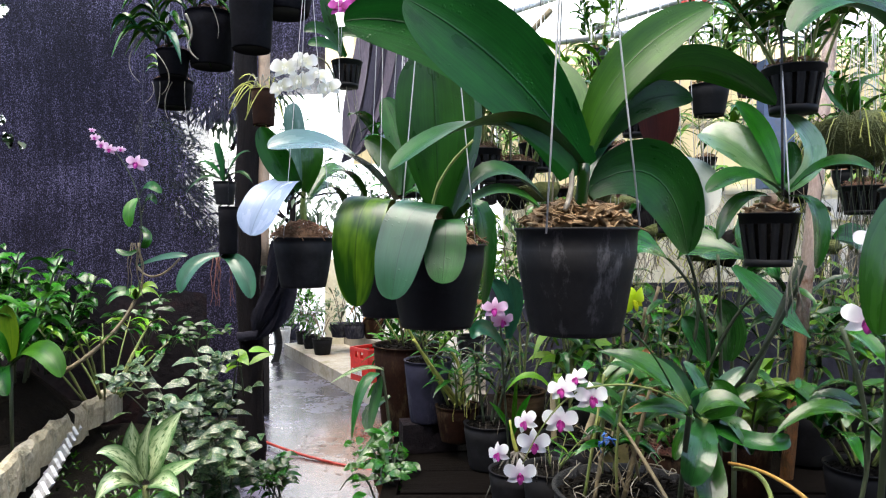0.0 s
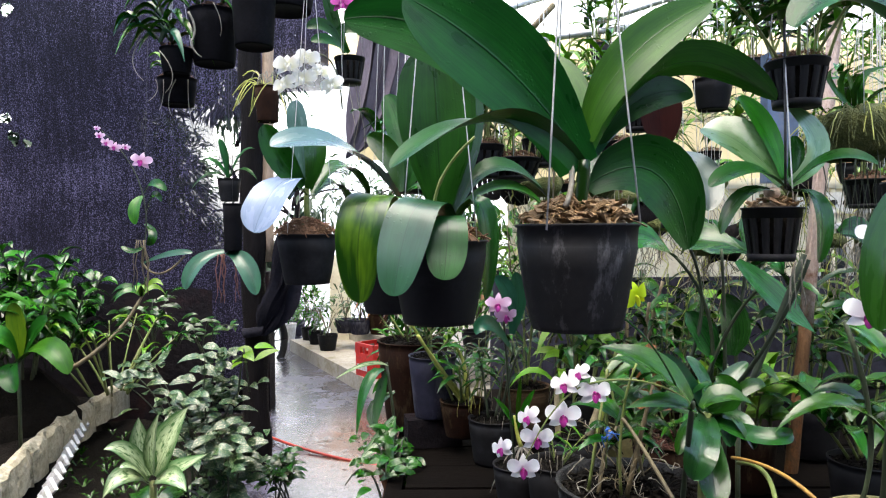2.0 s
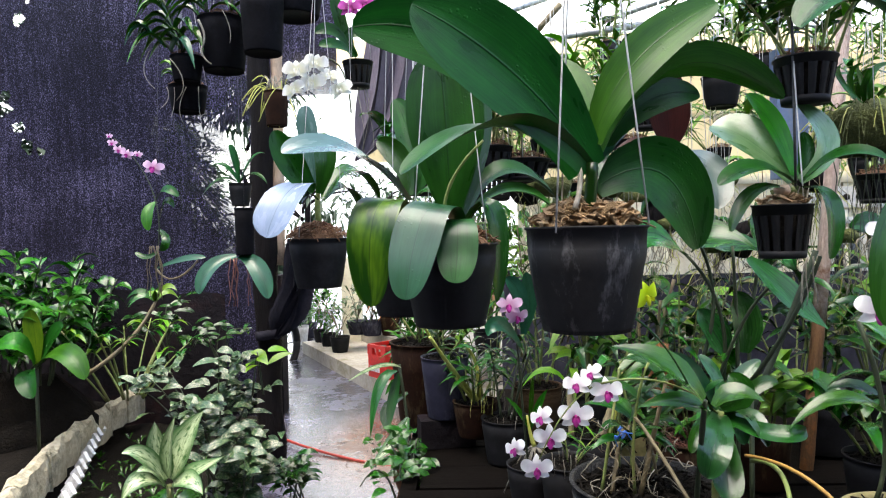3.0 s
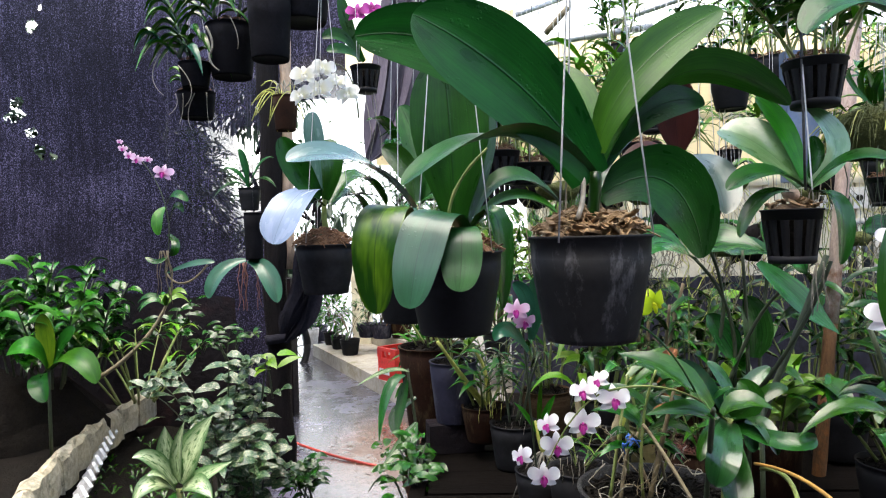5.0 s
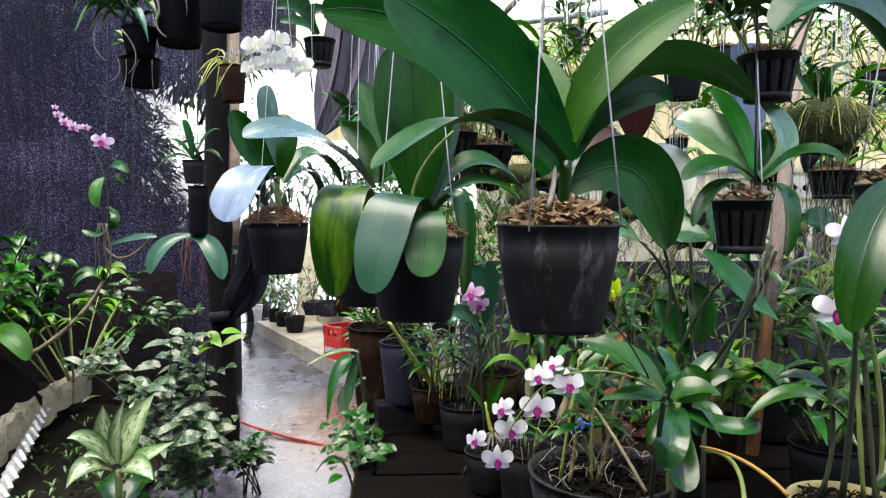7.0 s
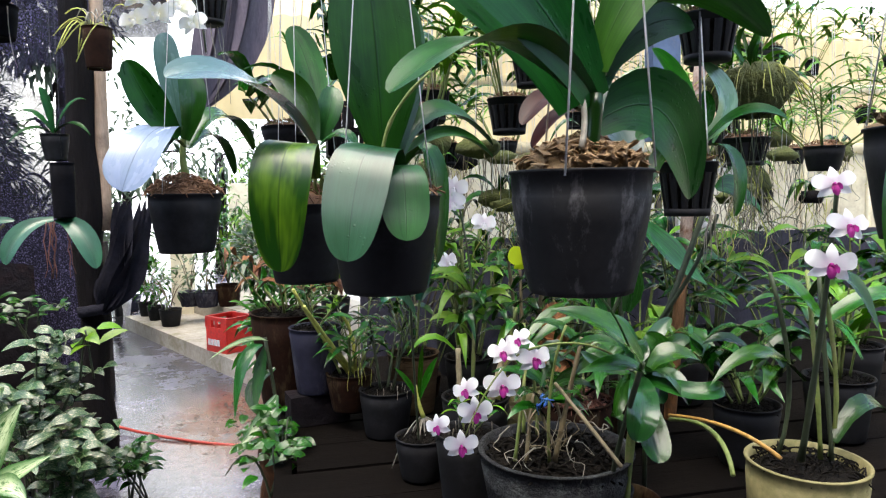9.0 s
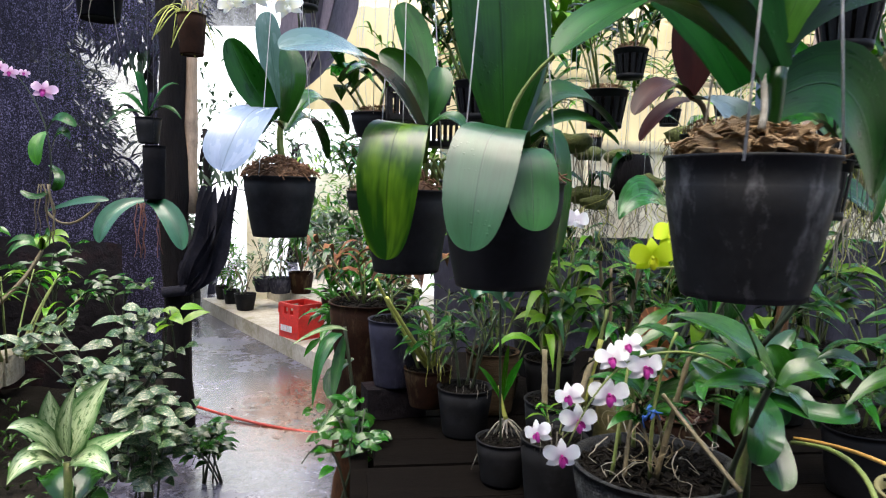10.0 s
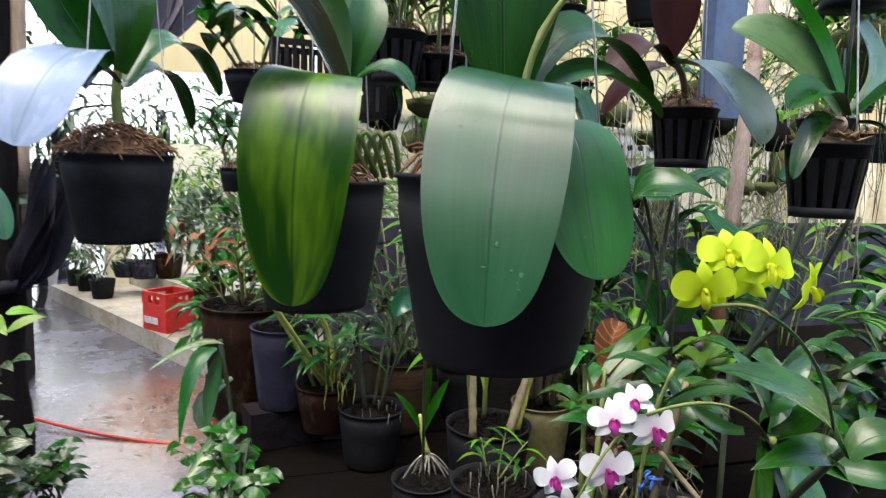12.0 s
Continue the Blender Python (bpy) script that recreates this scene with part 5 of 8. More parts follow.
o = thing("hanging_orchid", (0.56, 1.6, 1.51), "maroon-leaved orchid in a slotted black pot", "orchid", "hanging orchids")
net_pot(o, (0.56, 1.6, 1.51), 0.054, 0.1, 0.044)
fibre_mix(o, (0.56, 1.6, 1.51), 0.05, 50)
lf(o, (0.509, 1.573, 1.581), (0.504, 1.575, 1.665), (0.496, 1.577, 1.785), 0.1, (0, -1, 0.1), LEAF_MAROON, nu=14, nv=3, neck=0.1)
lf(o, (0.509, 1.573, 1.581), (0.437, 1.554, 1.607), (0.352, 1.503, 1.537), 0.0602, (0, -0.5, 1), LEAF_MAROON, nu=12, nv=3)
lf(o, (0.514, 1.574, 1.589), (0.547, 1.483, 1.55), (0.551, 1.401, 1.448), 0.0975, (0.1, -0.8, 0.7), LEAF_SLATE, nu=14, nv=3)
lf(o, (0.519, 1.603, 1.584), (0.473, 1.623, 1.565), (0.424, 1.642, 1.497), 0.054, (0, -0.5, 1), LEAF_MAROON, nu=12)
Geo().tube(arc((0.56, 1.6, 1.5), (0.545, 1.59, 1.56), (0.509, 1.573, 1.581), 5), 0.006, 7).done("stem", CANE_DRY, o)
hang(o, (0.56, 1.6, 1.51), 0.052, (0.56, 1.6, 2.4), 3, 0.3, 0.001)

o = thing("hanging_orchid", (0.577, 0.78, 1.413), "broad-leaved orchid hanging close by with leaves arching overhead", "orchid", "hanging orchids")
top = (0.597, 0.781, 1.459)
plain_pot(o, top, 0.075, 0.13, 0.056, BLACK_PLASTIC, 0.025)
bark_mix(o, top, 0.07, 40)
lf(o, (0.597, 0.783, 1.545), (0.485, 0.765, 1.663), (0.387, 0.744, 1.63), 0.077, (0, -0.7, 1), LEAF, nu=16, nv=3)
lf(o, (0.588, 0.763, 1.548), (0.496, 0.725, 1.662), (0.397, 0.695, 1.656), 0.0729, (0, -1, 0.2), LEAF_DARK, nu=16, nv=3)
lf(o, (0.581, 0.761, 1.464), (0.489, 0.71, 1.418), (0.443, 0.678, 1.3), 0.0567, (-0.4, -1, 0.3), LEAF_DARK, nu=16, nv=3)
Geo().tube(arc(top, (0.598, 0.782, 1.506), (0.598, 0.783, 1.552), 5), 0.012, 8).done("stem", CANE, o)
hang(o, top, 0.072, (0.597, 0.791, 2.006), 3, 0.2)

# ---- slotted pots with cane orchids high on the right ----
random.seed(33)


def hung_cane(at, r, h, label, n, hh, leaf, lw, seed, slots=True, hook=0.9, lean=(0, 0, 0), mats=None, spread=0.1, per=7, drop=0, flowers=None, cane=0.0035):
    random.seed(seed)
    o = cane_plant("hanging_orchid", at, label, n, hh, spread, leaf, lw, per, mats, CANE, lean, "hanging cane orchids", cane)
    if slots:
        net_pot(o, at, r, h, r * 0.78)
    else:
        plain_pot(o, at, r, h, r * 0.75, BLACK_PLASTIC, 0.018, seg=24)
    fibre_mix(o, at, r * 0.92, 40, 0.02)
    hang(o, at, r * 0.97, (at[0], at[1], at[2] + hook), 3, 0.4, 0.0011)
    if drop:
        roots(o, (at[0], at[1], at[2] - h), drop, 0.22, r * 0.6)
    for k in range(flowers[1] if flowers else 0):
        p = Vector(at) + Vector((rnd(-0.12, 0.12), rnd(-0.08, 0.08), hh * rnd(0.6, 1.05)))
        flower(o, p, (rnd(-0.5, 0.5), -1, rnd(-0.2, 0.4)), flowers[2], flowers[0], flowers[0], rnd(-0.3, 0.3))
    return o


hung_cane((0.765, 1.467, 1.768), 0.0616, 0.0986, "leafy cane orchid in a slotted black pot", 10, 0.25, 0.1, 0.03, 1, spread=0.18, per=10, hook=0.7)
hung_cane((0.875, 2.209, 1.898), 0.0631, 0.1003, "cane orchid with small red blooms in a black pot", 7, 0.3, 0.1, 0.024, 2, False, flowers=(PETAL_RED, 6, 0.035), spread=0.18)
hung_cane((0.63, 2.406, 1.721), 0.0729, 0.1216, "cane orchid in a slotted black pot", 7, 0.34, 0.12, 0.02, 3, mats=[LEAF_LIME, LEAF_STRAP], spread=0.2)
hung_cane((1.337, 2.913, 2.135), 0.0734, 0.1224, "yellow-green cane orchid in a black pot", 8, 0.4, 0.13, 0.026, 4, False, mats=[LEAF_LIME, LEAF_STRAP], spread=0.22)
hung_cane((0.676, 2.915, 2.209), 0.0539, 0.0979, "upright yellow-green cane orchid in a small pot", 6, 0.34, 0.09, 0.022, 5, False, mats=[LEAF_LIME, LEAF_STRAP], spread=0.1, per=10)
hung_cane((1.197, 1.903, 1.545), 0.0642, 0.0802, "orchid in a small black pot with trailing roots", 6, 0.3, 0.14, 0.024, 6, True, mats=[LEAF_STRAP, LEAF_LIME], drop=7)
hung_cane((0.194, 1.904, 1.609), 0.0738, 0.0577, "cane orchid in a shallow wire-hung basket", 7, 0.3, 0.16, 0.022, 7, True, mats=[LEAF_STRAP, LEAF_LIME], spread=0.2)
hung_cane((0.104, 1.857, 1.642), 0.055, 0.09, "cane orchid in a slotted black pot", 6, 0.25, 0.12, 0.024, 8, True, spread=0.12)
hung_cane((0.302, 2.172, 1.702), 0.055, 0.09, "cane orchid in a slotted black pot", 6, 0.25, 0.12, 0.024, 9, True, spread=0.12, mats=[LEAF_LIME, LEAF_STRAP])
hung_cane((0.631, 2.207, 1.815), 0.05, 0.085, "cane orchid in a slotted black pot", 6, 0.2, 0.12, 0.024, 10, True, spread=0.12)
hung_cane((-0.036, 2.546, 1.3), 0.05, 0.1, "orchid with lime leaves in a small black pot", 6, 0.22, 0.16, 0.03, 12, False, mats=[LEAF_STRAP, LEAF_LIME], spread=0.14, per=4)
hung_cane((-0.13, 2.297, 1.607), 0.075, 0.07, "orchid with yellowing leaves in a dark hanging bowl", 5, 0.16, 0.18, 0.05, 13, False, mats=[LEAF_STRAP, LEAF_LIME, LEAF_STRAP], spread=0.12, per=4)
hung_cane((1.802, 2.263, 1.55), 0.07, 0.09, "fern-leaved orchid in a black hanging pot", 9, 0.2, 0.2, 0.014, 14, False, mats=[LEAF_LIME], spread=0.3, per=9)
hung_cane((2.103, 3.069, 2.098), 0.06, 0.1, "cane orchid high on the rail", 8, 0.35, 0.16, 0.02, 15, True, mats=[LEAF_LIME, LEAF_STRAP], spread=0.25)
hung_cane((-0.177, 2.977, 1.376), 0.05, 0.08, "small orchid in a black pot", 6, 0.25, 0.14, 0.02, 16, False, mats=[LEAF_STRAP, LEAF_LIME], spread=0.2)
hung_cane((0.227, 2.654, 1.71), 0.05, 0.08, "small orchid in a slotted pot", 6, 0.25, 0.14, 0.02, 17, True, mats=[LEAF_STRAP, LEAF_LIME], spread=0.15)

random.seed(37)
for at, w_, n_ in (((-0.02, 2.2, 1.66), 0.16, 9), ((0.09, 2.35, 1.6), 0.18, 10)):
    o = thing("slatted_basket", at, "black slatted plastic basket hung on wires", "basket", "hanging baskets")
    x, y, z = at
    for zz in (0.0, -0.075):
        Geo().box((x, y - 0.06, z + zz), (w_, 0.01, 0.014)).done("rail", BLACK_PLASTIC, o, smooth=False)
        Geo().box((x, y + 0.06, z + zz), (w_, 0.01, 0.014)).done("rail", BLACK_PLASTIC, o, smooth=False)
    for k in range(n_):
        for s_ in (-1, 1):
            Geo().box((x - w_ / 2 + w_ * (k + 0.5) / n_, y + 0.06 * s_, z - 0.0375), (w_ / n_ * 0.5, 0.006, 0.075)).done("slat", BLACK_PLASTIC, o, smooth=False)
    Geo().box((x, y, z - 0.08), (w_, 0.12, 0.008)).done("base", BLACK_PLASTIC, o, smooth=False)
    for sx in (-1, 1):
        Geo().box((x + sx * w_ / 2, y, z - 0.0375), (0.008, 0.13, 0.09)).done("end_panel", BLACK_PLASTIC, o, smooth=False)
        cord(o, (x + sx * w_ / 2, y, z), (x, min(RAILS, key=lambda r: abs(r - y)), 2.5), 0.001, WIRE)

# mossy basket with wiry roots
random.seed(40)
o = thing("moss_basket", (0.967, 1.604, 1.644), "hanging basket packed with moss and wiry roots", "basket", "hanging baskets")
top = Vector((0.974, 1.605, 1.664))
mg = Geo().lathe([(0.001, -0.09), (0.06, -0.085), (0.095, -0.03), (0.1, 0.0), (0.06, 0.025), (0.001, 0.03)], top, 20)
mg.v = [(x + rnd(-0.012, 0.012), y + rnd(-0.012, 0.012), z + rnd(-0.012, 0.012)) for x, y, z in mg.v]
mg.done("moss", MOSS, o)
for i in range(90):
    a = rnd(0, 6.28)
    p = top + Vector((math.cos(a) * 0.07, math.sin(a) * 0.07, rnd(-0.02, 0.03)))
    e = top + Vector((math.cos(a + rnd(-0.6, 0.6)) * 0.13, math.sin(a + rnd(-0.6, 0.6)) * 0.13, rnd(-0.1, -0.01)))
    Geo().tube(arc(p, p.lerp(e, 0.5) + Vector((0, 0, rnd(0.01, 0.04))), e, 4), 0.0012, 4, caps=False).done("wiry_root", MOSS if i % 3 else CANE_YELLOW, o)
roots(o, top - Vector((0, 0, 0.07)), 12, 0.28, 0.06, CANE_DARK, 0.0012)
for k in range(6):
    p = top + Vector((rnd(-0.05, 0.05), rnd(-0.05, 0.05), 0.02))
    lf(o, p, p + Vector((rnd(-0.06, 0.06), rnd(-0.04, 0.04), 0.07)), p + Vector((rnd(-0.1, 0.1), rnd(-0.06, 0.06), 0.1)), 0.016, (0, -1, 0.4), LEAF_STRAP, shape="strap", nu=6, nv=1)
hang(o, top, 0.09, top + Vector((0, 0, 0.8)), 3, 0.2, 0.001)

# ---- orchids against the post, back left ----
random.seed(50)
o = thing("hanging_orchid", (-0.363, 2.512, 2.055), "small orchid in a slotted pot with a magenta bloom", "orchid", "hanging orchids")
top = (-0.359, 2.512, 2.055)
net_pot(o, top, 0.0549, 0.0971, 0.0422)
for b, mm, t, w in (((-0.376, 2.512, 2.076), (-0.42, 2.514, 2.203), (-0.447, 2.517, 2.329), 24), ((-0.376, 2.512, 2.076), (-0.432, 2.464, 2.156), (-0.498, 2.413, 2.14), 26), ((-0.367, 2.512, 2.076), (-0.417, 2.433, 2.099), (-0.48, 2.392, 2.088), 24), ((-0.363, 2.512, 2.076), (-0.388, 2.514, 2.16), (-0.304, 2.513, 2.148), 22)):
    lf(o, b, mm, t, 0.0021 * w, (0.2, -1, 0.5), LEAF, nu=10)
flower(o, (-0.376, 2.465, 2.24), (0, -1, 0.1), 0.091, PETAL_MAGENTA, PETAL_MAGENTA)
flower(o, (-0.329, 2.516, 2.27), (0.4, -1, 0.1), 0.0745, PETAL_MAGENTA, PETAL_MAGENTA)
roots(o, (-0.359, 2.51, 1.96), 3, 0.3, 0.03)
hang(o, top, 0.0507, (-0.359, 2.525, 2.836), 3, 0.2, 0.0011)

o = thing("white_orchid", (-0.474, 2.31, 1.944), "spray of white moth orchid blooms hanging beside the post", "orchid")
Geo().tube(arc((-0.357, 2.308, 1.828), (-0.416, 2.311, 2.012), (-0.566, 2.29, 1.949), 10), 0.003, 6).done("flower_spike", CANE_DARK, o)
for x, y, s, sp in ((506, 124, 52, 0.1), (540, 112, 46, -0.2), (500, 158, 46, 0.4), (534, 148, 50, 0.0), (566, 136, 44, -0.3), (584, 160, 46, 0.3)):
    flower(o, Vector(((x - 784) / 1184.5 * 2.28, 2.28, 1.4 - (y - 441) / 1184.5 * 2.28 - 0.04)), (rnd(-0.3, 0.3), -1, rnd(0.2, 0.6)), s / 1184.5 * 2.28, PETAL_MOTH, PETAL_MOTH, sp, wide=0.5)
hang(o, (-0.357, 2.308, 1.828), 0.002, (-0.361, 2.321, 2.3), 1, 0, 0.001)

o = thing("clay_basket", (-0.996, 3.713, 2.119), "brown clay basket of yellowing roots tied to the post", "basket", "hanging baskets")
top = (-0.993, 3.715, 2.213)
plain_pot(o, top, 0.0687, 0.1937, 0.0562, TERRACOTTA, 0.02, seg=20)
for i in range(26):
    p = Vector(top) + Vector((rnd(-0.06, 0.06), rnd(-0.06, 0.06), 0.0))
    e = p + Vector((rnd(-0.14, 0.12), rnd(-0.1, 0.05), rnd(-0.2, 0.1)))
    Geo().tube(arc(p, p.lerp(e, 0.4) + Vector((0, 0, 0.06)), e, 5), 0.003, 4).done("root", CANE_YELLOW if i % 3 else ROOT, o)

# ---- hanging pots, upper left ----
def fan(o, base, head, n, L, w, mats, sag=0.5):
    """Strap leaves set in two ranks along a leaning stem, each arching over."""
    base, head = Vector(base), Vector(head)
    Geo().tube(arc(base, base.lerp(head, 0.5) + Vector((0.01, 0, 0)), head, 6), 0.006, 6, 0.7).done("stem", CANE_DARK, o)
    for k in range(n):
        t = (k + 0.5) / n
        b = base.lerp(head, t)
        sgn = -1 if k % 3 else 1
        d = Vector((sgn, rnd(-0.7, 0.15), 0)).normalized()
        s_ = L * rnd(0.8, 1.15) * (1 - 0.3 * t)
        rise = 0.1 + 0.45 * t
        lf(o, b, b + d * s_ * 0.5 + Vector((0, 0, s_ * (rise * 0.5 + 0.16))), b + d * s_ + Vector((0, 0, s_ * (rise - sag))), w * rnd(0.85, 1.15), (0, -0.45, 1), mats[k % len(mats)], shape="strap", nu=10, nv=2, fold=0.3)


def loose_root(o, a, b, bow=0.02, r=0.0022):
    a, b = Vector(a), Vector(b)
    Geo().tube(arc(a, a.lerp(b, 0.55) + Vector((bow, 0, 0)), b, 8), r, 6, 0.6, knots=0.12).done("root", ROOT, o)


random.seed(60)
GL = "hanging orchids by the net"
o = thing("hanging_orchid", (-0.842, 2.1, 1.98), "small black hanging pot with a fan of arching strap leaves", "orchid", GL)
plain_pot(o, (-0.842, 2.1, 1.98), 0.05, 0.08, 0.04, BLACK_MATT, 0.014, seg=28)
fibre_mix(o, (-0.842, 2.1, 1.98), 0.045, 40, 0.015)
fan(o, (-0.845, 2.08, 1.985), (-0.895, 2.05, 2.15), 15, 0.125, 0.034, (LEAF_STRAP, LEAF_PALE, LEAF_STRAP), 0.62)
fan(o, (-0.87, 2.06, 1.985), (-0.93, 2.03, 2.04), 6, 0.12, 0.034, (LEAF_GREY, LEAF_STRAP), 0.75)
loose_root(o, (-0.93, 2.05, 2.0), (-0.92, 2.04, 1.87), -0.03, 0.0018)
loose_root(o, (-0.87, 2.04, 1.96), (-0.85, 2.03, 1.83), 0.03, 0.0018)
hang(o, (-0.842, 2.1, 1.98), 0.048, (-0.842, 2.12, 2.42), 3, 0.3, 0.0009)
o = thing("hanging_orchid", (-0.889, 2.22, 1.915), "black hanging pot with yellowing shoots and stringy roots", "orchid", GL)
plain_pot(o, (-0.889, 2.22, 1.915), 0.062, 0.088, 0.052, BLACK_MATT, 0.016, seg=28)
fibre_mix(o, (-0.889, 2.22, 1.915), 0.056, 40, 0.015)
fan(o, (-0.9, 2.17, 1.915), (-0.91, 2.15, 1.97), 5, 0.06, 0.016, (LEAF_LIME, LEAF_STRAP), 0.3)
for x, e in ((-0.935, -0.07), (-0.87, -0.12), (-0.83, -0.16), (-0.91, -0.1)):
    loose_root(o, (x, 2.16, 1.9), (x + rnd(-0.02, 0.03), 2.15, 1.9 + e), rnd(-0.02, 0.02), 0.0015)
hang(o, (-0.889, 2.22, 1.915), 0.06, (-0.889, 2.2, 2.4), 3, 0.3, 0.0009)
o = thing("hanging_orchid", (-0.73, 2.12, 2.1), "black pot of strap-leaved orchid with one thick dangling root", "orchid", GL)
plain_pot(o, (-0.73, 2.12, 2.1), 0.078, 0.165, 0.063, BLACK_MATT, 0.02, seg=28)
fibre_mix(o, (-0.73, 2.12, 2.1), 0.07, 40, 0.02)
fan(o, (-0.76, 2.06, 2.1), (-0.78, 2.03, 2.2), 14, 0.13, 0.026, (LEAF_STRAP, LEAF_LIME, LEAF_STRAP, LEAF_PALE), 0.5)
fan(o, (-0.7, 2.1, 2.11), (-0.69, 2.08, 2.26), 8, 0.13, 0.03, (LEAF_STRAP, LEAF_GREY), 0.5)
loose_root(o, (-0.772, 2.02, 2.07), (-0.762, 2.02, 1.985), 0.012, 0.0042)
loose_root(o, (-0.762, 2.02, 1.99), (-0.735, 2.02, 1.935), -0.012, 0.0034)
loose_root(o, (-0.7, 2.03, 2.1), (-0.68, 2.03, 2.0), 0.01, 0.0016)
hang(o, (-0.73, 2.12, 2.1), 0.075, (-0.73, 2.13, 2.44), 3, 0.3, 0.0009)
for at, r, h, lab in (((-0.575, 2.02, 2.15), 0.066, 0.19, "tall empty black pot hanging below the rail"), ((-0.5, 2.12, 2.2), 0.09, 0.1, "wide black pot hanging below the rail")):
    o = thing("empty_pot", at, lab, "pot", "hanging pots")
    plain_pot(o, at, r, h, r * 0.86, BLACK_MATT, 0.018, seg=28)
    hang(o, at, r * 0.96, (at[0], at[1] + 0.01, 2.46), 3, 0.3, 0.001)

# orchid with a pink spray against the net
o = thing("pink_orchid", (-1.375, 3.051, 1.452), "small orchid with a spray of pink blooms hung on the net", "orchid")
Geo().tube(arc((-1.401, 3.048, 1.272), (-1.382, 3.024, 1.605), (-1.55, 3.009, 1.867), 12), 0.004, 6, 0.5).done("flower_spike", CANE_DARK, o)
for x, y, s in ((243, 291, 38), (196, 266, 24), (182, 258, 22), (170, 245, 18), (216, 266, 16), (165, 232, 12)):
    flower(o, Vector(((x - 784) / 1184.5 * 3.0, 3.0, 1.4 - (y - 441) / 1184.5 * 3.0 - 0.052)), (0.2, -1, 0.1), s / 1184.5 * 3.0, PETAL_PINK, PETAL_MAGENTA, rnd(-0.3, 0.3))
for b, mm, t, w, mt in (((-1.385, 3.054, 1.594), (-1.322, 3.005, 1.634), (-1.253, 2.984, 1.597), 18, LEAF), ((-1.385, 3.054, 1.581), (-1.403, 3.003, 1.533), (-1.394, 2.981, 1.446), 22, LEAF_PALE), ((-1.375, 3.052, 1.504), (-1.322, 3.004, 1.578), (-1.282, 3.003, 1.548), 16, LEAF_DARK), ((-1.38, 3.051, 1.452), (-1.322, 3, 1.401), (-1.352, 3, 1.35), 16, LEAF_DARK), ((-1.39, 3.048, 1.272), (-1.251, 2.999, 1.312), (-1.137, 2.979, 1.32), 14, LEAF_GREY), ((-1.39, 3.05, 1.349), (-1.416, 2.999, 1.325), (-1.466, 3, 1.35), 12, LEAF_DARK)):
    lf(o, b, mm, t, 0.0025 * w, (0, -0.8, 0.6), mt, nu=9)
Geo().tube(arc((-1.396, 3.048, 1.272), (-1.289, 2.997, 1.224), (-1.18, 2.999, 1.305), 8), 0.005, 6).done("aerial_stem", CANE_DRY, o)
roots(o, (-1.388, 3.05, 1.375), 6, 0.25, 0.05, CANE_DRY, 0.003)
to_rail(o, (-1.385, 3.05, 1.55), 0.001, WIRE)

o = thing("hanging_orchid", (-1.092, 3.299, 1.317), "orchid with two hanging grey-green leaves under a black tube pot", "orchid", "hanging orchids by the net")
plain_pot(o, (-1.059, 3.303, 1.551), 0.0474, 0.234, 0.0418, BLACK_MATT, 0.02, seg=20)
lf(o, (-1.103, 3.299, 1.317), (-1.213, 3.248, 1.264), (-1.259, 3.196, 1.136), 0.0823, (-0.2, -1, 0.4), LEAF_GREY, nu=12, nv=3)
lf(o, (-1.092, 3.299, 1.317), (-0.985, 3.248, 1.258), (-0.919, 3.195, 1.109), 0.0933, (0.2, -1, 0.4), LEAF_GREY, nu=12, nv=3)
roots(o, (-1.092, 3.299, 1.303), 6, 0.28, 0.05, surface("reddish_root", (0.12, 0.04, 0.03), (0.2, 0.08, 0.05), 20), 0.003)
cord(o, (-1.059, 3.303, 1.551), (-1.059, 3.324, 2.738), 0.0015, WIRE)
to_rail(o, (-1.059, 3.324, 2.738), 0.0015, WIRE)
o = thing("hanging_orchid", (-1.149, 3.505, 1.652), "dark orchid in a small pot against the bright gap", "orchid", "hanging orchids by the net")
plain_pot(o, (-1.141, 3.506, 1.69), 0.0591, 0.1182, 0.0443, BLACK_PLASTIC, 0.02, seg=20)
for b, t, k in (((-1.146, 3.506, 1.696), (-1.264, 3.455, 1.651), 14), ((-1.141, 3.506, 1.702), (-1.046, 3.508, 1.803), 12), ((-1.146, 3.506, 1.702), (-1.182, 3.508, 1.838), 12), ((-1.141, 3.506, 1.696), (-1.025, 3.456, 1.686), 10), ((-1.146, 3.506, 1.696), (-1.253, 3.507, 1.755), 10)):
    t = Vector(b) + (Vector(t) - Vector(b)) * 1.45
    lf(o, b, Vector(b).lerp(t, 0.5) + Vector((0, 0, 0.05)), t, 0.04, (0, -0.4, 1), LEAF, shape="strap", nu=10)
cord(o, (-1.141, 3.506, 1.69), (-1.141, 3.525, 2.819), 0.0015, WIRE)
to_rail(o, (-1.141, 3.525, 2.819), 0.0015, WIRE)

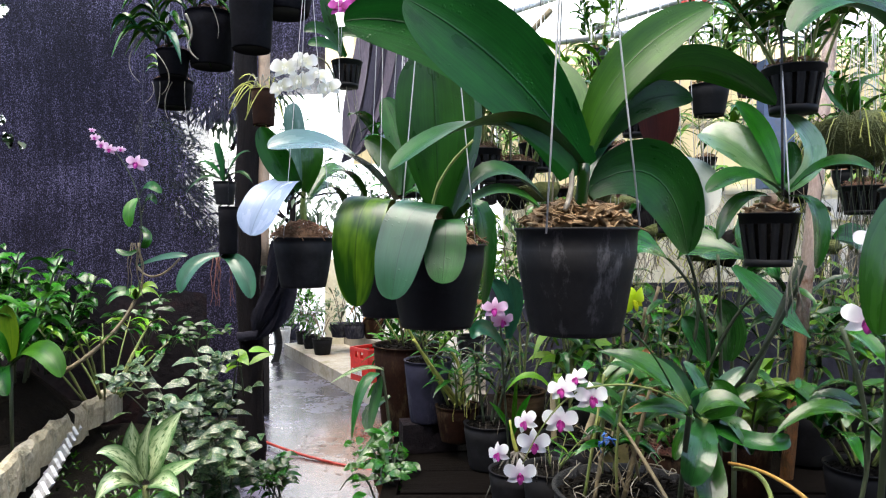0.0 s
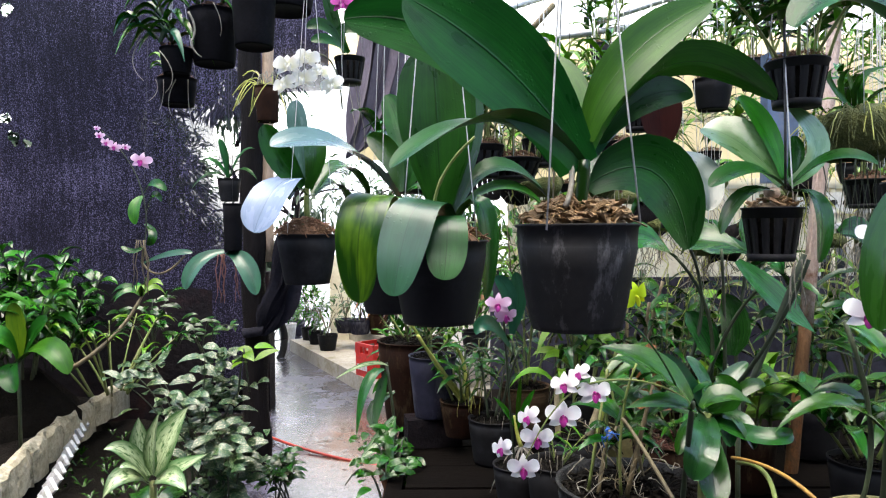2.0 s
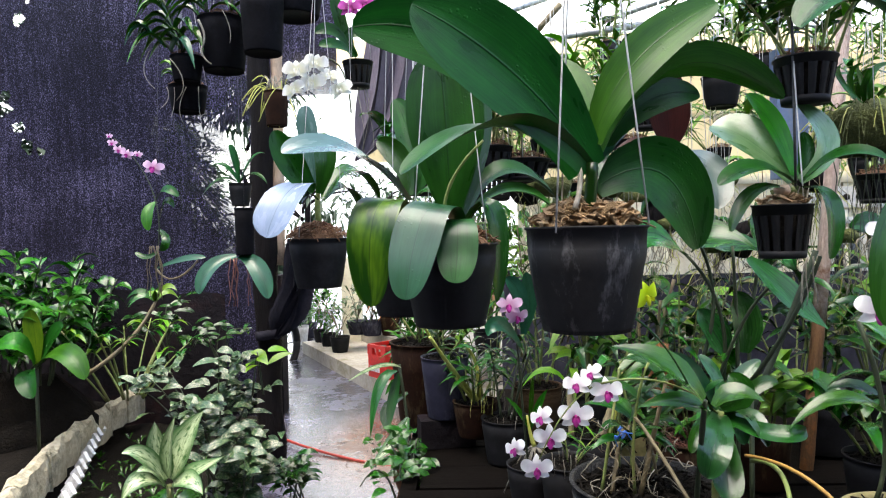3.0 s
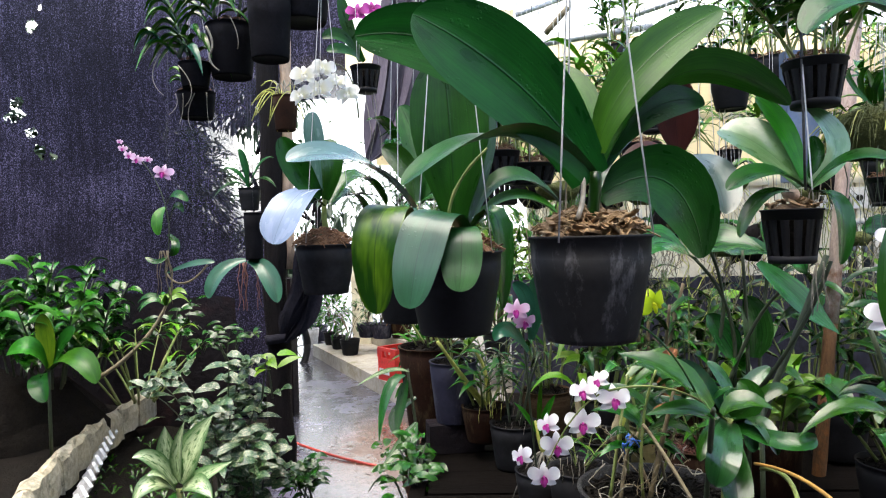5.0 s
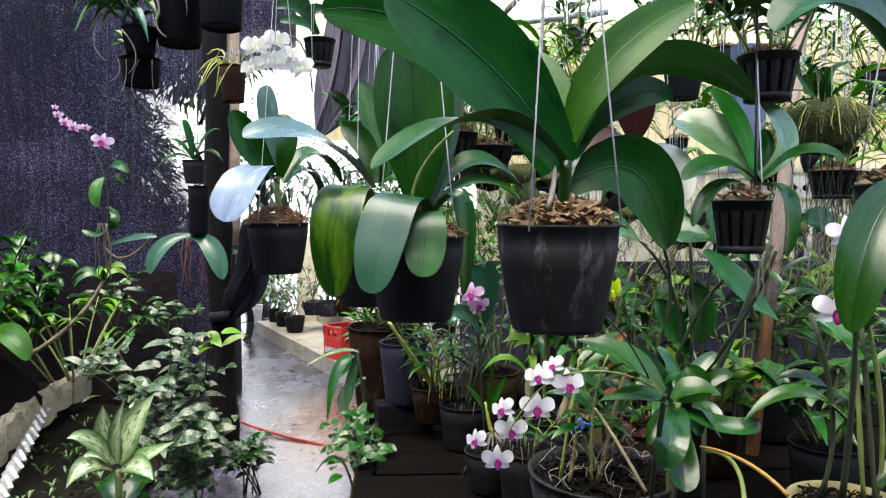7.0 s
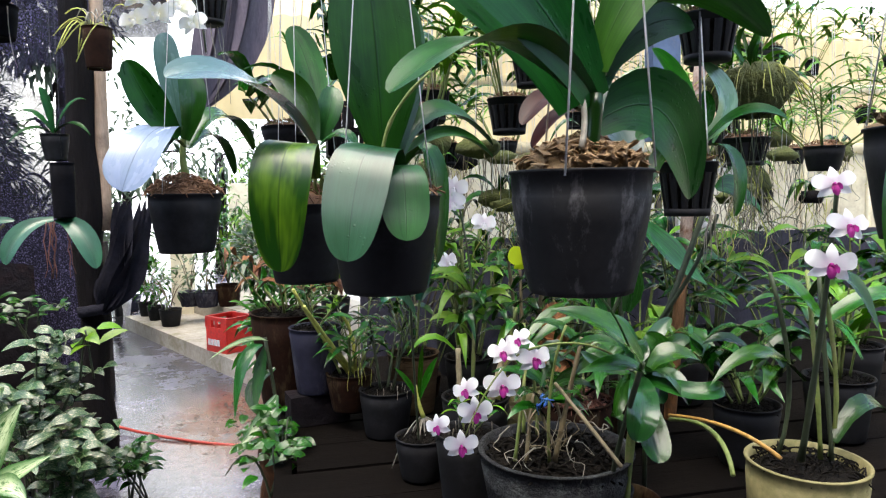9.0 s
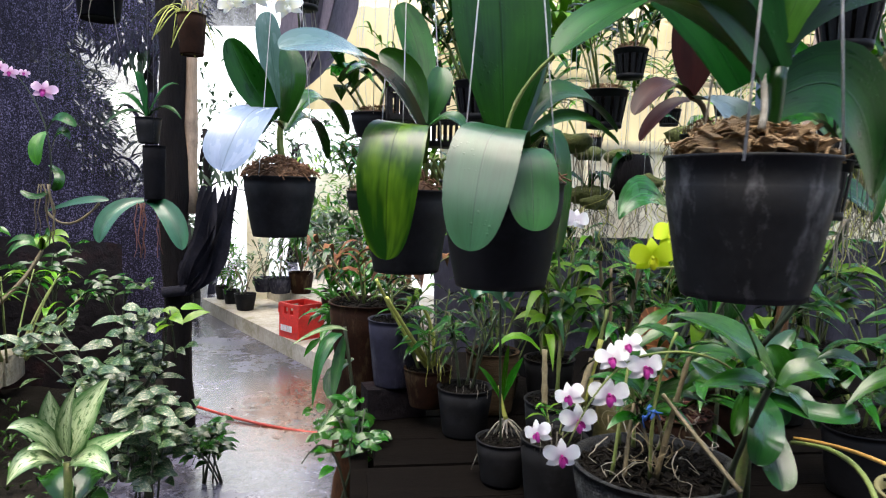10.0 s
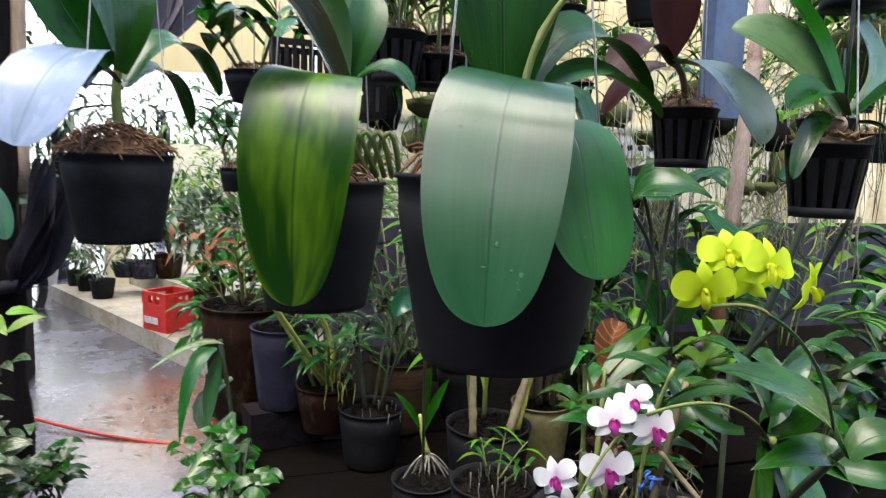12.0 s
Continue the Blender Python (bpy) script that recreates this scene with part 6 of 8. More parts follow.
# more pots and sprays hung in front of the bright back wall
for i in range(20):
    random.seed(500 + i)
    x, y, z = 0.15 + 0.16 * i + rnd(-0.12, 0.12), rnd(2.5, 4.2), rnd(1.45, 2.35)
    x *= y / 3.0
    top_z = 2.42 if y < 2.6 else 3.1
    hung_cane((x, y, z), rnd(0.045, 0.07), rnd(0.07, 0.1), ("lime-leaved cane orchid hung before the bright wall", "thin-leaved cane orchid hung before the bright wall")[i % 2], 7, rnd(0.25, 0.45), rnd(0.12, 0.24), rnd(0.012, 0.035), 520 + i, i % 3 == 0, hook=min(rnd(0.6, 0.9), top_z - z), mats=[LEAF_LIME, LEAF_LIME, LEAF_STRAP], spread=rnd(0.18, 0.32), per=7, drop=(0, 5, 9)[i % 3], cane=0.003)
for i in range(9):
    random.seed(560 + i)
    x, y = 0.3 + 0.24 * i + rnd(-0.08, 0.08), rnd(2.3, 3.4)
    o = thing("root_tangle", (x, y, 1.6), "tangle of brown and yellow orchid roots hanging on wire", "roots", "root tangles")
    roots(o, (x, y, rnd(1.45, 1.6)), 10, rnd(0.25, 0.5), 0.08, random.choice([CANE_DRY, CANE_DARK, CANE]), 0.0018)
    hang(o, (x, y, 1.56), 0.02, (x, y, 2.2), 2, 0.3, 0.0012)
    Geo().blob((x, y, 1.56), (0.08, 0.06, 0.035), 0.5, seed=i * 2.1).done("moss", MOSS, o)
for i in range(16):
    random.seed(620 + i)
    x, y, z = 0.32 + 0.135 * i + rnd(-0.06, 0.06), rnd(2.35, 3.3), rnd(1.35, 1.75)
    x *= y / 2.7
    o = thing("root_tangle", (x, y, z), ("mossy bark slab trailing dark roots on a wire", "clump of pale wiry roots and moss hung on wire")[i % 2], "roots", "root tangles")
    for k in range(26):
        p = Vector((x + rnd(-0.07, 0.07), y + rnd(-0.04, 0.04), z + rnd(-0.03, 0.03)))
        q, drift = [p], rnd(-0.5, 0.5)
        for _ in range(5):
            q.append(q[-1] + Vector((drift + rnd(-0.6, 0.6), rnd(-0.4, 0.4), rnd(-1.3, -0.1))) * 0.055)
        Geo().tube([spline(q, m_ / 9) for m_ in range(10)], rnd(0.0009, 0.002), 4, 0.6, caps=False).done("root", (CANE_DARK, ROOT, CANE_YELLOW, CANE_DRY)[(i + k) % 4], o)
    Geo().blob((x, y, z), (0.075, 0.045, rnd(0.03, 0.08)), 0.5, seed=i * 1.7).done("moss", MOSS if i % 2 else TRUNK, o)
    for k in range(6):
        a = rnd(0, 6.28)
        b, d = Vector((x, y, z + 0.02)), Vector((math.cos(a), 0.4 * math.sin(a), 0)) * rnd(0.08, 0.18)
        lf(o, b, b + d * 0.5 + Vector((0, 0, 0.06)), b + d + Vector((0, 0, rnd(-0.08, 0.06))), rnd(0.02, 0.035), (0, -0.6, 0.9), random.choice([LEAF_STRAP, LEAF_DARK, LEAF_LIME]), shape="strap", nu=8, nv=1)
    hang(o, (x, y, z), 0.03, (x, y, 2.25), 2, 0.3, 0.001)
o = thing("white_orchid", (0.362, 2.131, 1.371), "white orchid blooms on a tall green spike", "orchid")
for p, s in (((0.36, 2.135, 1.41), 52), ((0.355, 2.132, 1.363), 50), ((0.445, 2.108, 1.302), 46), ((0.38, 2.315, 1.167), 46)):
    flower(o, p, (rnd(-0.4, 0.4), -1, rnd(-0.2, 0.2)), 0.0017 * s, PETAL_WHITE, PETAL_WHITE, rnd(-0.3, 0.3), wide=0.5)
Geo().tube(arc((0.4, 2.08, 0.874), (0.403, 2.103, 1.143), (0.366, 2.155, 1.414), 10), 0.005, 6, 0.5).done("flower_spike", CANE_DARK, o)
Geo().tube([(Vector((0.4, 2.08, 0.874)).x, Vector((0.4, 2.08, 0.874)).y, 0.62), Vector((0.4, 2.08, 0.874))], 0.004, 6).done("cane", CANE_DARK, o)
plain_pot(o, (Vector((0.4, 2.08, 0.874)).x, Vector((0.4, 2.08, 0.874)).y, 0.72), 0.055, 0.095, 0.045, BLACK_PLASTIC, 0.016, seg=28)
fibre_mix(o, (Vector((0.4, 2.08, 0.874)).x, Vector((0.4, 2.08, 0.874)).y, 0.71), 0.05, 40, 0.012, SOIL)
for k in range(7):
    b = Vector((0.402, 2.091, 1.008)) + Vector((0, 0, rnd(-0.1, 0.14)))
    d = Vector((rnd(-1, 1), rnd(-0.8, 0.2), 0)).normalized() * 0.14
    lf(o, b, b + d * 0.5 + Vector((0, 0, 0.07)), b + d + Vector((0, 0, 0.06)), 0.035, (0, -0.7, 0.8), LEAF_LIME, shape="strap", nu=8)

# ---- bench and pots on it ----
random.seed(70)
bench = thing("plant_bench", (0.9, 1.9, 0.0), "wet timber bench crowded with orchid pots, its shade put into near-black colour", "bench")
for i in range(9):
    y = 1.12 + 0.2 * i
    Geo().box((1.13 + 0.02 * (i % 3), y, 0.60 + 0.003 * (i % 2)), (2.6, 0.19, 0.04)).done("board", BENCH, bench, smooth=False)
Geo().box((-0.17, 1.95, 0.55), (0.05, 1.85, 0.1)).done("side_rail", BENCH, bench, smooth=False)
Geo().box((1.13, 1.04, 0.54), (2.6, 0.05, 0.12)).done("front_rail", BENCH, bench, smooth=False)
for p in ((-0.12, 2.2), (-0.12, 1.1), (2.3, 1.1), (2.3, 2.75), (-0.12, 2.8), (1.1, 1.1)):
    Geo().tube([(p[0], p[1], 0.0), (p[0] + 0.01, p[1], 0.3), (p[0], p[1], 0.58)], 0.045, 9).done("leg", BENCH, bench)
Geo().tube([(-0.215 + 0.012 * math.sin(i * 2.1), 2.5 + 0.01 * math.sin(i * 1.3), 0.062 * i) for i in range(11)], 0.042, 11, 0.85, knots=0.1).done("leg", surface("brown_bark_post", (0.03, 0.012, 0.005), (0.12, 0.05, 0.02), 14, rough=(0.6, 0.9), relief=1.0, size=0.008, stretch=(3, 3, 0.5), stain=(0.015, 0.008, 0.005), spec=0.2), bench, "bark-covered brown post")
# solid block filling the space under the bench, same near-black
Geo().box((1.13, 2.6, 0.26), (2.5, 0.5, 0.52)).done("under_bench_fill", BENCH, bench, smooth=False)

BZ = 0.623


def bench_pot(at, r, h, r2, mat, label, n=0, hh=0.3, leaf=0.14, lw=0.026, seed=0, mats=None, category="potted plant", per=5, spread=None, cane=None, lean=(0, 0, 0), ribs=0, radius=0.004, droop=0.4):
    random.seed(seed)
    top = (at[0], at[1], at[2])
    if n:
        o = cane_plant("potted_orchid", top, label, n, hh, spread or r * 1.2, leaf, lw, per, mats, cane, lean, "pots on the bench", radius, droop=droop)
    else:
        o = thing("plant_pot", top, label, "pot", "pots on the bench")
    plain_pot(o, top, r, h, r2, mat, r * 0.22, seg=32, ribs=ribs)
    fibre_mix(o, (at[0], at[1], at[2] - 0.012), r * 0.9, 50, 0.012, SOIL)
    return o


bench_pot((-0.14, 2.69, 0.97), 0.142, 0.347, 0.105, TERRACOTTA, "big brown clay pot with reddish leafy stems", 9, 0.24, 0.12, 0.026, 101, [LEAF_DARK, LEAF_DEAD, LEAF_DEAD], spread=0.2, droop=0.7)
bench_pot((-0.055, 2.45, 0.952), 0.088, 0.225, 0.066, GREY_PLASTIC, "dusty blue-black plastic pot raised on a brick", 3, 0.12, 0.1, 0.018, 102)
brick = thing("brick", (-0.055, 2.45, BZ), "wet brick under a pot on the bench, shade put into its colour", "brick")
# brick takes the wall's near-black to carry the bench shade
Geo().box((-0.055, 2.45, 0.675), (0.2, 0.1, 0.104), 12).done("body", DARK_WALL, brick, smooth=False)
o = bench_pot((0.052, 2.36, 0.808), 0.079, 0.125, 0.06, TERRACOTTA, "small clay pot with yellow-green stalks", 6, 0.17, 0.13, 0.02, 103, [LEAF_STRAP, LEAF_LIME, LEAF_STRAP], spread=0.1)
for a, b, c in (((0.045, 2.34, 0.815), (-0.045, 2.29, 0.96), (-0.125, 2.2, 1.115)), ((0.06, 2.34, 0.815), (-0.02, 2.25, 0.94), (-0.095, 2.15, 1.07)), ((0.066, 2.35, 0.815), (0.06, 2.34, 0.93), (0.02, 2.3, 1.02))):
    Geo().tube(arc(a, b, c, 12), 0.0075, 7, 0.6, knots=0.18).done("stalk", CANE_YELLOW, o)
roots(o, (0.052, 2.3, 0.84), 8, 0.06, 0.06, CANE_YELLOW, 0.0014)
o = bench_pot((0.156, 2.25, 0.776), 0.086, 0.15, 0.068, BLACK_PLASTIC, "black plastic pot with a sparse dark orchid", 5, 0.24, 0.12, 0.014, 104, [LEAF_DARK, LEAF_STRAP], per=3, cane=CANE_DARK)
roots(o, (0.156, 2.2, 0.79), 10, 0.03, 0.07, ROOT, 0.0012)
bench_pot((0.285, 2.46, 0.838), 0.092, 0.21, 0.072, surface("woven_brown_pot", (0.045, 0.025, 0.013), (0.1, 0.065, 0.036), 9, rough=(0.75, 0.95), relief=0.8, stretch=(1, 1, 9), spec=0.1), "brown rush-woven pot with leafy canes", 5, 0.34, 0.14, 0.026, 105, [LEAF_DARK, LEAF_STRAP], per=4)
bench_pot((Vector((0.581, 2.129, 0.798)).x, Vector((0.581, 2.129, 0.798)).y, 0.80), 0.078, 0.175, 0.062, CREAM_PLASTIC, "cream ribbed plastic pot with tall canes", 6, 0.42, 0.15, 0.028, 106, ribs=24, cane=CANE_DRY, radius=0.007)
bench_pot((0.5, 2.5, 0.8), 0.09, 0.17, 0.07, BLACK_PLASTIC, "black pot with leafy green canes", 8, 0.5, 0.16, 0.028, 107, [LEAF_STRAP, LEAF_LIME, LEAF_DARK], per=4)
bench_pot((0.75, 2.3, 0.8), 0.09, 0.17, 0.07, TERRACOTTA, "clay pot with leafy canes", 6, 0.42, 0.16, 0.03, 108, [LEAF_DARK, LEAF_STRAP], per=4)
bench_pot((1.0, 2.7, 0.82), 0.1, 0.19, 0.08, BLACK_PLASTIC, "black pot with lime-leaved plant", 7, 0.3, 0.22, 0.06, 109, [LEAF_LIME, LEAF_STRAP], per=4)
bench_pot((1.25, 2.3, 0.82), 0.1, 0.19, 0.08, BLACK_PLASTIC, "black pot with leafy canes", 8, 0.4, 0.18, 0.035, 110, [LEAF_STRAP, LEAF_DARK])
bench_pot((1.6, 2.6, 0.82), 0.1, 0.19, 0.08, BLACK_PLASTIC, "black pot with lime-leaved plant", 8, 0.4, 0.2, 0.045, 111, [LEAF_LIME, LEAF_STRAP])
bench_pot((1.1, 1.75, 0.8), 0.09, 0.17, 0.07, BLACK_PLASTIC, "black pot with broad dark leaves", 7, 0.2, 0.2, 0.05, 112, [LEAF_DARK, LEAF_STRAP], per=4)
bench_pot((0.9, 2.0, 0.8), 0.085, 0.17, 0.07, TERRACOTTA, "clay pot with lime-green leaves", 6, 0.22, 0.17, 0.05, 113, [LEAF_LIME, LEAF_STRAP], per=4)
bench_pot((0.56, 2.9, 0.9), 0.1, 0.27, 0.08, BLACK_PLASTIC, "tall black pot with leafy canes", 8, 0.5, 0.18, 0.035, 114, [LEAF_LIME, LEAF_STRAP])
bench_pot((1.5, 1.85, 0.82), 0.1, 0.19, 0.08, BLACK_PLASTIC, "black pot with strap leaves", 7, 0.3, 0.24, 0.03, 115, [LEAF_STRAP, LEAF_LIME])
bench_pot((0.62, 1.75, 0.74), 0.08, 0.11, 0.065, TERRACOTTA, "shallow clay pot with leafy canes", 6, 0.24, 0.16, 0.032, 116, [LEAF_STRAP, LEAF_DARK])
bench_pot((1.9, 2.2, 0.82), 0.1, 0.19, 0.08, BLACK_PLASTIC, "black pot with leafy canes", 8, 0.5, 0.2, 0.04, 117, [LEAF_STRAP, LEAF_LIME])

for sd, c, hh, n in ((130, (0.12, 2.75, 0.76), 0.3, 7), (133, (0.36, 2.62, 0.735), 0.34, 7), (134, (0.773, 2.235, 0.866), 0.34, 7)):
    o = bench_pot((c[0], c[1], 0.71), 0.06, 0.085, 0.048, TERRACOTTA if sd % 2 else BLACK_PLASTIC, "small dark pot of wiry seedlings with tangled pale roots", n, hh, 0.12, 0.014, sd, [LEAF_DARK, LEAF_STRAP, LEAF_DARK], per=4, spread=0.12, cane=CANE, radius=0.003)
    roots(o, (c[0], c[1], 0.76), 9, 0.1, 0.06, ROOT, 0.0012)

# bare-rooted offset, a dark tub with stubby canes, and a small pot at the front of the bench
random.seed(75)
o = thing("orchid_offset", (0.214, 1.93, BZ), "small orchid offset with splayed pale bare roots on the bench", "orchid")
hub = Vector((0.214, 1.93, 0.78))
for k in range(15):
    a = rnd(0, 6.28)
    e = Vector((hub.x + math.cos(a) * rnd(0.03, 0.1), hub.y + math.sin(a) * rnd(0.02, 0.08), BZ + rnd(0.002, 0.03)))
    Geo().tube(arc(hub + Vector((rnd(-0.01, 0.01), 0, 0)), hub.lerp(e, 0.5) + Vector((0, 0, 0.03)), e, 7), 0.0024, 5, 0.6).done("root", ROOT, o)
Geo().tube(arc(hub, hub + Vector((-0.012, 0, 0.04)), hub + Vector((-0.02, 0, 0.09)), 6), 0.007, 7, 0.5).done("cane", CANE_YELLOW, o)
for dx, dz, w in ((-0.07, 0.1, 0.016), (0.05, 0.12, 0.02), (0.01, 0.16, 0.014)):
    b = hub + Vector((-0.012, 0, 0.05))
    lf(o, b, b + Vector((dx * 0.5, -0.01, dz * 0.6)), b + Vector((dx, -0.02, dz)), w, (0, -0.8, 0.6), LEAF_STRAP, shape="strap", nu=8)
o = thing("potted_orchid", (0.39, 2.0, BZ), "old orchid of stubby bamboo-like canes in a dark tub", "potted plant", "pots on the bench")
plain_pot(o, (0.39, 2.02, 0.80), 0.1, 0.175, 0.085, BLACK_PLASTIC, 0.02, seg=32)
fibre_mix(o, (0.39, 2.02, 0.79), 0.09, 60, 0.012, SOIL)
for a, b, r, mt in (((0.325, 1.95, 0.8), (0.32, 1.95, 0.96), 0.0085, CANE_STUB), ((0.418, 1.96, 0.8), (0.462, 1.97, 0.93), 0.0105, CANE_STUB), ((0.44, 1.97, 0.8), (0.488, 1.98, 0.98), 0.0085, CANE_YELLOW), ((0.455, 1.99, 0.8), (0.51, 2.0, 1.06), 0.006, CANE), ((0.39, 2.05, 0.8), (0.4, 2.06, 1.1), 0.006, CANE), ((0.36, 2.06, 0.8), (0.34, 2.07, 1.05), 0.005, CANE)):
    a, b = Vector(a), Vector(b)
    Geo().tube([a.lerp(b, i / 9) for i in range(10)], r, 8, 0.8, knots=0.22).done("cane", mt, o)
for k in range(12):
    b = Vector((rnd(0.33, 0.5), 2.03, rnd(0.92, 1.08)))
    d = Vector((rnd(-1, 1), rnd(-0.7, 0.3), 0)).normalized() * rnd(0.08, 0.15)
    lf(o, b, b + d * 0.5 + Vector((0, 0, 0.04)), b + d + Vector((0, 0, rnd(-0.05, 0.04))), 0.026, (0, -0.6, 0.9), random.choice([LEAF_STRAP, LEAF_DARK, LEAF_LIME]), shape="strap", nu=8)
o = bench_pot((0.29, 1.74, 0.80), 0.082, 0.175, 0.066, BLACK_PLASTIC, "black pot of dying seedlings and loose roots", 5, 0.08, 0.07, 0.008, 136, [LEAF_LIME, LEAF_STRAP], per=3, spread=0.06, radius=0.002)
roots(o, (0.29, 1.71, 0.83), 10, 0.05, 0.06, ROOT, 0.0012)

# big black bowl with the white and purple orchid
random.seed(80)
o = thing("white_purple_orchid", (0.36, 1.48, 0.87), "orchid with white and purple blooms in a wide black bowl", "orchid")
plain_pot(o, (0.4, 1.44, 0.858), 0.16, 0.233, 0.12, surface("rough_black_bowl", (0.005, 0.005, 0.0055), (0.016, 0.016, 0.017), 20, rough=(0.35, 0.8), relief=1.0, size=0.008, stain=(0.09, 0.095, 0.09), spec=0.3), 0.03, label="wide rough black bowl with worn grey rim")
fibre_mix(o, (0.4, 1.44, 0.835), 0.145, 120, 0.02, SOIL)
bark_mix(o, (0.4, 1.44, 0.84), 0.135, 40, SOIL, 0.014, 0.015)
for i in range(9):
    a = rnd(0, 6.28)
    b = Vector((0.36 + 0.08 * math.cos(a), 1.46 + 0.08 * math.sin(a), 0.85))
    e = b + Vector((rnd(-0.07, 0.09), rnd(-0.04, 0.08), rnd(0.12, 0.3)))
    Geo().tube(arc(b, b.lerp(e, 0.5) + Vector((rnd(-0.02, 0.02), 0, 0.02)), e, 12), rnd(0.003, 0.0055), 7, 0.7, knots=0.25).done("cane", CANE_DRY if i % 2 else CANE, o)
    for k in range(3):
        p = b.lerp(e, rnd(0.6, 1.0))
        d = Vector((rnd(-1, 1), rnd(-0.7, 0.5), 0)).normalized() * 0.12
        lf(o, p, p + d * 0.5 + Vector((0, 0, 0.04)), p + d + Vector((0, 0, rnd(-0.02, 0.06))), 0.026, (0, -0.5, 1), random.choice([LEAF_STRAP, LEAF_DARK]), shape="strap", nu=8, nv=1)
for k in range(34):
    a = rnd(0, 6.28)
    p = Vector((0.36 + 0.07 * math.cos(a), 1.4 + 0.07 * math.sin(a), rnd(0.86, 1.0)))
    q = [p]
    for i in range(5):
        q.append(q[-1] + Vector((rnd(-1, 1), rnd(-1, 1), rnd(-1.2, 0.5))) * 0.022)
    Geo().tube([spline(q, i / 10) for i in range(11)], rnd(0.0008, 0.0016), 5, 0.6).done("root", ROOT if k % 2 else CANE_DRY, o)
Geo().tube(arc((0.506, 1.294, 1.04), (0.389, 1.255, 1.115), (0.258, 1.235, 1.118), 12), 0.0022, 6).done("flower_spike", CANE, o)
Geo().tube(arc((0.258, 1.235, 1.118), (0.198, 1.224, 1.073), (0.145, 1.213, 0.986), 12), 0.002, 6, 0.6).done("flower_spike", CANE, o)
for x, y, s, fx, fz, sp in ((1047, 706, 64, 0.1, -0.1, 0.0), (1022, 672, 46, -0.9, 0.2, 0.5), (996, 692, 56, -0.5, 0.1, 0.2), (992, 748, 66, -0.1, -0.1, 0.0), (932, 750, 52, -1.0, 0.1, 0.5), (945, 788, 62, 0.0, -0.15, 0.0), (884, 806, 48, -0.9, 0.0, 0.4), (921, 842, 60, -0.05, -0.2, 0.0)):
    flower(o, Vector(((x - 784) / 1184.5 * 1.235, 1.235, 1.4 - (y - 441) / 1184.5 * 1.235 - 0.0216)), (fx, -1, fz + 0.25), s / 1184.5 * 1.235 * 0.98, PETAL_WHITE, PETAL_MAGENTA, sp, wide=0.4, sepal=0.28)

o = bench_pot((0.565, 1.7, 0.872), 0.09, 0.249, 0.07, TERRACOTTA, "brown clay pot of reddish moss behind the bowl", 0, seed=141)
fibre_mix(o, (0.565, 1.7, 0.866), 0.084, 70, 0.012, surface("reddish_moss", (0.05, 0.012, 0.008), (0.14, 0.05, 0.03), 30, rough=(0.8, 1.0)))

# lemon yellow orchid
o = thing("yellow_orchid", (0.42, 1.2, 0.9), "orchid with a spray of lemon yellow blooms", "orchid")
Geo().tube(arc((0.375, 1.086, 1.151), (0.324, 1.07, 1.228), (0.269, 1.072, 1.273), 12), 0.0018, 6).done("flower_spike", LEAF_STRAP, o)
Geo().tube(arc((0.269, 1.072, 1.273), (0.25, 1.079, 1.281), (0.216, 1.09, 1.278), 8), 0.0018, 6).done("flower_spike", CANE, o)
for p, f, s, sp in (((0.213, 1.092, 1.293), (-0.3, -1, -0.1), 118, 0.1), ((0.267, 1.078, 1.315), (0.1, -1, 0.2), 125, -0.2), ((0.302, 1.065, 1.298), (0.6, -0.8, -0.2), 112, 0.3), ((0.249, 1.106, 1.324), (-0.5, -0.8, 0.3), 110, 0.2), ((0.284, 1.112, 1.293), (0.0, 0.7, 0.2), 100, 0.0)):
    flower(o, p, f, 0.0005 * s, PETAL_YELLOW, PETAL_LIME, sp, wide=0.48, sepal=0.3)
for b, mm, t, w in (((0.406, 1.094, 1.122), (0.346, 1.1, 1.184), (0.261, 1.13, 1.211), 90), ((0.424, 1.108, 1.108), (0.457, 1.1, 1.133), (0.502, 1.085, 1.122), 70), ((0.418, 1.109, 1.102), (0.368, 1.106, 1.12), (0.298, 1.106, 1.11), 60)):
    lf(o, b, mm, t, 0.0006 * w, (0, -0.6, 1), LEAF_STRAP, shape="strap", nu=14, nv=2)
Geo().tube(arc((0.47, 1.36, 0.66), (0.46, 1.3, 0.85), (0.409, 1.103, 1.118), 10), 0.0045, 7, knots=0.2).done("cane", CANE_DARK, o)
plain_pot(o, (0.48, 1.4, 0.78), 0.07, 0.155, 0.055, BLACK_PLASTIC, 0.015, seg=28)

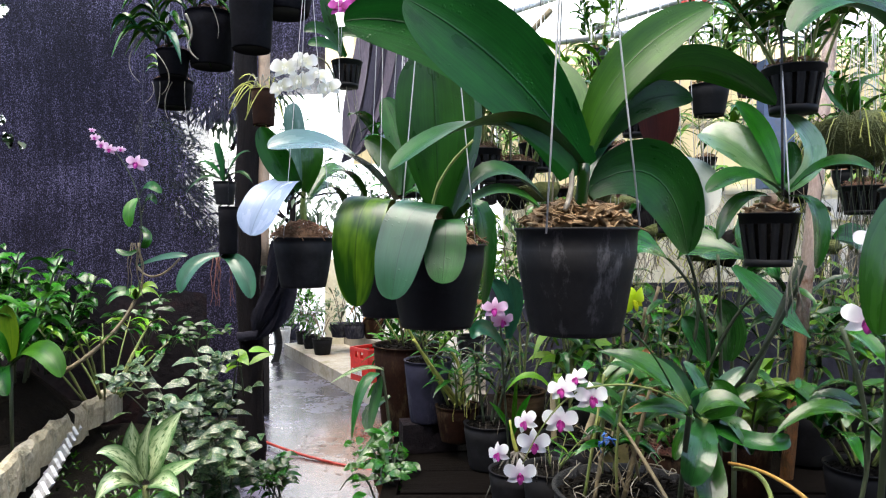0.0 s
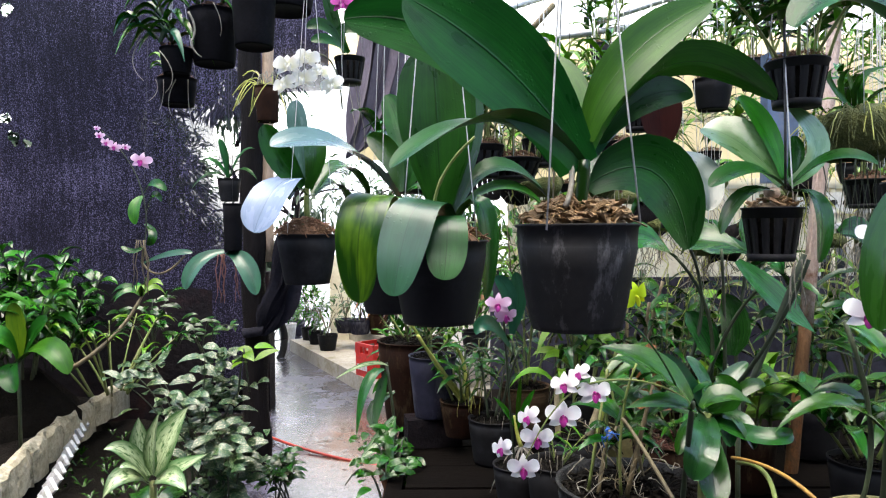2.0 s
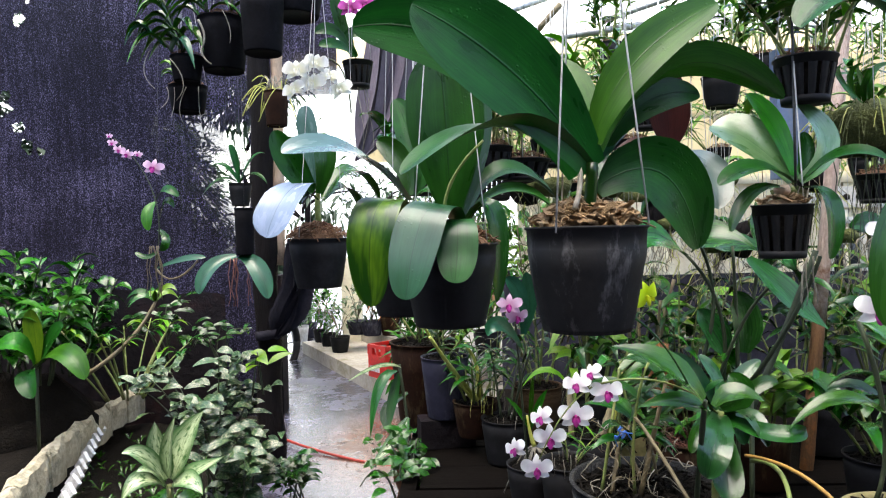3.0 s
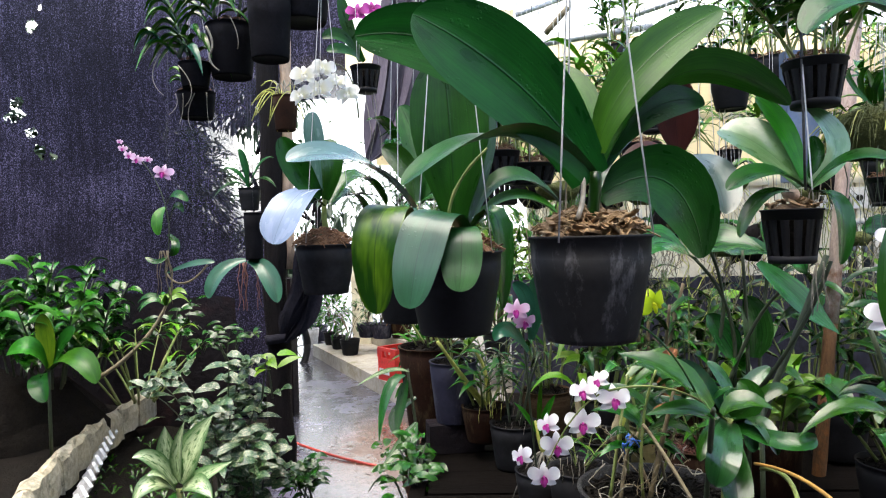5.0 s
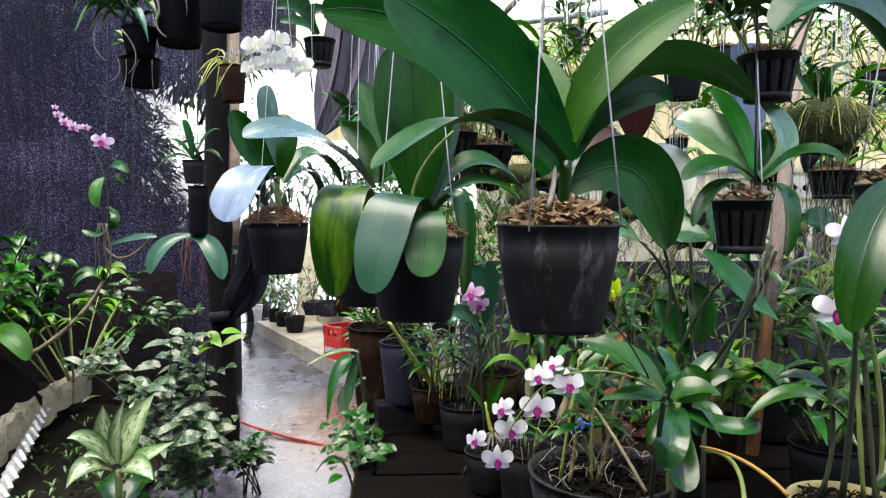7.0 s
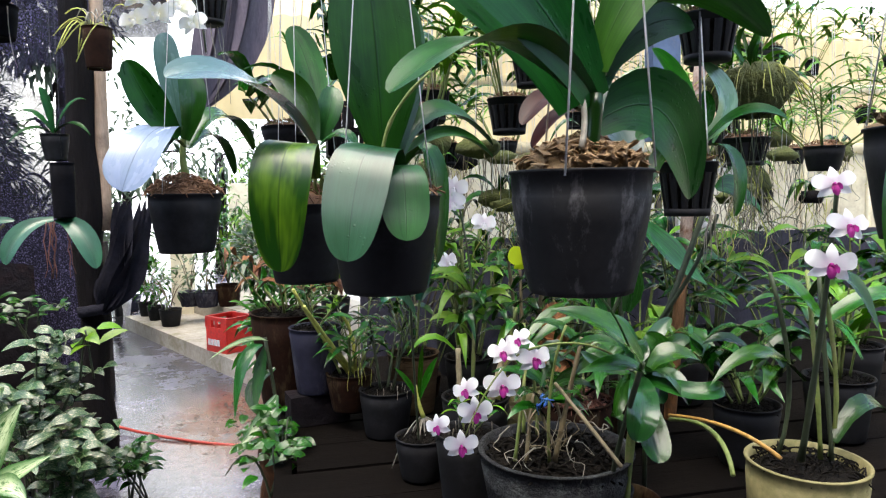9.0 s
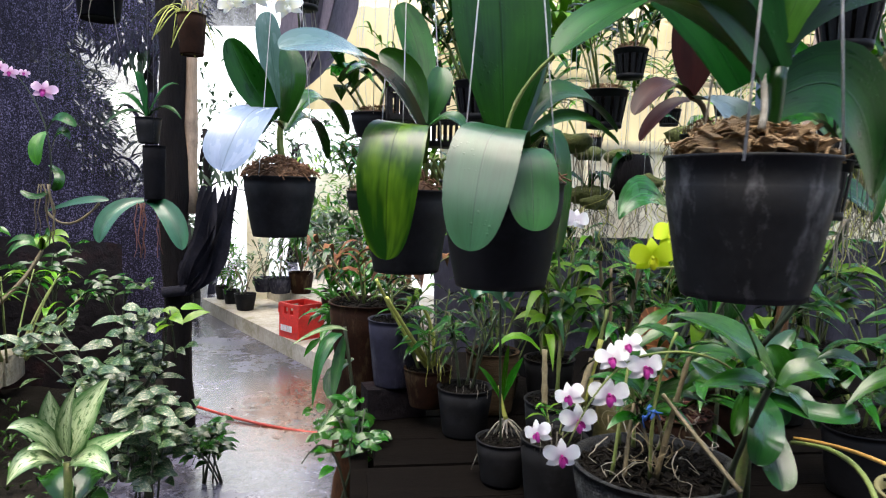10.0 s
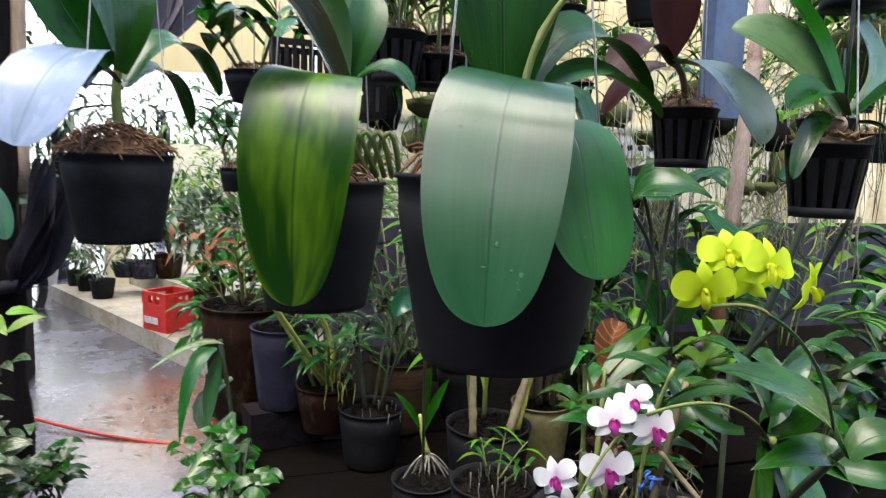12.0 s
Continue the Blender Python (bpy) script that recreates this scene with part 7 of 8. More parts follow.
# broad strap-leaved plant on the right
random.seed(85)
o = thing("strap_leaved_orchid", (0.473, 1.294, 1.027), "broad strap-leaved orchid with wet dark leaves", "orchid")
for b, mm, t, w, mt in (
        ((0.5, 1.294, 1.055), (0.444, 1.246, 1.131), (0.369, 1.196, 1.175), 36, LEAF_GREY), ((0.509, 1.294, 1.044), (0.462, 1.194, 1.026), (0.433, 1.163, 0.964), 54, LEAF_WET),
        ((0.511, 1.294, 1.049), (0.545, 1.275, 1.085), (0.525, 1.295, 1.121), 38, LEAF_DARK), ((0.517, 1.294, 1.044), (0.545, 1.244, 1.054), (0.553, 1.193, 1.01), 32, LEAF_WET),
        ((0.511, 1.294, 1.049), (0.547, 1.315, 1.1), (0.604, 1.336, 1.14), 28, LEAF_WET), ((0.505, 1.294, 1.038), (0.478, 1.193, 0.975), (0.464, 1.142, 0.934), 50, LEAF_DARK),
        ((0.5, 1.294, 1.049), (0.477, 1.275, 1.096), (0.49, 1.235, 1.118), 34, LEAF_WET), ((0.517, 1.294, 1.038), (0.563, 1.194, 1.034), (0.624, 1.194, 1.041), 34, LEAF_DARK),
        ((0.508, 1.344, 1.036), (0.466, 1.354, 1.047), (0.42, 1.355, 1.079), 22, LEAF_WET), ((0.495, 1.294, 1.044), (0.45, 1.244, 1.031), (0.423, 1.213, 0.994), 24, LEAF_DARK),
        ((0.588, 1.345, 1.081), (0.541, 1.274, 1.033), (0.534, 1.243, 0.999), 26, LEAF_WET), ((0.525, 1.314, 1.049), (0.516, 1.335, 1.106), (0.489, 1.356, 1.148), 24, LEAF_WET),
        ((0.525, 1.294, 1.038), (0.577, 1.295, 1.093), (0.621, 1.295, 1.104), 26, LEAF_DARK)):
    lf(o, b, mm, t, 0.0011 * w, (-0.1 + rnd(-0.3, 0.3), -0.8, 0.6), mt, shape="broad", nu=13, nv=3, neck=0.5, wave=0.03)
Geo().tube(arc((0.5, 1.34, 0.66), (0.51, 1.33, 0.85), (0.507, 1.294, 1.047), 10), 0.008, 7, knots=0.2).done("cane", CANE, o)
plain_pot(o, (0.52, 1.38, 0.76), 0.08, 0.135, 0.06, TERRACOTTA, 0.018, seg=28)
Geo().tube(arc((0.394, 1.142, 0.934), (0.374, 1.273, 0.99), (0.347, 1.314, 1.033), 8), 0.0038, 6).done("cane", CANE_DRY, o)
Geo().tube(arc((0.513, 1.193, 0.995), (0.519, 1.044, 1.024), (0.534, 0.943, 1.011), 10), 0.0032, 6).done("dry_stalk", CANE_ORANGE, o)
Geo().tube(arc((0.545, 1.243, 0.968), (0.526, 1.093, 1.001), (0.495, 0.993, 0.97), 10), 0.004, 6).done("dry_stalk", CANE, o)

# pink-lipped orchid in the cream pot
random.seed(90)
o = thing("pink_lipped_orchid", (0.79, 1.18, 0.92), "tall orchid with white and pink blooms in a cream ribbed pot", "orchid")
plain_pot(o, (0.79, 1.18, 0.89), 0.105, 0.25, 0.085, CREAM_PLASTIC, 0.03, ribs=30, label="cream ribbed plastic pot")
fibre_mix(o, (0.79, 1.18, 0.875), 0.094, 60, 0.012, SOIL)
Geo().tube(arc((0.76, 1.16, 0.9), (0.72, 1.08, 1.15), (0.65, 0.98, 1.4), 12), 0.006, 7, 0.5, knots=0.2).done("flower_spike", CANE_DARK, o)
for p, f, s in (((0.585, 0.92, 1.285), (-0.5, -1, 0.1), 0.068), ((0.64, 0.95, 1.335), (-0.2, -1, 0.2), 0.062), ((0.615, 0.95, 1.395), (-0.5, -1, 0.1), 0.058)):
    flower(o, p, f, s, PETAL_WHITE, PETAL_MAGENTA, rnd(-0.2, 0.2))
for k in range(5):
    b = Vector((0.79 + rnd(-0.05, 0.05), 1.18 + rnd(-0.05, 0.05), 0.93 + rnd(0, 0.3)))
    a = rnd(0, 6.28)
    d = Vector((math.cos(a), math.sin(a), 0)) * rnd(0.14, 0.24)
    lf(o, b, b + d * 0.5 + Vector((0, 0, 0.06)), b + d + Vector((0, 0, rnd(-0.05, 0.06))), 0.038, (0, -0.5, 1), random.choice([LEAF_STRAP, LEAF_DARK, LEAF_DARK]), shape="strap", nu=10, nv=2)
for k in range(4):
    b = Vector((0.79 + rnd(-0.05, 0.05), 1.18 + rnd(-0.05, 0.05), 0.9))
    Geo().tube(arc(b, b + Vector((rnd(-0.03, 0.03), 0, 0.15)), b + Vector((rnd(-0.05, 0.05), rnd(-0.05, 0.05), 0.34)), 8), 0.0042, 6, knots=0.2).done("cane", CANE_DARK if k % 2 else CANE, o)

# pink blooms, dry leaf, long stalks and ribbed leaves among the pots
o = thing("pink_orchid", (0.149, 1.747, 1.194), "orchid with a pale pink bloom among the bench pots", "orchid")
flower(o, (0.132, 1.697, 1.217), (-0.2, -1, 0.1), 0.0689, PETAL_PINK, PETAL_MAGENTA)
flower(o, (0.151, 1.717, 1.186), (0.3, -1, -0.2), 0.0631, PETAL_PINK, PETAL_MAGENTA)
Geo().tube(arc((0.2, 1.9, 0.64), (0.17, 1.82, 0.95), (0.148, 1.737, 1.195), 10), 0.003, 6).done("flower_spike", CANE_DARK, o)
plain_pot(o, (0.2, 1.9, 0.74), 0.07, 0.115, 0.055, BLACK_PLASTIC, 0.015, seg=28)
fibre_mix(o, (0.2, 1.9, 0.728), 0.063, 40, 0.012, SOIL)
for b, mm, t in (((0.171, 1.746, 1.135), (0.161, 1.717, 1.241), (0.123, 1.698, 1.286)), ((0.171, 1.746, 1.135), (0.188, 1.737, 1.224), (0.176, 1.718, 1.299)), ((0.164, 1.745, 1.105), (0.109, 1.696, 1.171), (0.072, 1.676, 1.145))):
    lf(o, b, mm, t, 0.04, (0, -1, 0.4), LEAF_GREY, nu=10)
o = thing("dry_leaf", (0.526, 1.703, 1.056), "large curled dry orange-brown leaf", "leaf")
lf(o, (0.563, 1.68, 0.965), (0.505, 1.688, 1.05), (0.53, 1.71, 1.121), 0.0637, (-0.6, -1, 0.1), LEAF_DEAD, fold=0.55, nu=12, nv=3, wave=0.06)
lf(o, (0.574, 1.696, 0.958), (0.489, 1.685, 0.985), (0.472, 1.685, 1.03), 0.0659, (-0.1, -1, 0.4), LEAF_DEAD, fold=0.3, nu=12, nv=3, wave=0.06)
o = thing("long_stalked_plant", (0.679, 1.495, 1.122), "plant with long dark stalks and ribbed green leaves", "plant")
for a, b, c in (((0.697, 1.594, 1.036), (0.748, 1.497, 1.198), (0.785, 1.449, 1.339)), ((0.747, 1.893, 0.967), (0.739, 1.896, 1.176), (0.643, 1.899, 1.336)), ((0.731, 1.893, 0.967), (0.79, 1.846, 1.151), (0.853, 1.798, 1.256)), ((0.667, 1.893, 0.984), (0.723, 1.896, 1.176), (0.691, 1.899, 1.352)), ((0.788, 1.893, 0.967), (0.788, 1.896, 1.144), (0.78, 1.899, 1.352))):
    Geo().tube(arc(a, b, c, 10), 0.006, 6, 0.7).done("stalk", CANE_DARK, o)
    Geo().tube([Vector((a[0], a[1], BZ)), Vector(a)], 0.006, 6).done("stalk", CANE_DARK, o)
for b, mm, t, w in (((0.784, 1.799, 1.325), (0.866, 1.747, 1.223), (0.941, 1.696, 1.142), 50), ((0.651, 1.899, 1.336), (0.54, 1.85, 1.385), (0.45, 1.799, 1.325), 70), ((0.659, 1.899, 1.344), (0.712, 1.85, 1.385), (0.799, 1.799, 1.355), 70), ((1.175, 2, 1.401), (1.26, 2, 1.384), (1.344, 1.999, 1.316), 70), ((0.764, 1.894, 1.048), (0.715, 1.896, 1.128), (0.683, 1.896, 1.176), 60), ((0.812, 1.894, 1.048), (0.812, 1.896, 1.16), (0.78, 1.897, 1.224), 60)):
    lf(o, b, mm, t, 0.0016 * w, (0, -0.8, 0.8), LEAF_PLEAT, shape="oval", nu=12, nv=3, wave=0.05)
Geo().tube(arc((0.68, 1.62, 0.9), (0.765, 1.6, 1.12), (0.855, 1.6, 1.345), 10), 0.0085, 8, 0.8).done("stalk", CANE_DARK, o)
o = thing("ribbed_leaf_plant", (1.083, 2.289, 1.249), "plant with wide pleated green leaves", "plant")
for b, mm, t, w in (((1.004, 2.22, 1.343), (0.855, 2.164, 1.358), (0.769, 2.14, 1.372), 80), ((1.012, 2.218, 1.343), (1.062, 2.156, 1.402), (1.087, 2.093, 1.381), 80), ((1.004, 2.219, 1.335), (1.051, 2.32, 1.415), (1.08, 2.428, 1.503), 50), ((1.019, 2.207, 1.272), (1.014, 2.108, 1.31), (1.057, 2.088, 1.267), 60)):
    lf(o, b, mm, t, 0.0016 * w, (0, -0.7, 1), LEAF_PLEAT, shape="oval", nu=14, nv=4, wave=0.07)
Geo().tube(arc((0.95, 2.1, BZ), (0.93, 2.15, 0.95), (1.007, 2.22, 1.343), 10), 0.006, 6).done("stalk", CANE_DARK, o)
o = thing("lime_plant", (0.970, 2.000, BZ), "bushy plant with fresh lime-green leaves between the pots", "plant")
random.seed(71)
Geo().tube([(0.970, 2.000, BZ), (0.970, 2.000, 0.899)], 0.005, 6).done("stem", CANE, o)
for k in range(20):
    a = rnd(0, 6.28)
    b = Vector((0.970, 2.000, 0.899 + rnd(-0.1, 0.05)))
    d = Vector((math.cos(a), math.sin(a), rnd(-0.2, 0.5))) * rnd(0.05, 0.09)
    lf(o, b, b + d * 0.55 + Vector((0, 0, 0.012)), b + d, rnd(0.035, 0.05), (rnd(-0.3, 0.3), -0.7, 0.8), LEAF_LIME, shape="oval", nu=7, nv=2)
o = thing("wrapper", (1.657, 2.788, 0.711), "crumpled faded violet plastic wrapper on the bench", "wrapper")
Geo().blob((1.657, 2.788, 0.711), (0.075, 0.05, 0.06), 0.9, seed=3.3).done("film", PAPER, o)
o = thing("string_tie", (0.321, 1.313, 1.001), "scrap of bright blue string tied round a cane", "string")
for k in range(7):
    a = Vector((0.316, 1.293, 1.008)) + Vector((rnd(-0.008, 0.008), rnd(-0.006, 0.006), rnd(-0.015, 0.015)))
    Geo().tube(arc(a, a + Vector((rnd(-0.01, 0.01), -0.006, rnd(-0.01, 0.01))), a + Vector((rnd(-0.02, 0.02), 0, rnd(-0.02, 0.02))), 5), 0.0014, 4).done("strand", BLUE_TIE, o)

# leafy filler rows behind the bench and along the fence
random.seed(95)
for i in range(7):
    x, y = 0.45 + 0.4 * i + rnd(-0.05, 0.05), 3.05 + rnd(0, 0.6)
    cane_plant("cane_orchid", (x, y, 0.55 + rnd(0, 0.3)), "thin dark-leaved cane orchid on the back row", 6, rnd(0.4, 0.7), 0.25, 0.2, 0.028, 3, random.choice([[LEAF_DARK, LEAF_STRAP], [LEAF_STRAP, LEAF_DARK], [LEAF_DARK, LEAF_DARK]]), random.choice([CANE, CANE_DRY]), group="back row of orchids")
shelf = thing("back_shelf", (2.0, 3.35, 0.0), "dark timber shelf carrying the back row of orchids", "shelf")
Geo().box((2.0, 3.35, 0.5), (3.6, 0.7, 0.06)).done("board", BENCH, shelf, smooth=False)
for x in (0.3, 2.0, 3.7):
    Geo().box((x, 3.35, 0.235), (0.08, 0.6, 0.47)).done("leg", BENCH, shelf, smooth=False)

# pale wiry roots trailing under the hung clumps
for i in range(9):
    random.seed(680 + i)
    x, y, z = 0.62 + 0.115 * i + rnd(-0.03, 0.03), rnd(2.15, 2.5), rnd(1.33, 1.42)
    o = thing("root_tangle", (x, y, z), "clump of pale wiry roots trailing from a mossy slab", "roots", "root tangles")
    Geo().blob((x, y, z + 0.01), (0.05, 0.03, 0.025), 0.5, seed=i * 1.3).done("moss", MOSS, o)
    for k in range(13):
        q, drift = [Vector((x + rnd(-0.05, 0.05), y + rnd(-0.03, 0.03), z))], rnd(-0.3, 0.3)
        for _ in range(8):
            q.append(q[-1] + Vector((drift + rnd(-0.75, 0.75), rnd(-0.4, 0.4), rnd(-1.4, -0.3))) * 0.031)
        Geo().tube([spline(q, m_ / 15) for m_ in range(16)], rnd(0.0012, 0.0022), 4, 0.6, caps=False).done("root", (ROOT, CANE_YELLOW, ROOT, CANE_DRY)[(i + k) % 4], o)
    hang(o, (x, y, z + 0.02), 0.02, (x, y, 2.25), 2, 0.3, 0.001)

# trailing roots and strings in front of the bright wall
for i in range(16):
    o = thing("hanging_string", (0.547, 3.019, 2.464), "thin string hanging from the roof pipes", "string", "hanging strings")
    x, y = 0.45 + 0.14 * i + rnd(-0.05, 0.05), random.choice((2.8, 3.2, 3.6))
    o.location = (x, y, 3.2)
    Geo().tube([(x + 0.02 * math.sin(k + i), y, 3.2 - k * 0.21) for k in range(9)], 0.0018, 4).done("strand", CORD if i % 2 else CANE_DRY, o)

# ---- left bed plants ----
random.seed(97)
o = thing("aglaonema", (-1.117, 2.485, 0.493), "cream-centred green leafy plant beside the path", "plant")
c = Vector((-1.11, 2.484, 0.472))
for b, mm, t, w, mt in (
        ((-1.114, 2.485, 0.493), (-1.064, 2.487, 0.62), (-0.984, 2.489, 0.751), 66, LEAF_CREAM), ((-1.119, 2.485, 0.493), (-1.143, 2.467, 0.605), (-1.146, 2.448, 0.72), 48, LEAF_CREAM),
        ((-1.114, 2.485, 0.493), (-1.092, 2.427, 0.618), (-1.046, 2.389, 0.756), 34, LEAF_CREAM), ((-1.102, 2.484, 0.483), (-0.989, 2.405, 0.547), (-0.868, 2.367, 0.617), 40, LEAF_CREAM),
        ((-1.127, 2.485, 0.493), (-1.182, 2.427, 0.608), (-1.244, 2.387, 0.627), 34, LEAF_CREAM), ((-1.127, 2.484, 0.472), (-1.173, 2.385, 0.53), (-1.228, 2.334, 0.468), 46, LEAF_CREAM),
        ((-1.102, 2.484, 0.468), (-0.993, 2.365, 0.537), (-0.913, 2.305, 0.504), 40, LEAF_CREAM), ((-1.127, 2.484, 0.476), (-1.129, 2.366, 0.569), (-1.162, 2.326, 0.579), 28, LEAF_CREAM)):
    lf(o, b, mm, t, 0.002 * w, (0, -0.75, 0.8), mt, shape="oval", nu=12, nv=3)
Geo().tube([(c.x, c.y, 0.05), (c.x, c.y, 0.3), (c.x, c.y, c.z)], 0.014, 8).done("stem", CANE, o)
for k in range(5):
    a = rnd(0, 6.28)
    b = Vector((c.x, c.y, rnd(0.15, 0.35)))
    d = Vector((math.cos(a), math.sin(a), 0)) * 0.26
    lf(o, b, b + d * 0.5 + Vector((0, 0, 0.08)), b + d, 0.09, (0, -0.3, 1), LEAF_DARK, shape="oval", nu=9, nv=2)


def shrub(name, at, label, spots, L, w, mat, n, stems=9, gaze=(0, -0.7, 0.9), low=3):
    """Woody bush: stems fan out and carry sprays of separate leaves."""
    o = thing(name, at, label, "shrub")
    a0 = Vector(at)
    for sx in range(stems):
        e = Vector(random.choice(spots)) + Vector((rnd(-0.08, 0.08), rnd(-0.1, 0.1), rnd(-0.06, 0.06)))
        pts = arc(a0 + Vector((rnd(-0.06, 0.06), 0, 0)), a0.lerp(e, 0.5) + Vector((0, 0, 0.12)), e, 8)
        Geo().tube(pts, 0.005, 5, 0.4).done("stem", CANE_DARK, o)
        for k in range(n):
            p = pts[random.randint(low, 8)] + Vector((rnd(-0.05, 0.05), rnd(-0.05, 0.05), rnd(-0.03, 0.04)))
            ang = rnd(0, 6.28)
            d = Vector((math.cos(ang), math.sin(ang), rnd(-0.3, 0.35))) * L * rnd(0.7, 1.2)
            lf(o, p, p + d * 0.5 + Vector((0, 0, L * 0.14)), p + d, w * rnd(0.8, 1.15), (gaze[0] + rnd(-0.4, 0.4), gaze[1], gaze[2]), mat, shape="oval", nu=7, nv=1, thick=0.0006, fold=0.06)
    return o


shrub("variegated_shrub", (-1.149, 3.079, 0.145), "speckled cream and green leaved bush beside the post", ((-1.136, 3.09, 0.773), (-1.226, 2.989, 0.717), (-1.424, 3.089, 0.747), (-1.057, 3.09, 0.825), (-1.037, 3.187, 0.645), (-1.112, 2.887, 0.642), (-0.998, 2.985, 0.54), (-1.276, 2.986, 0.59), (-1.021, 3.14, 0.816)), 0.098, 0.04, LEAF_SPECK, 11, 17, gaze=(0, -0.7, 0.9))
shrub("variegated_shrub", (-1.031, 3.077, 0.066), "low speckled leaved bush at the foot of the post", ((-1.038, 2.884, 0.471), (-0.94, 2.883, 0.397), (-1.073, 2.784, 0.432), (-0.926, 3.083, 0.406), (-1.023, 2.985, 0.515), (-0.929, 3.181, 0.266)), 0.1, 0.042, LEAF_SPECK, 13, 11, gaze=(0, -0.8, 0.8), low=1)
shrub("low_shrub", (-0.844, 3.375, -0.034), "dark small-leaved plant at the edge of the path", ((-0.873, 3.379, 0.167), (-0.786, 3.38, 0.224), (-0.901, 3.38, 0.253), (-0.758, 3.378, 0.109), (-0.931, 3.279, 0.175)), 0.09, 0.03, LEAF_DARK, 9, 9)
shrub("low_shrub", (-1.939, 4.287, 0.603), "dim small-leaved plant against the black sheeting", ((-2.011, 4.292, 0.893), (-1.83, 4.293, 0.947), (-1.716, 4.191, 0.834), (-2.071, 4.191, 0.852)), 0.11, 0.035, LEAF_DARK, 6, 7)
shrub("low_shrub", (-1.576, 4.286, 0.566), "dim small-leaved plant against the black sheeting", ((-1.612, 4.292, 0.893), (-1.468, 4.191, 0.852), (-1.645, 4.19, 0.763), (-1.397, 4.19, 0.763)), 0.1, 0.03, LEAF_DARK, 5, 6)
shrub("lime_sprig", (-0.953, 3.088, 0.668), "sprig of lime-green leaves on the bush", ((-0.958, 3.041, 0.845), (-0.924, 3.041, 0.834)), 0.1, 0.045, LEAF_LIME, 3, 2)
shrub("path_side_plant", (-0.175, 2.183, 0.416), "fresh green seedling plant beside the bench leg", ((-0.26, 2.287, 0.624), (-0.221, 2.186, 0.602), (-0.202, 2.287, 0.663), (-0.267, 2.186, 0.584), (-0.175, 2.186, 0.602), (-0.22, 2.086, 0.585)), 0.062, 0.026, LEAF_STRAP, 10, 8)
o = thing("hanging_leaf_vine", (-0.26, 2.291, 0.857), "vine with large drooping dark leaves at the bench end", "plant")
for b, mm, t, w, mt in (((-0.227, 2.392, 0.914), (-0.286, 2.341, 0.865), (-0.315, 2.288, 0.702), 32, LEAF_PLEAT), ((-0.221, 2.392, 0.904), (-0.242, 2.34, 0.806), (-0.25, 2.289, 0.731), 30, LEAF), ((-0.211, 2.392, 0.925), (-0.28, 2.293, 0.95), (-0.37, 2.192, 0.921), 14, LEAF_CREAM), ((-0.186, 2.339, 0.756), (-0.241, 2.288, 0.682), (-0.302, 2.237, 0.631), 36, LEAF_CREAM), ((-0.186, 2.339, 0.756), (-0.202, 2.288, 0.682), (-0.179, 2.237, 0.622), 30, LEAF_STRAP), ((-0.19, 2.39, 0.833), (-0.266, 2.339, 0.766), (-0.202, 2.288, 0.682), 34, LEAF_PLEAT)):
    lf(o, b, mm, t, 0.0013 * w, (-0.2, -1, 0.4), mt, shape="oval", nu=10, nv=2)
Geo().tube(arc((-0.167, 2.335, 0.528), (-0.189, 2.368, 0.718), (-0.219, 2.392, 0.935), 8), 0.006, 6).done("stem", CANE_DARK, o)
Geo().tube([(Vector((-0.167, 2.335, 0.528)).x, Vector((-0.167, 2.335, 0.528)).y, 0.0), Vector((-0.167, 2.335, 0.528))], 0.006, 6).done("stem", CANE_DARK, o)

box_ = thing("raised_planter", (-1.9, 3.0, 0.0), "low dark soil bank under the bed plants", "planter")
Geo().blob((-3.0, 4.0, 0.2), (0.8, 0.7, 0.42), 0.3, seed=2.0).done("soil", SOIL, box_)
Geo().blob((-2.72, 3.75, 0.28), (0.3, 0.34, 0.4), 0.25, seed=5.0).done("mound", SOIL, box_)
for i, (x, y, d, nn, hh, L, w, mats, lab) in enumerate((
        (20, 610, 3.6, 9, 0.62, 0.17, 0.075, [LEAF_STRAP, LEAF_PALE, LEAF_STRAP], "broad-leaved green bed plant"),
        (95, 600, 4.0, 9, 0.55, 0.15, 0.065, [LEAF_STRAP, LEAF_PALE, LEAF_DARK], "broad-leaved green bed plant"),
        (-40, 600, 3.8, 9, 0.75, 0.18, 0.08, [LEAF_STRAP, LEAF_PALE, LEAF_STRAP], "broad-leaved green bed plant"),
        (50, 560, 4.3, 9, 0.6, 0.16, 0.07, [LEAF_STRAP, LEAF_DARK, LEAF_PALE], "broad-leaved green bed plant"),
        (185, 640, 3.75, 13, 0.4, 0.13, 0.03, [LEAF_STRAP, LEAF_LIME], "cane plant with yellow stalks in the bed"))):
    random.seed(200 + i)
    at = Vector(((x - 784) / 1184.5 * d, d, 1.4 - (y - 441) / 1184.5 * d - 0.0175 * d))
    o = cane_plant("bed_plant", at - Vector((0, 0, 0.2)), lab, nn, hh, 0.3, L, w, 9 if i < 4 else 3, mats, CANE if i == 4 else CANE_DARK, radius=0.006, category="plant", group="bed plants", top_only=0.25 if i < 4 else 0.85, droop=0.5, blade="oval" if i < 4 else "strap")
o = thing("broad_leaf_plant", (-2.148, 3.364, 0.745), "glossy broad-leaved plant in the bed", "plant")
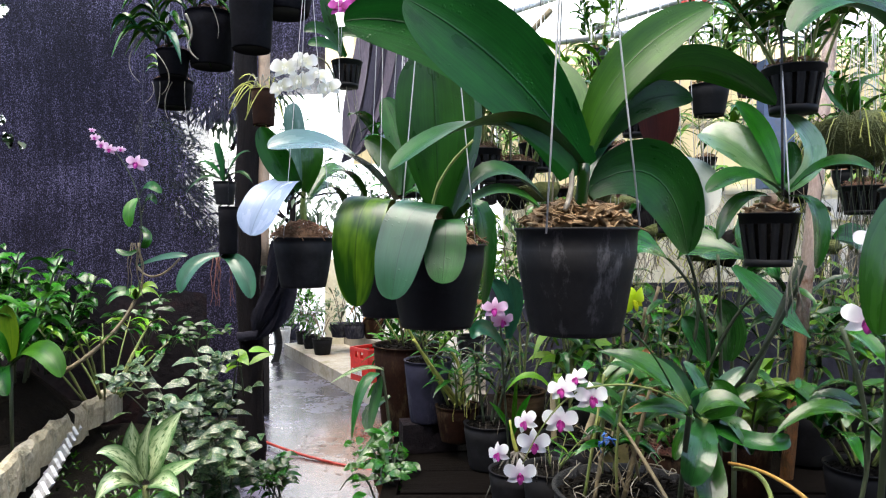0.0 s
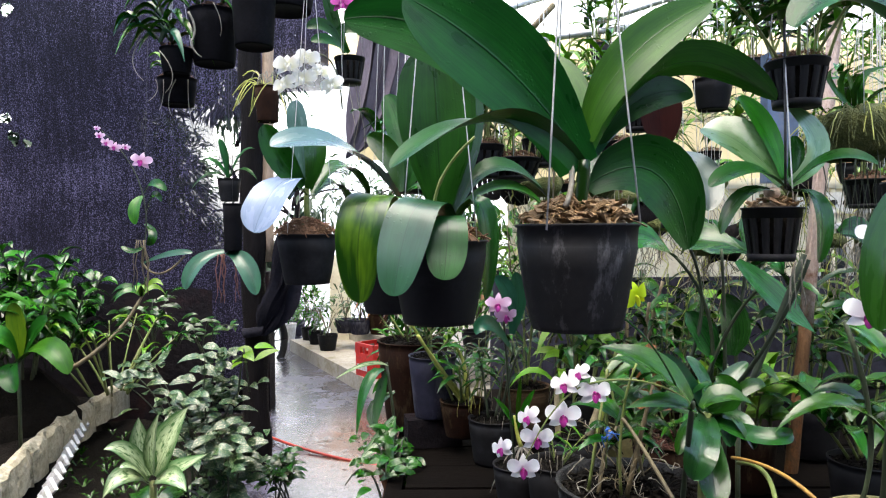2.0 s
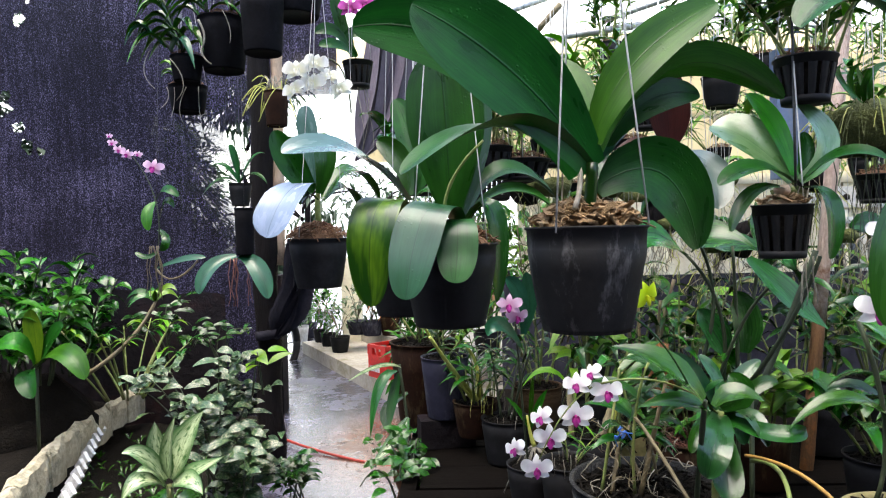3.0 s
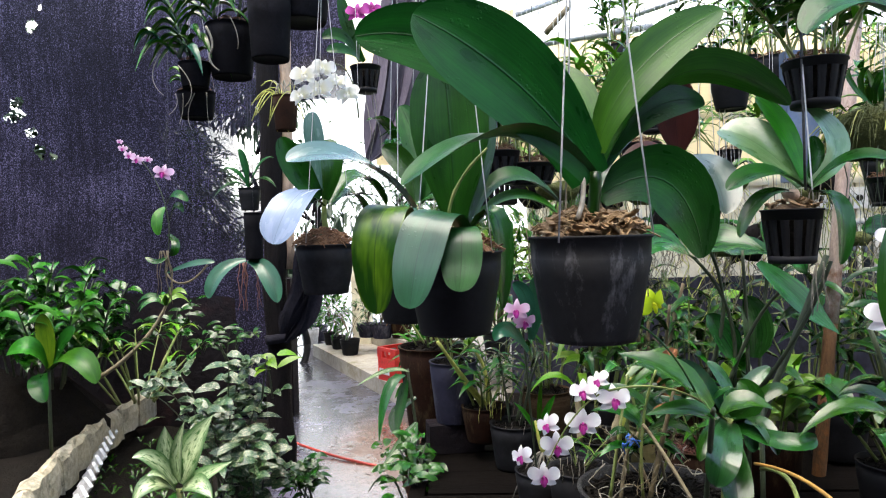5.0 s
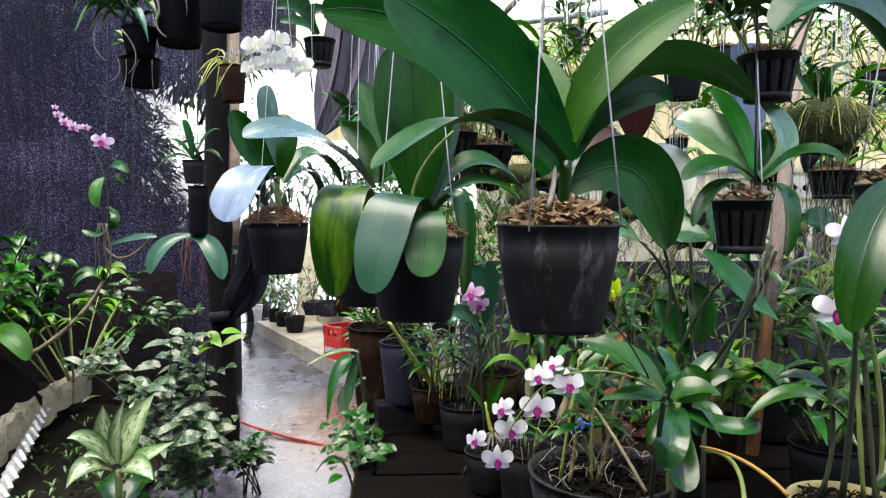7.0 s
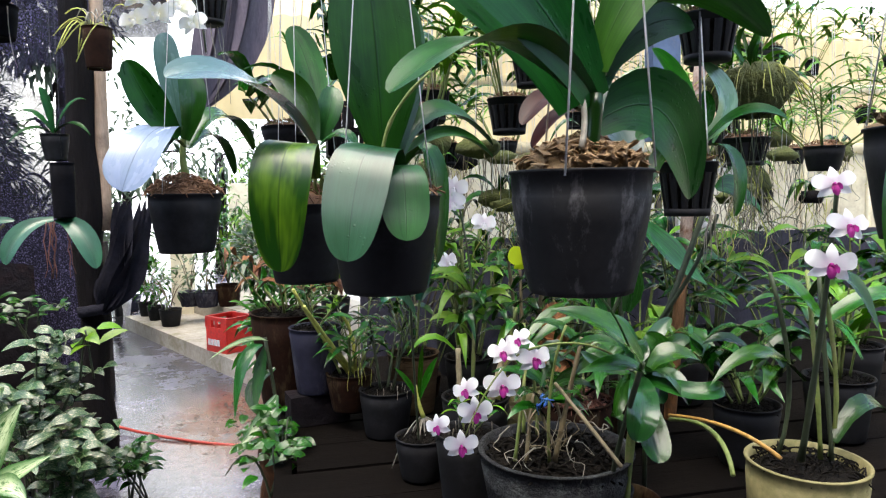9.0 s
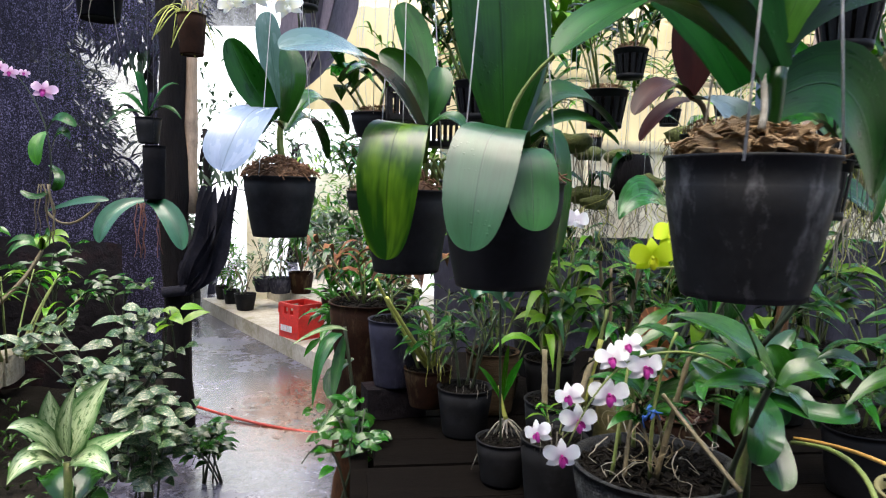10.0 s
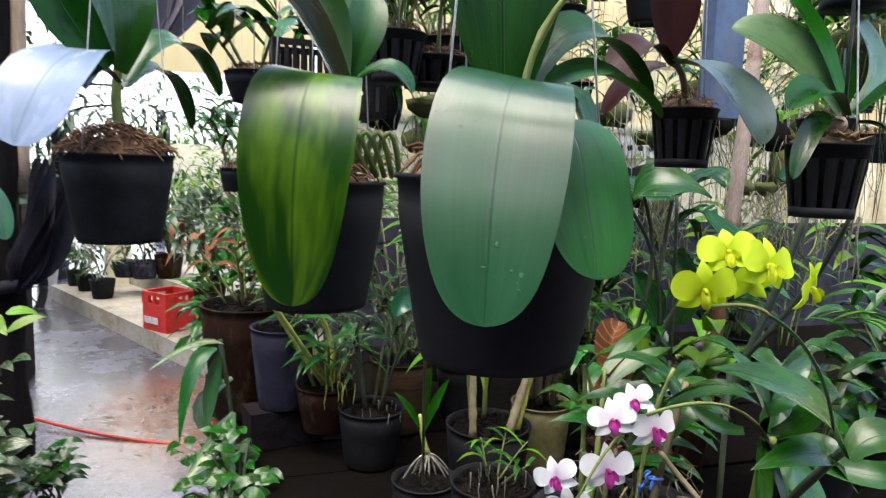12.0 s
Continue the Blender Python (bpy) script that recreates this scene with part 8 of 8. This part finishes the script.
for b, mm, t, w, mt in (((-2.178, 3.364, 0.774), (-1.953, 3.231, 0.860), (-1.810, 3.162, 0.737), 40, LEAF_PALE), ((-2.178, 3.364, 0.774), (-2.183, 3.367, 0.917), (-2.211, 3.370, 1.058), 34, LEAF_LIME), ((-2.178, 3.364, 0.774), (-2.172, 3.232, 0.909), (-2.308, 3.232, 0.882), 40, LEAF_PALE), ((-2.171, 3.364, 0.768), (-2.091, 3.367, 0.917), (-2.034, 3.368, 0.973), 34, LEAF), ((-2.178, 3.364, 0.760), (-2.145, 3.229, 0.744), (-2.068, 3.160, 0.651), 34, LEAF)):
    lf(o, b, mm, t, 0.0028 * w, (0, -0.7, 0.8), mt, nu=12, nv=3)
Geo().tube([(-2.2, 3.4, 0.2), (-2.185, 3.375, 0.5), (-2.178, 3.364, 0.76)], 0.009, 7).done("stem", CANE_DARK, o)
o = thing("leaning_cane", (-1.844, 3.489, 0.751), "pale leaning cane with a tuft of leaves", "plant")
Geo().tube(arc((-1.935, 3.389, 0.712), (-1.755, 3.491, 0.869), (-1.653, 3.595, 1.067), 10), 0.012, 7, 0.7, knots=0.15).done("cane", CANE_DRY, o)
for k in range(9):
    p = Vector((-1.653, 3.595, 1.067))
    a = rnd(0, 6.28)
    d = Vector((math.cos(a), math.sin(a) * 0.6, rnd(-0.4, 0.5))) * 0.16
    lf(o, p, p + d * 0.5 + Vector((0, 0, 0.05)), p + d, 0.04, (0, -0.8, 0.7), random.choice([LEAF_STRAP, LEAF_LIME, LEAF]), shape="strap", nu=8, nv=1)
weeds = thing("weeds", (-2.0, 3.2, 0.05), "scattered small weeds on the dark soil", "weeds")
weeds["kind"] = "stuff"
g = Geo()
for i in range(260):
    p = Vector((rnd(-2.6, -1.2), rnd(2.2, 4.4), 0.08))
    for k in range(3):
        a = rnd(0, 6.28)
        d = Vector((math.cos(a), math.sin(a), 0.7)) * 0.045
        g.leaf(p, p + d * 0.5 + Vector((0, 0, 0.01)), p + d, 0.014, (0, -0.3, 1), shape="oval", nu=3, nv=1, thick=0.0004)
g.done("leaves", LEAF_STRAP, weeds)

# leafy pots on the steps between the path and the house
for i, (x, y, z, s, mt, lab) in enumerate((
        (-0.35, 5.9, 0.3, 0.34, LEAF_SPECK, "twiggy reddish shrub in a pot on the steps"), (-0.05, 5.3, 0.3, 0.36, LEAF_STRAP, "bushy green shrub in a pot on the steps"),
        (-0.75, 7.3, 0.3, 0.4, LEAF_STRAP, "bushy green shrub in a pot on the steps"), (0.25, 6.0, 0.3, 0.45, LEAF_LIME, "pale green shrub in a pot on the steps"),
        (-0.2, 4.4, 0.0, 0.34, LEAF_STRAP, "leafy plant in a dark pot beside the steps"), (0.5, 4.9, 0.3, 0.5, LEAF_STRAP, "tall leafy shrub in a pot by the house"),
        (0.75, 5.9, 0.3, 0.6, LEAF_LIME, "tall pale shrub in a pot by the house"))):
    random.seed(300 + i)
    o = thing("potted_shrub", (x, y, z), lab, "potted plant", "pots on the far steps")
    plain_pot(o, (x, y, z + 0.22), 0.13, 0.22 if z else 0.22, 0.1, BLACK_PLASTIC if i % 2 else TERRACOTTA, 0.03, seg=20)
    c = Vector((x, y, z + 0.22))
    for k in range(8):
        a = rnd(0, 6.28)
        e = c + Vector((math.cos(a) * s * 0.6, math.sin(a) * s * 0.6, s * rnd(1.0, 2.1)))
        Geo().tube(arc(c, c.lerp(e, 0.5) + Vector((0, 0, 0.1)), e, 5), 0.007, 5, 0.4).done("stem", CANE_DRY, o)
    leafy(o, c + Vector((0, 0, s * 1.2)), (s * 0.8, s * 0.8, s), 260, 0.13, 0.04, mt, "foliage", nu=4, seed=i)
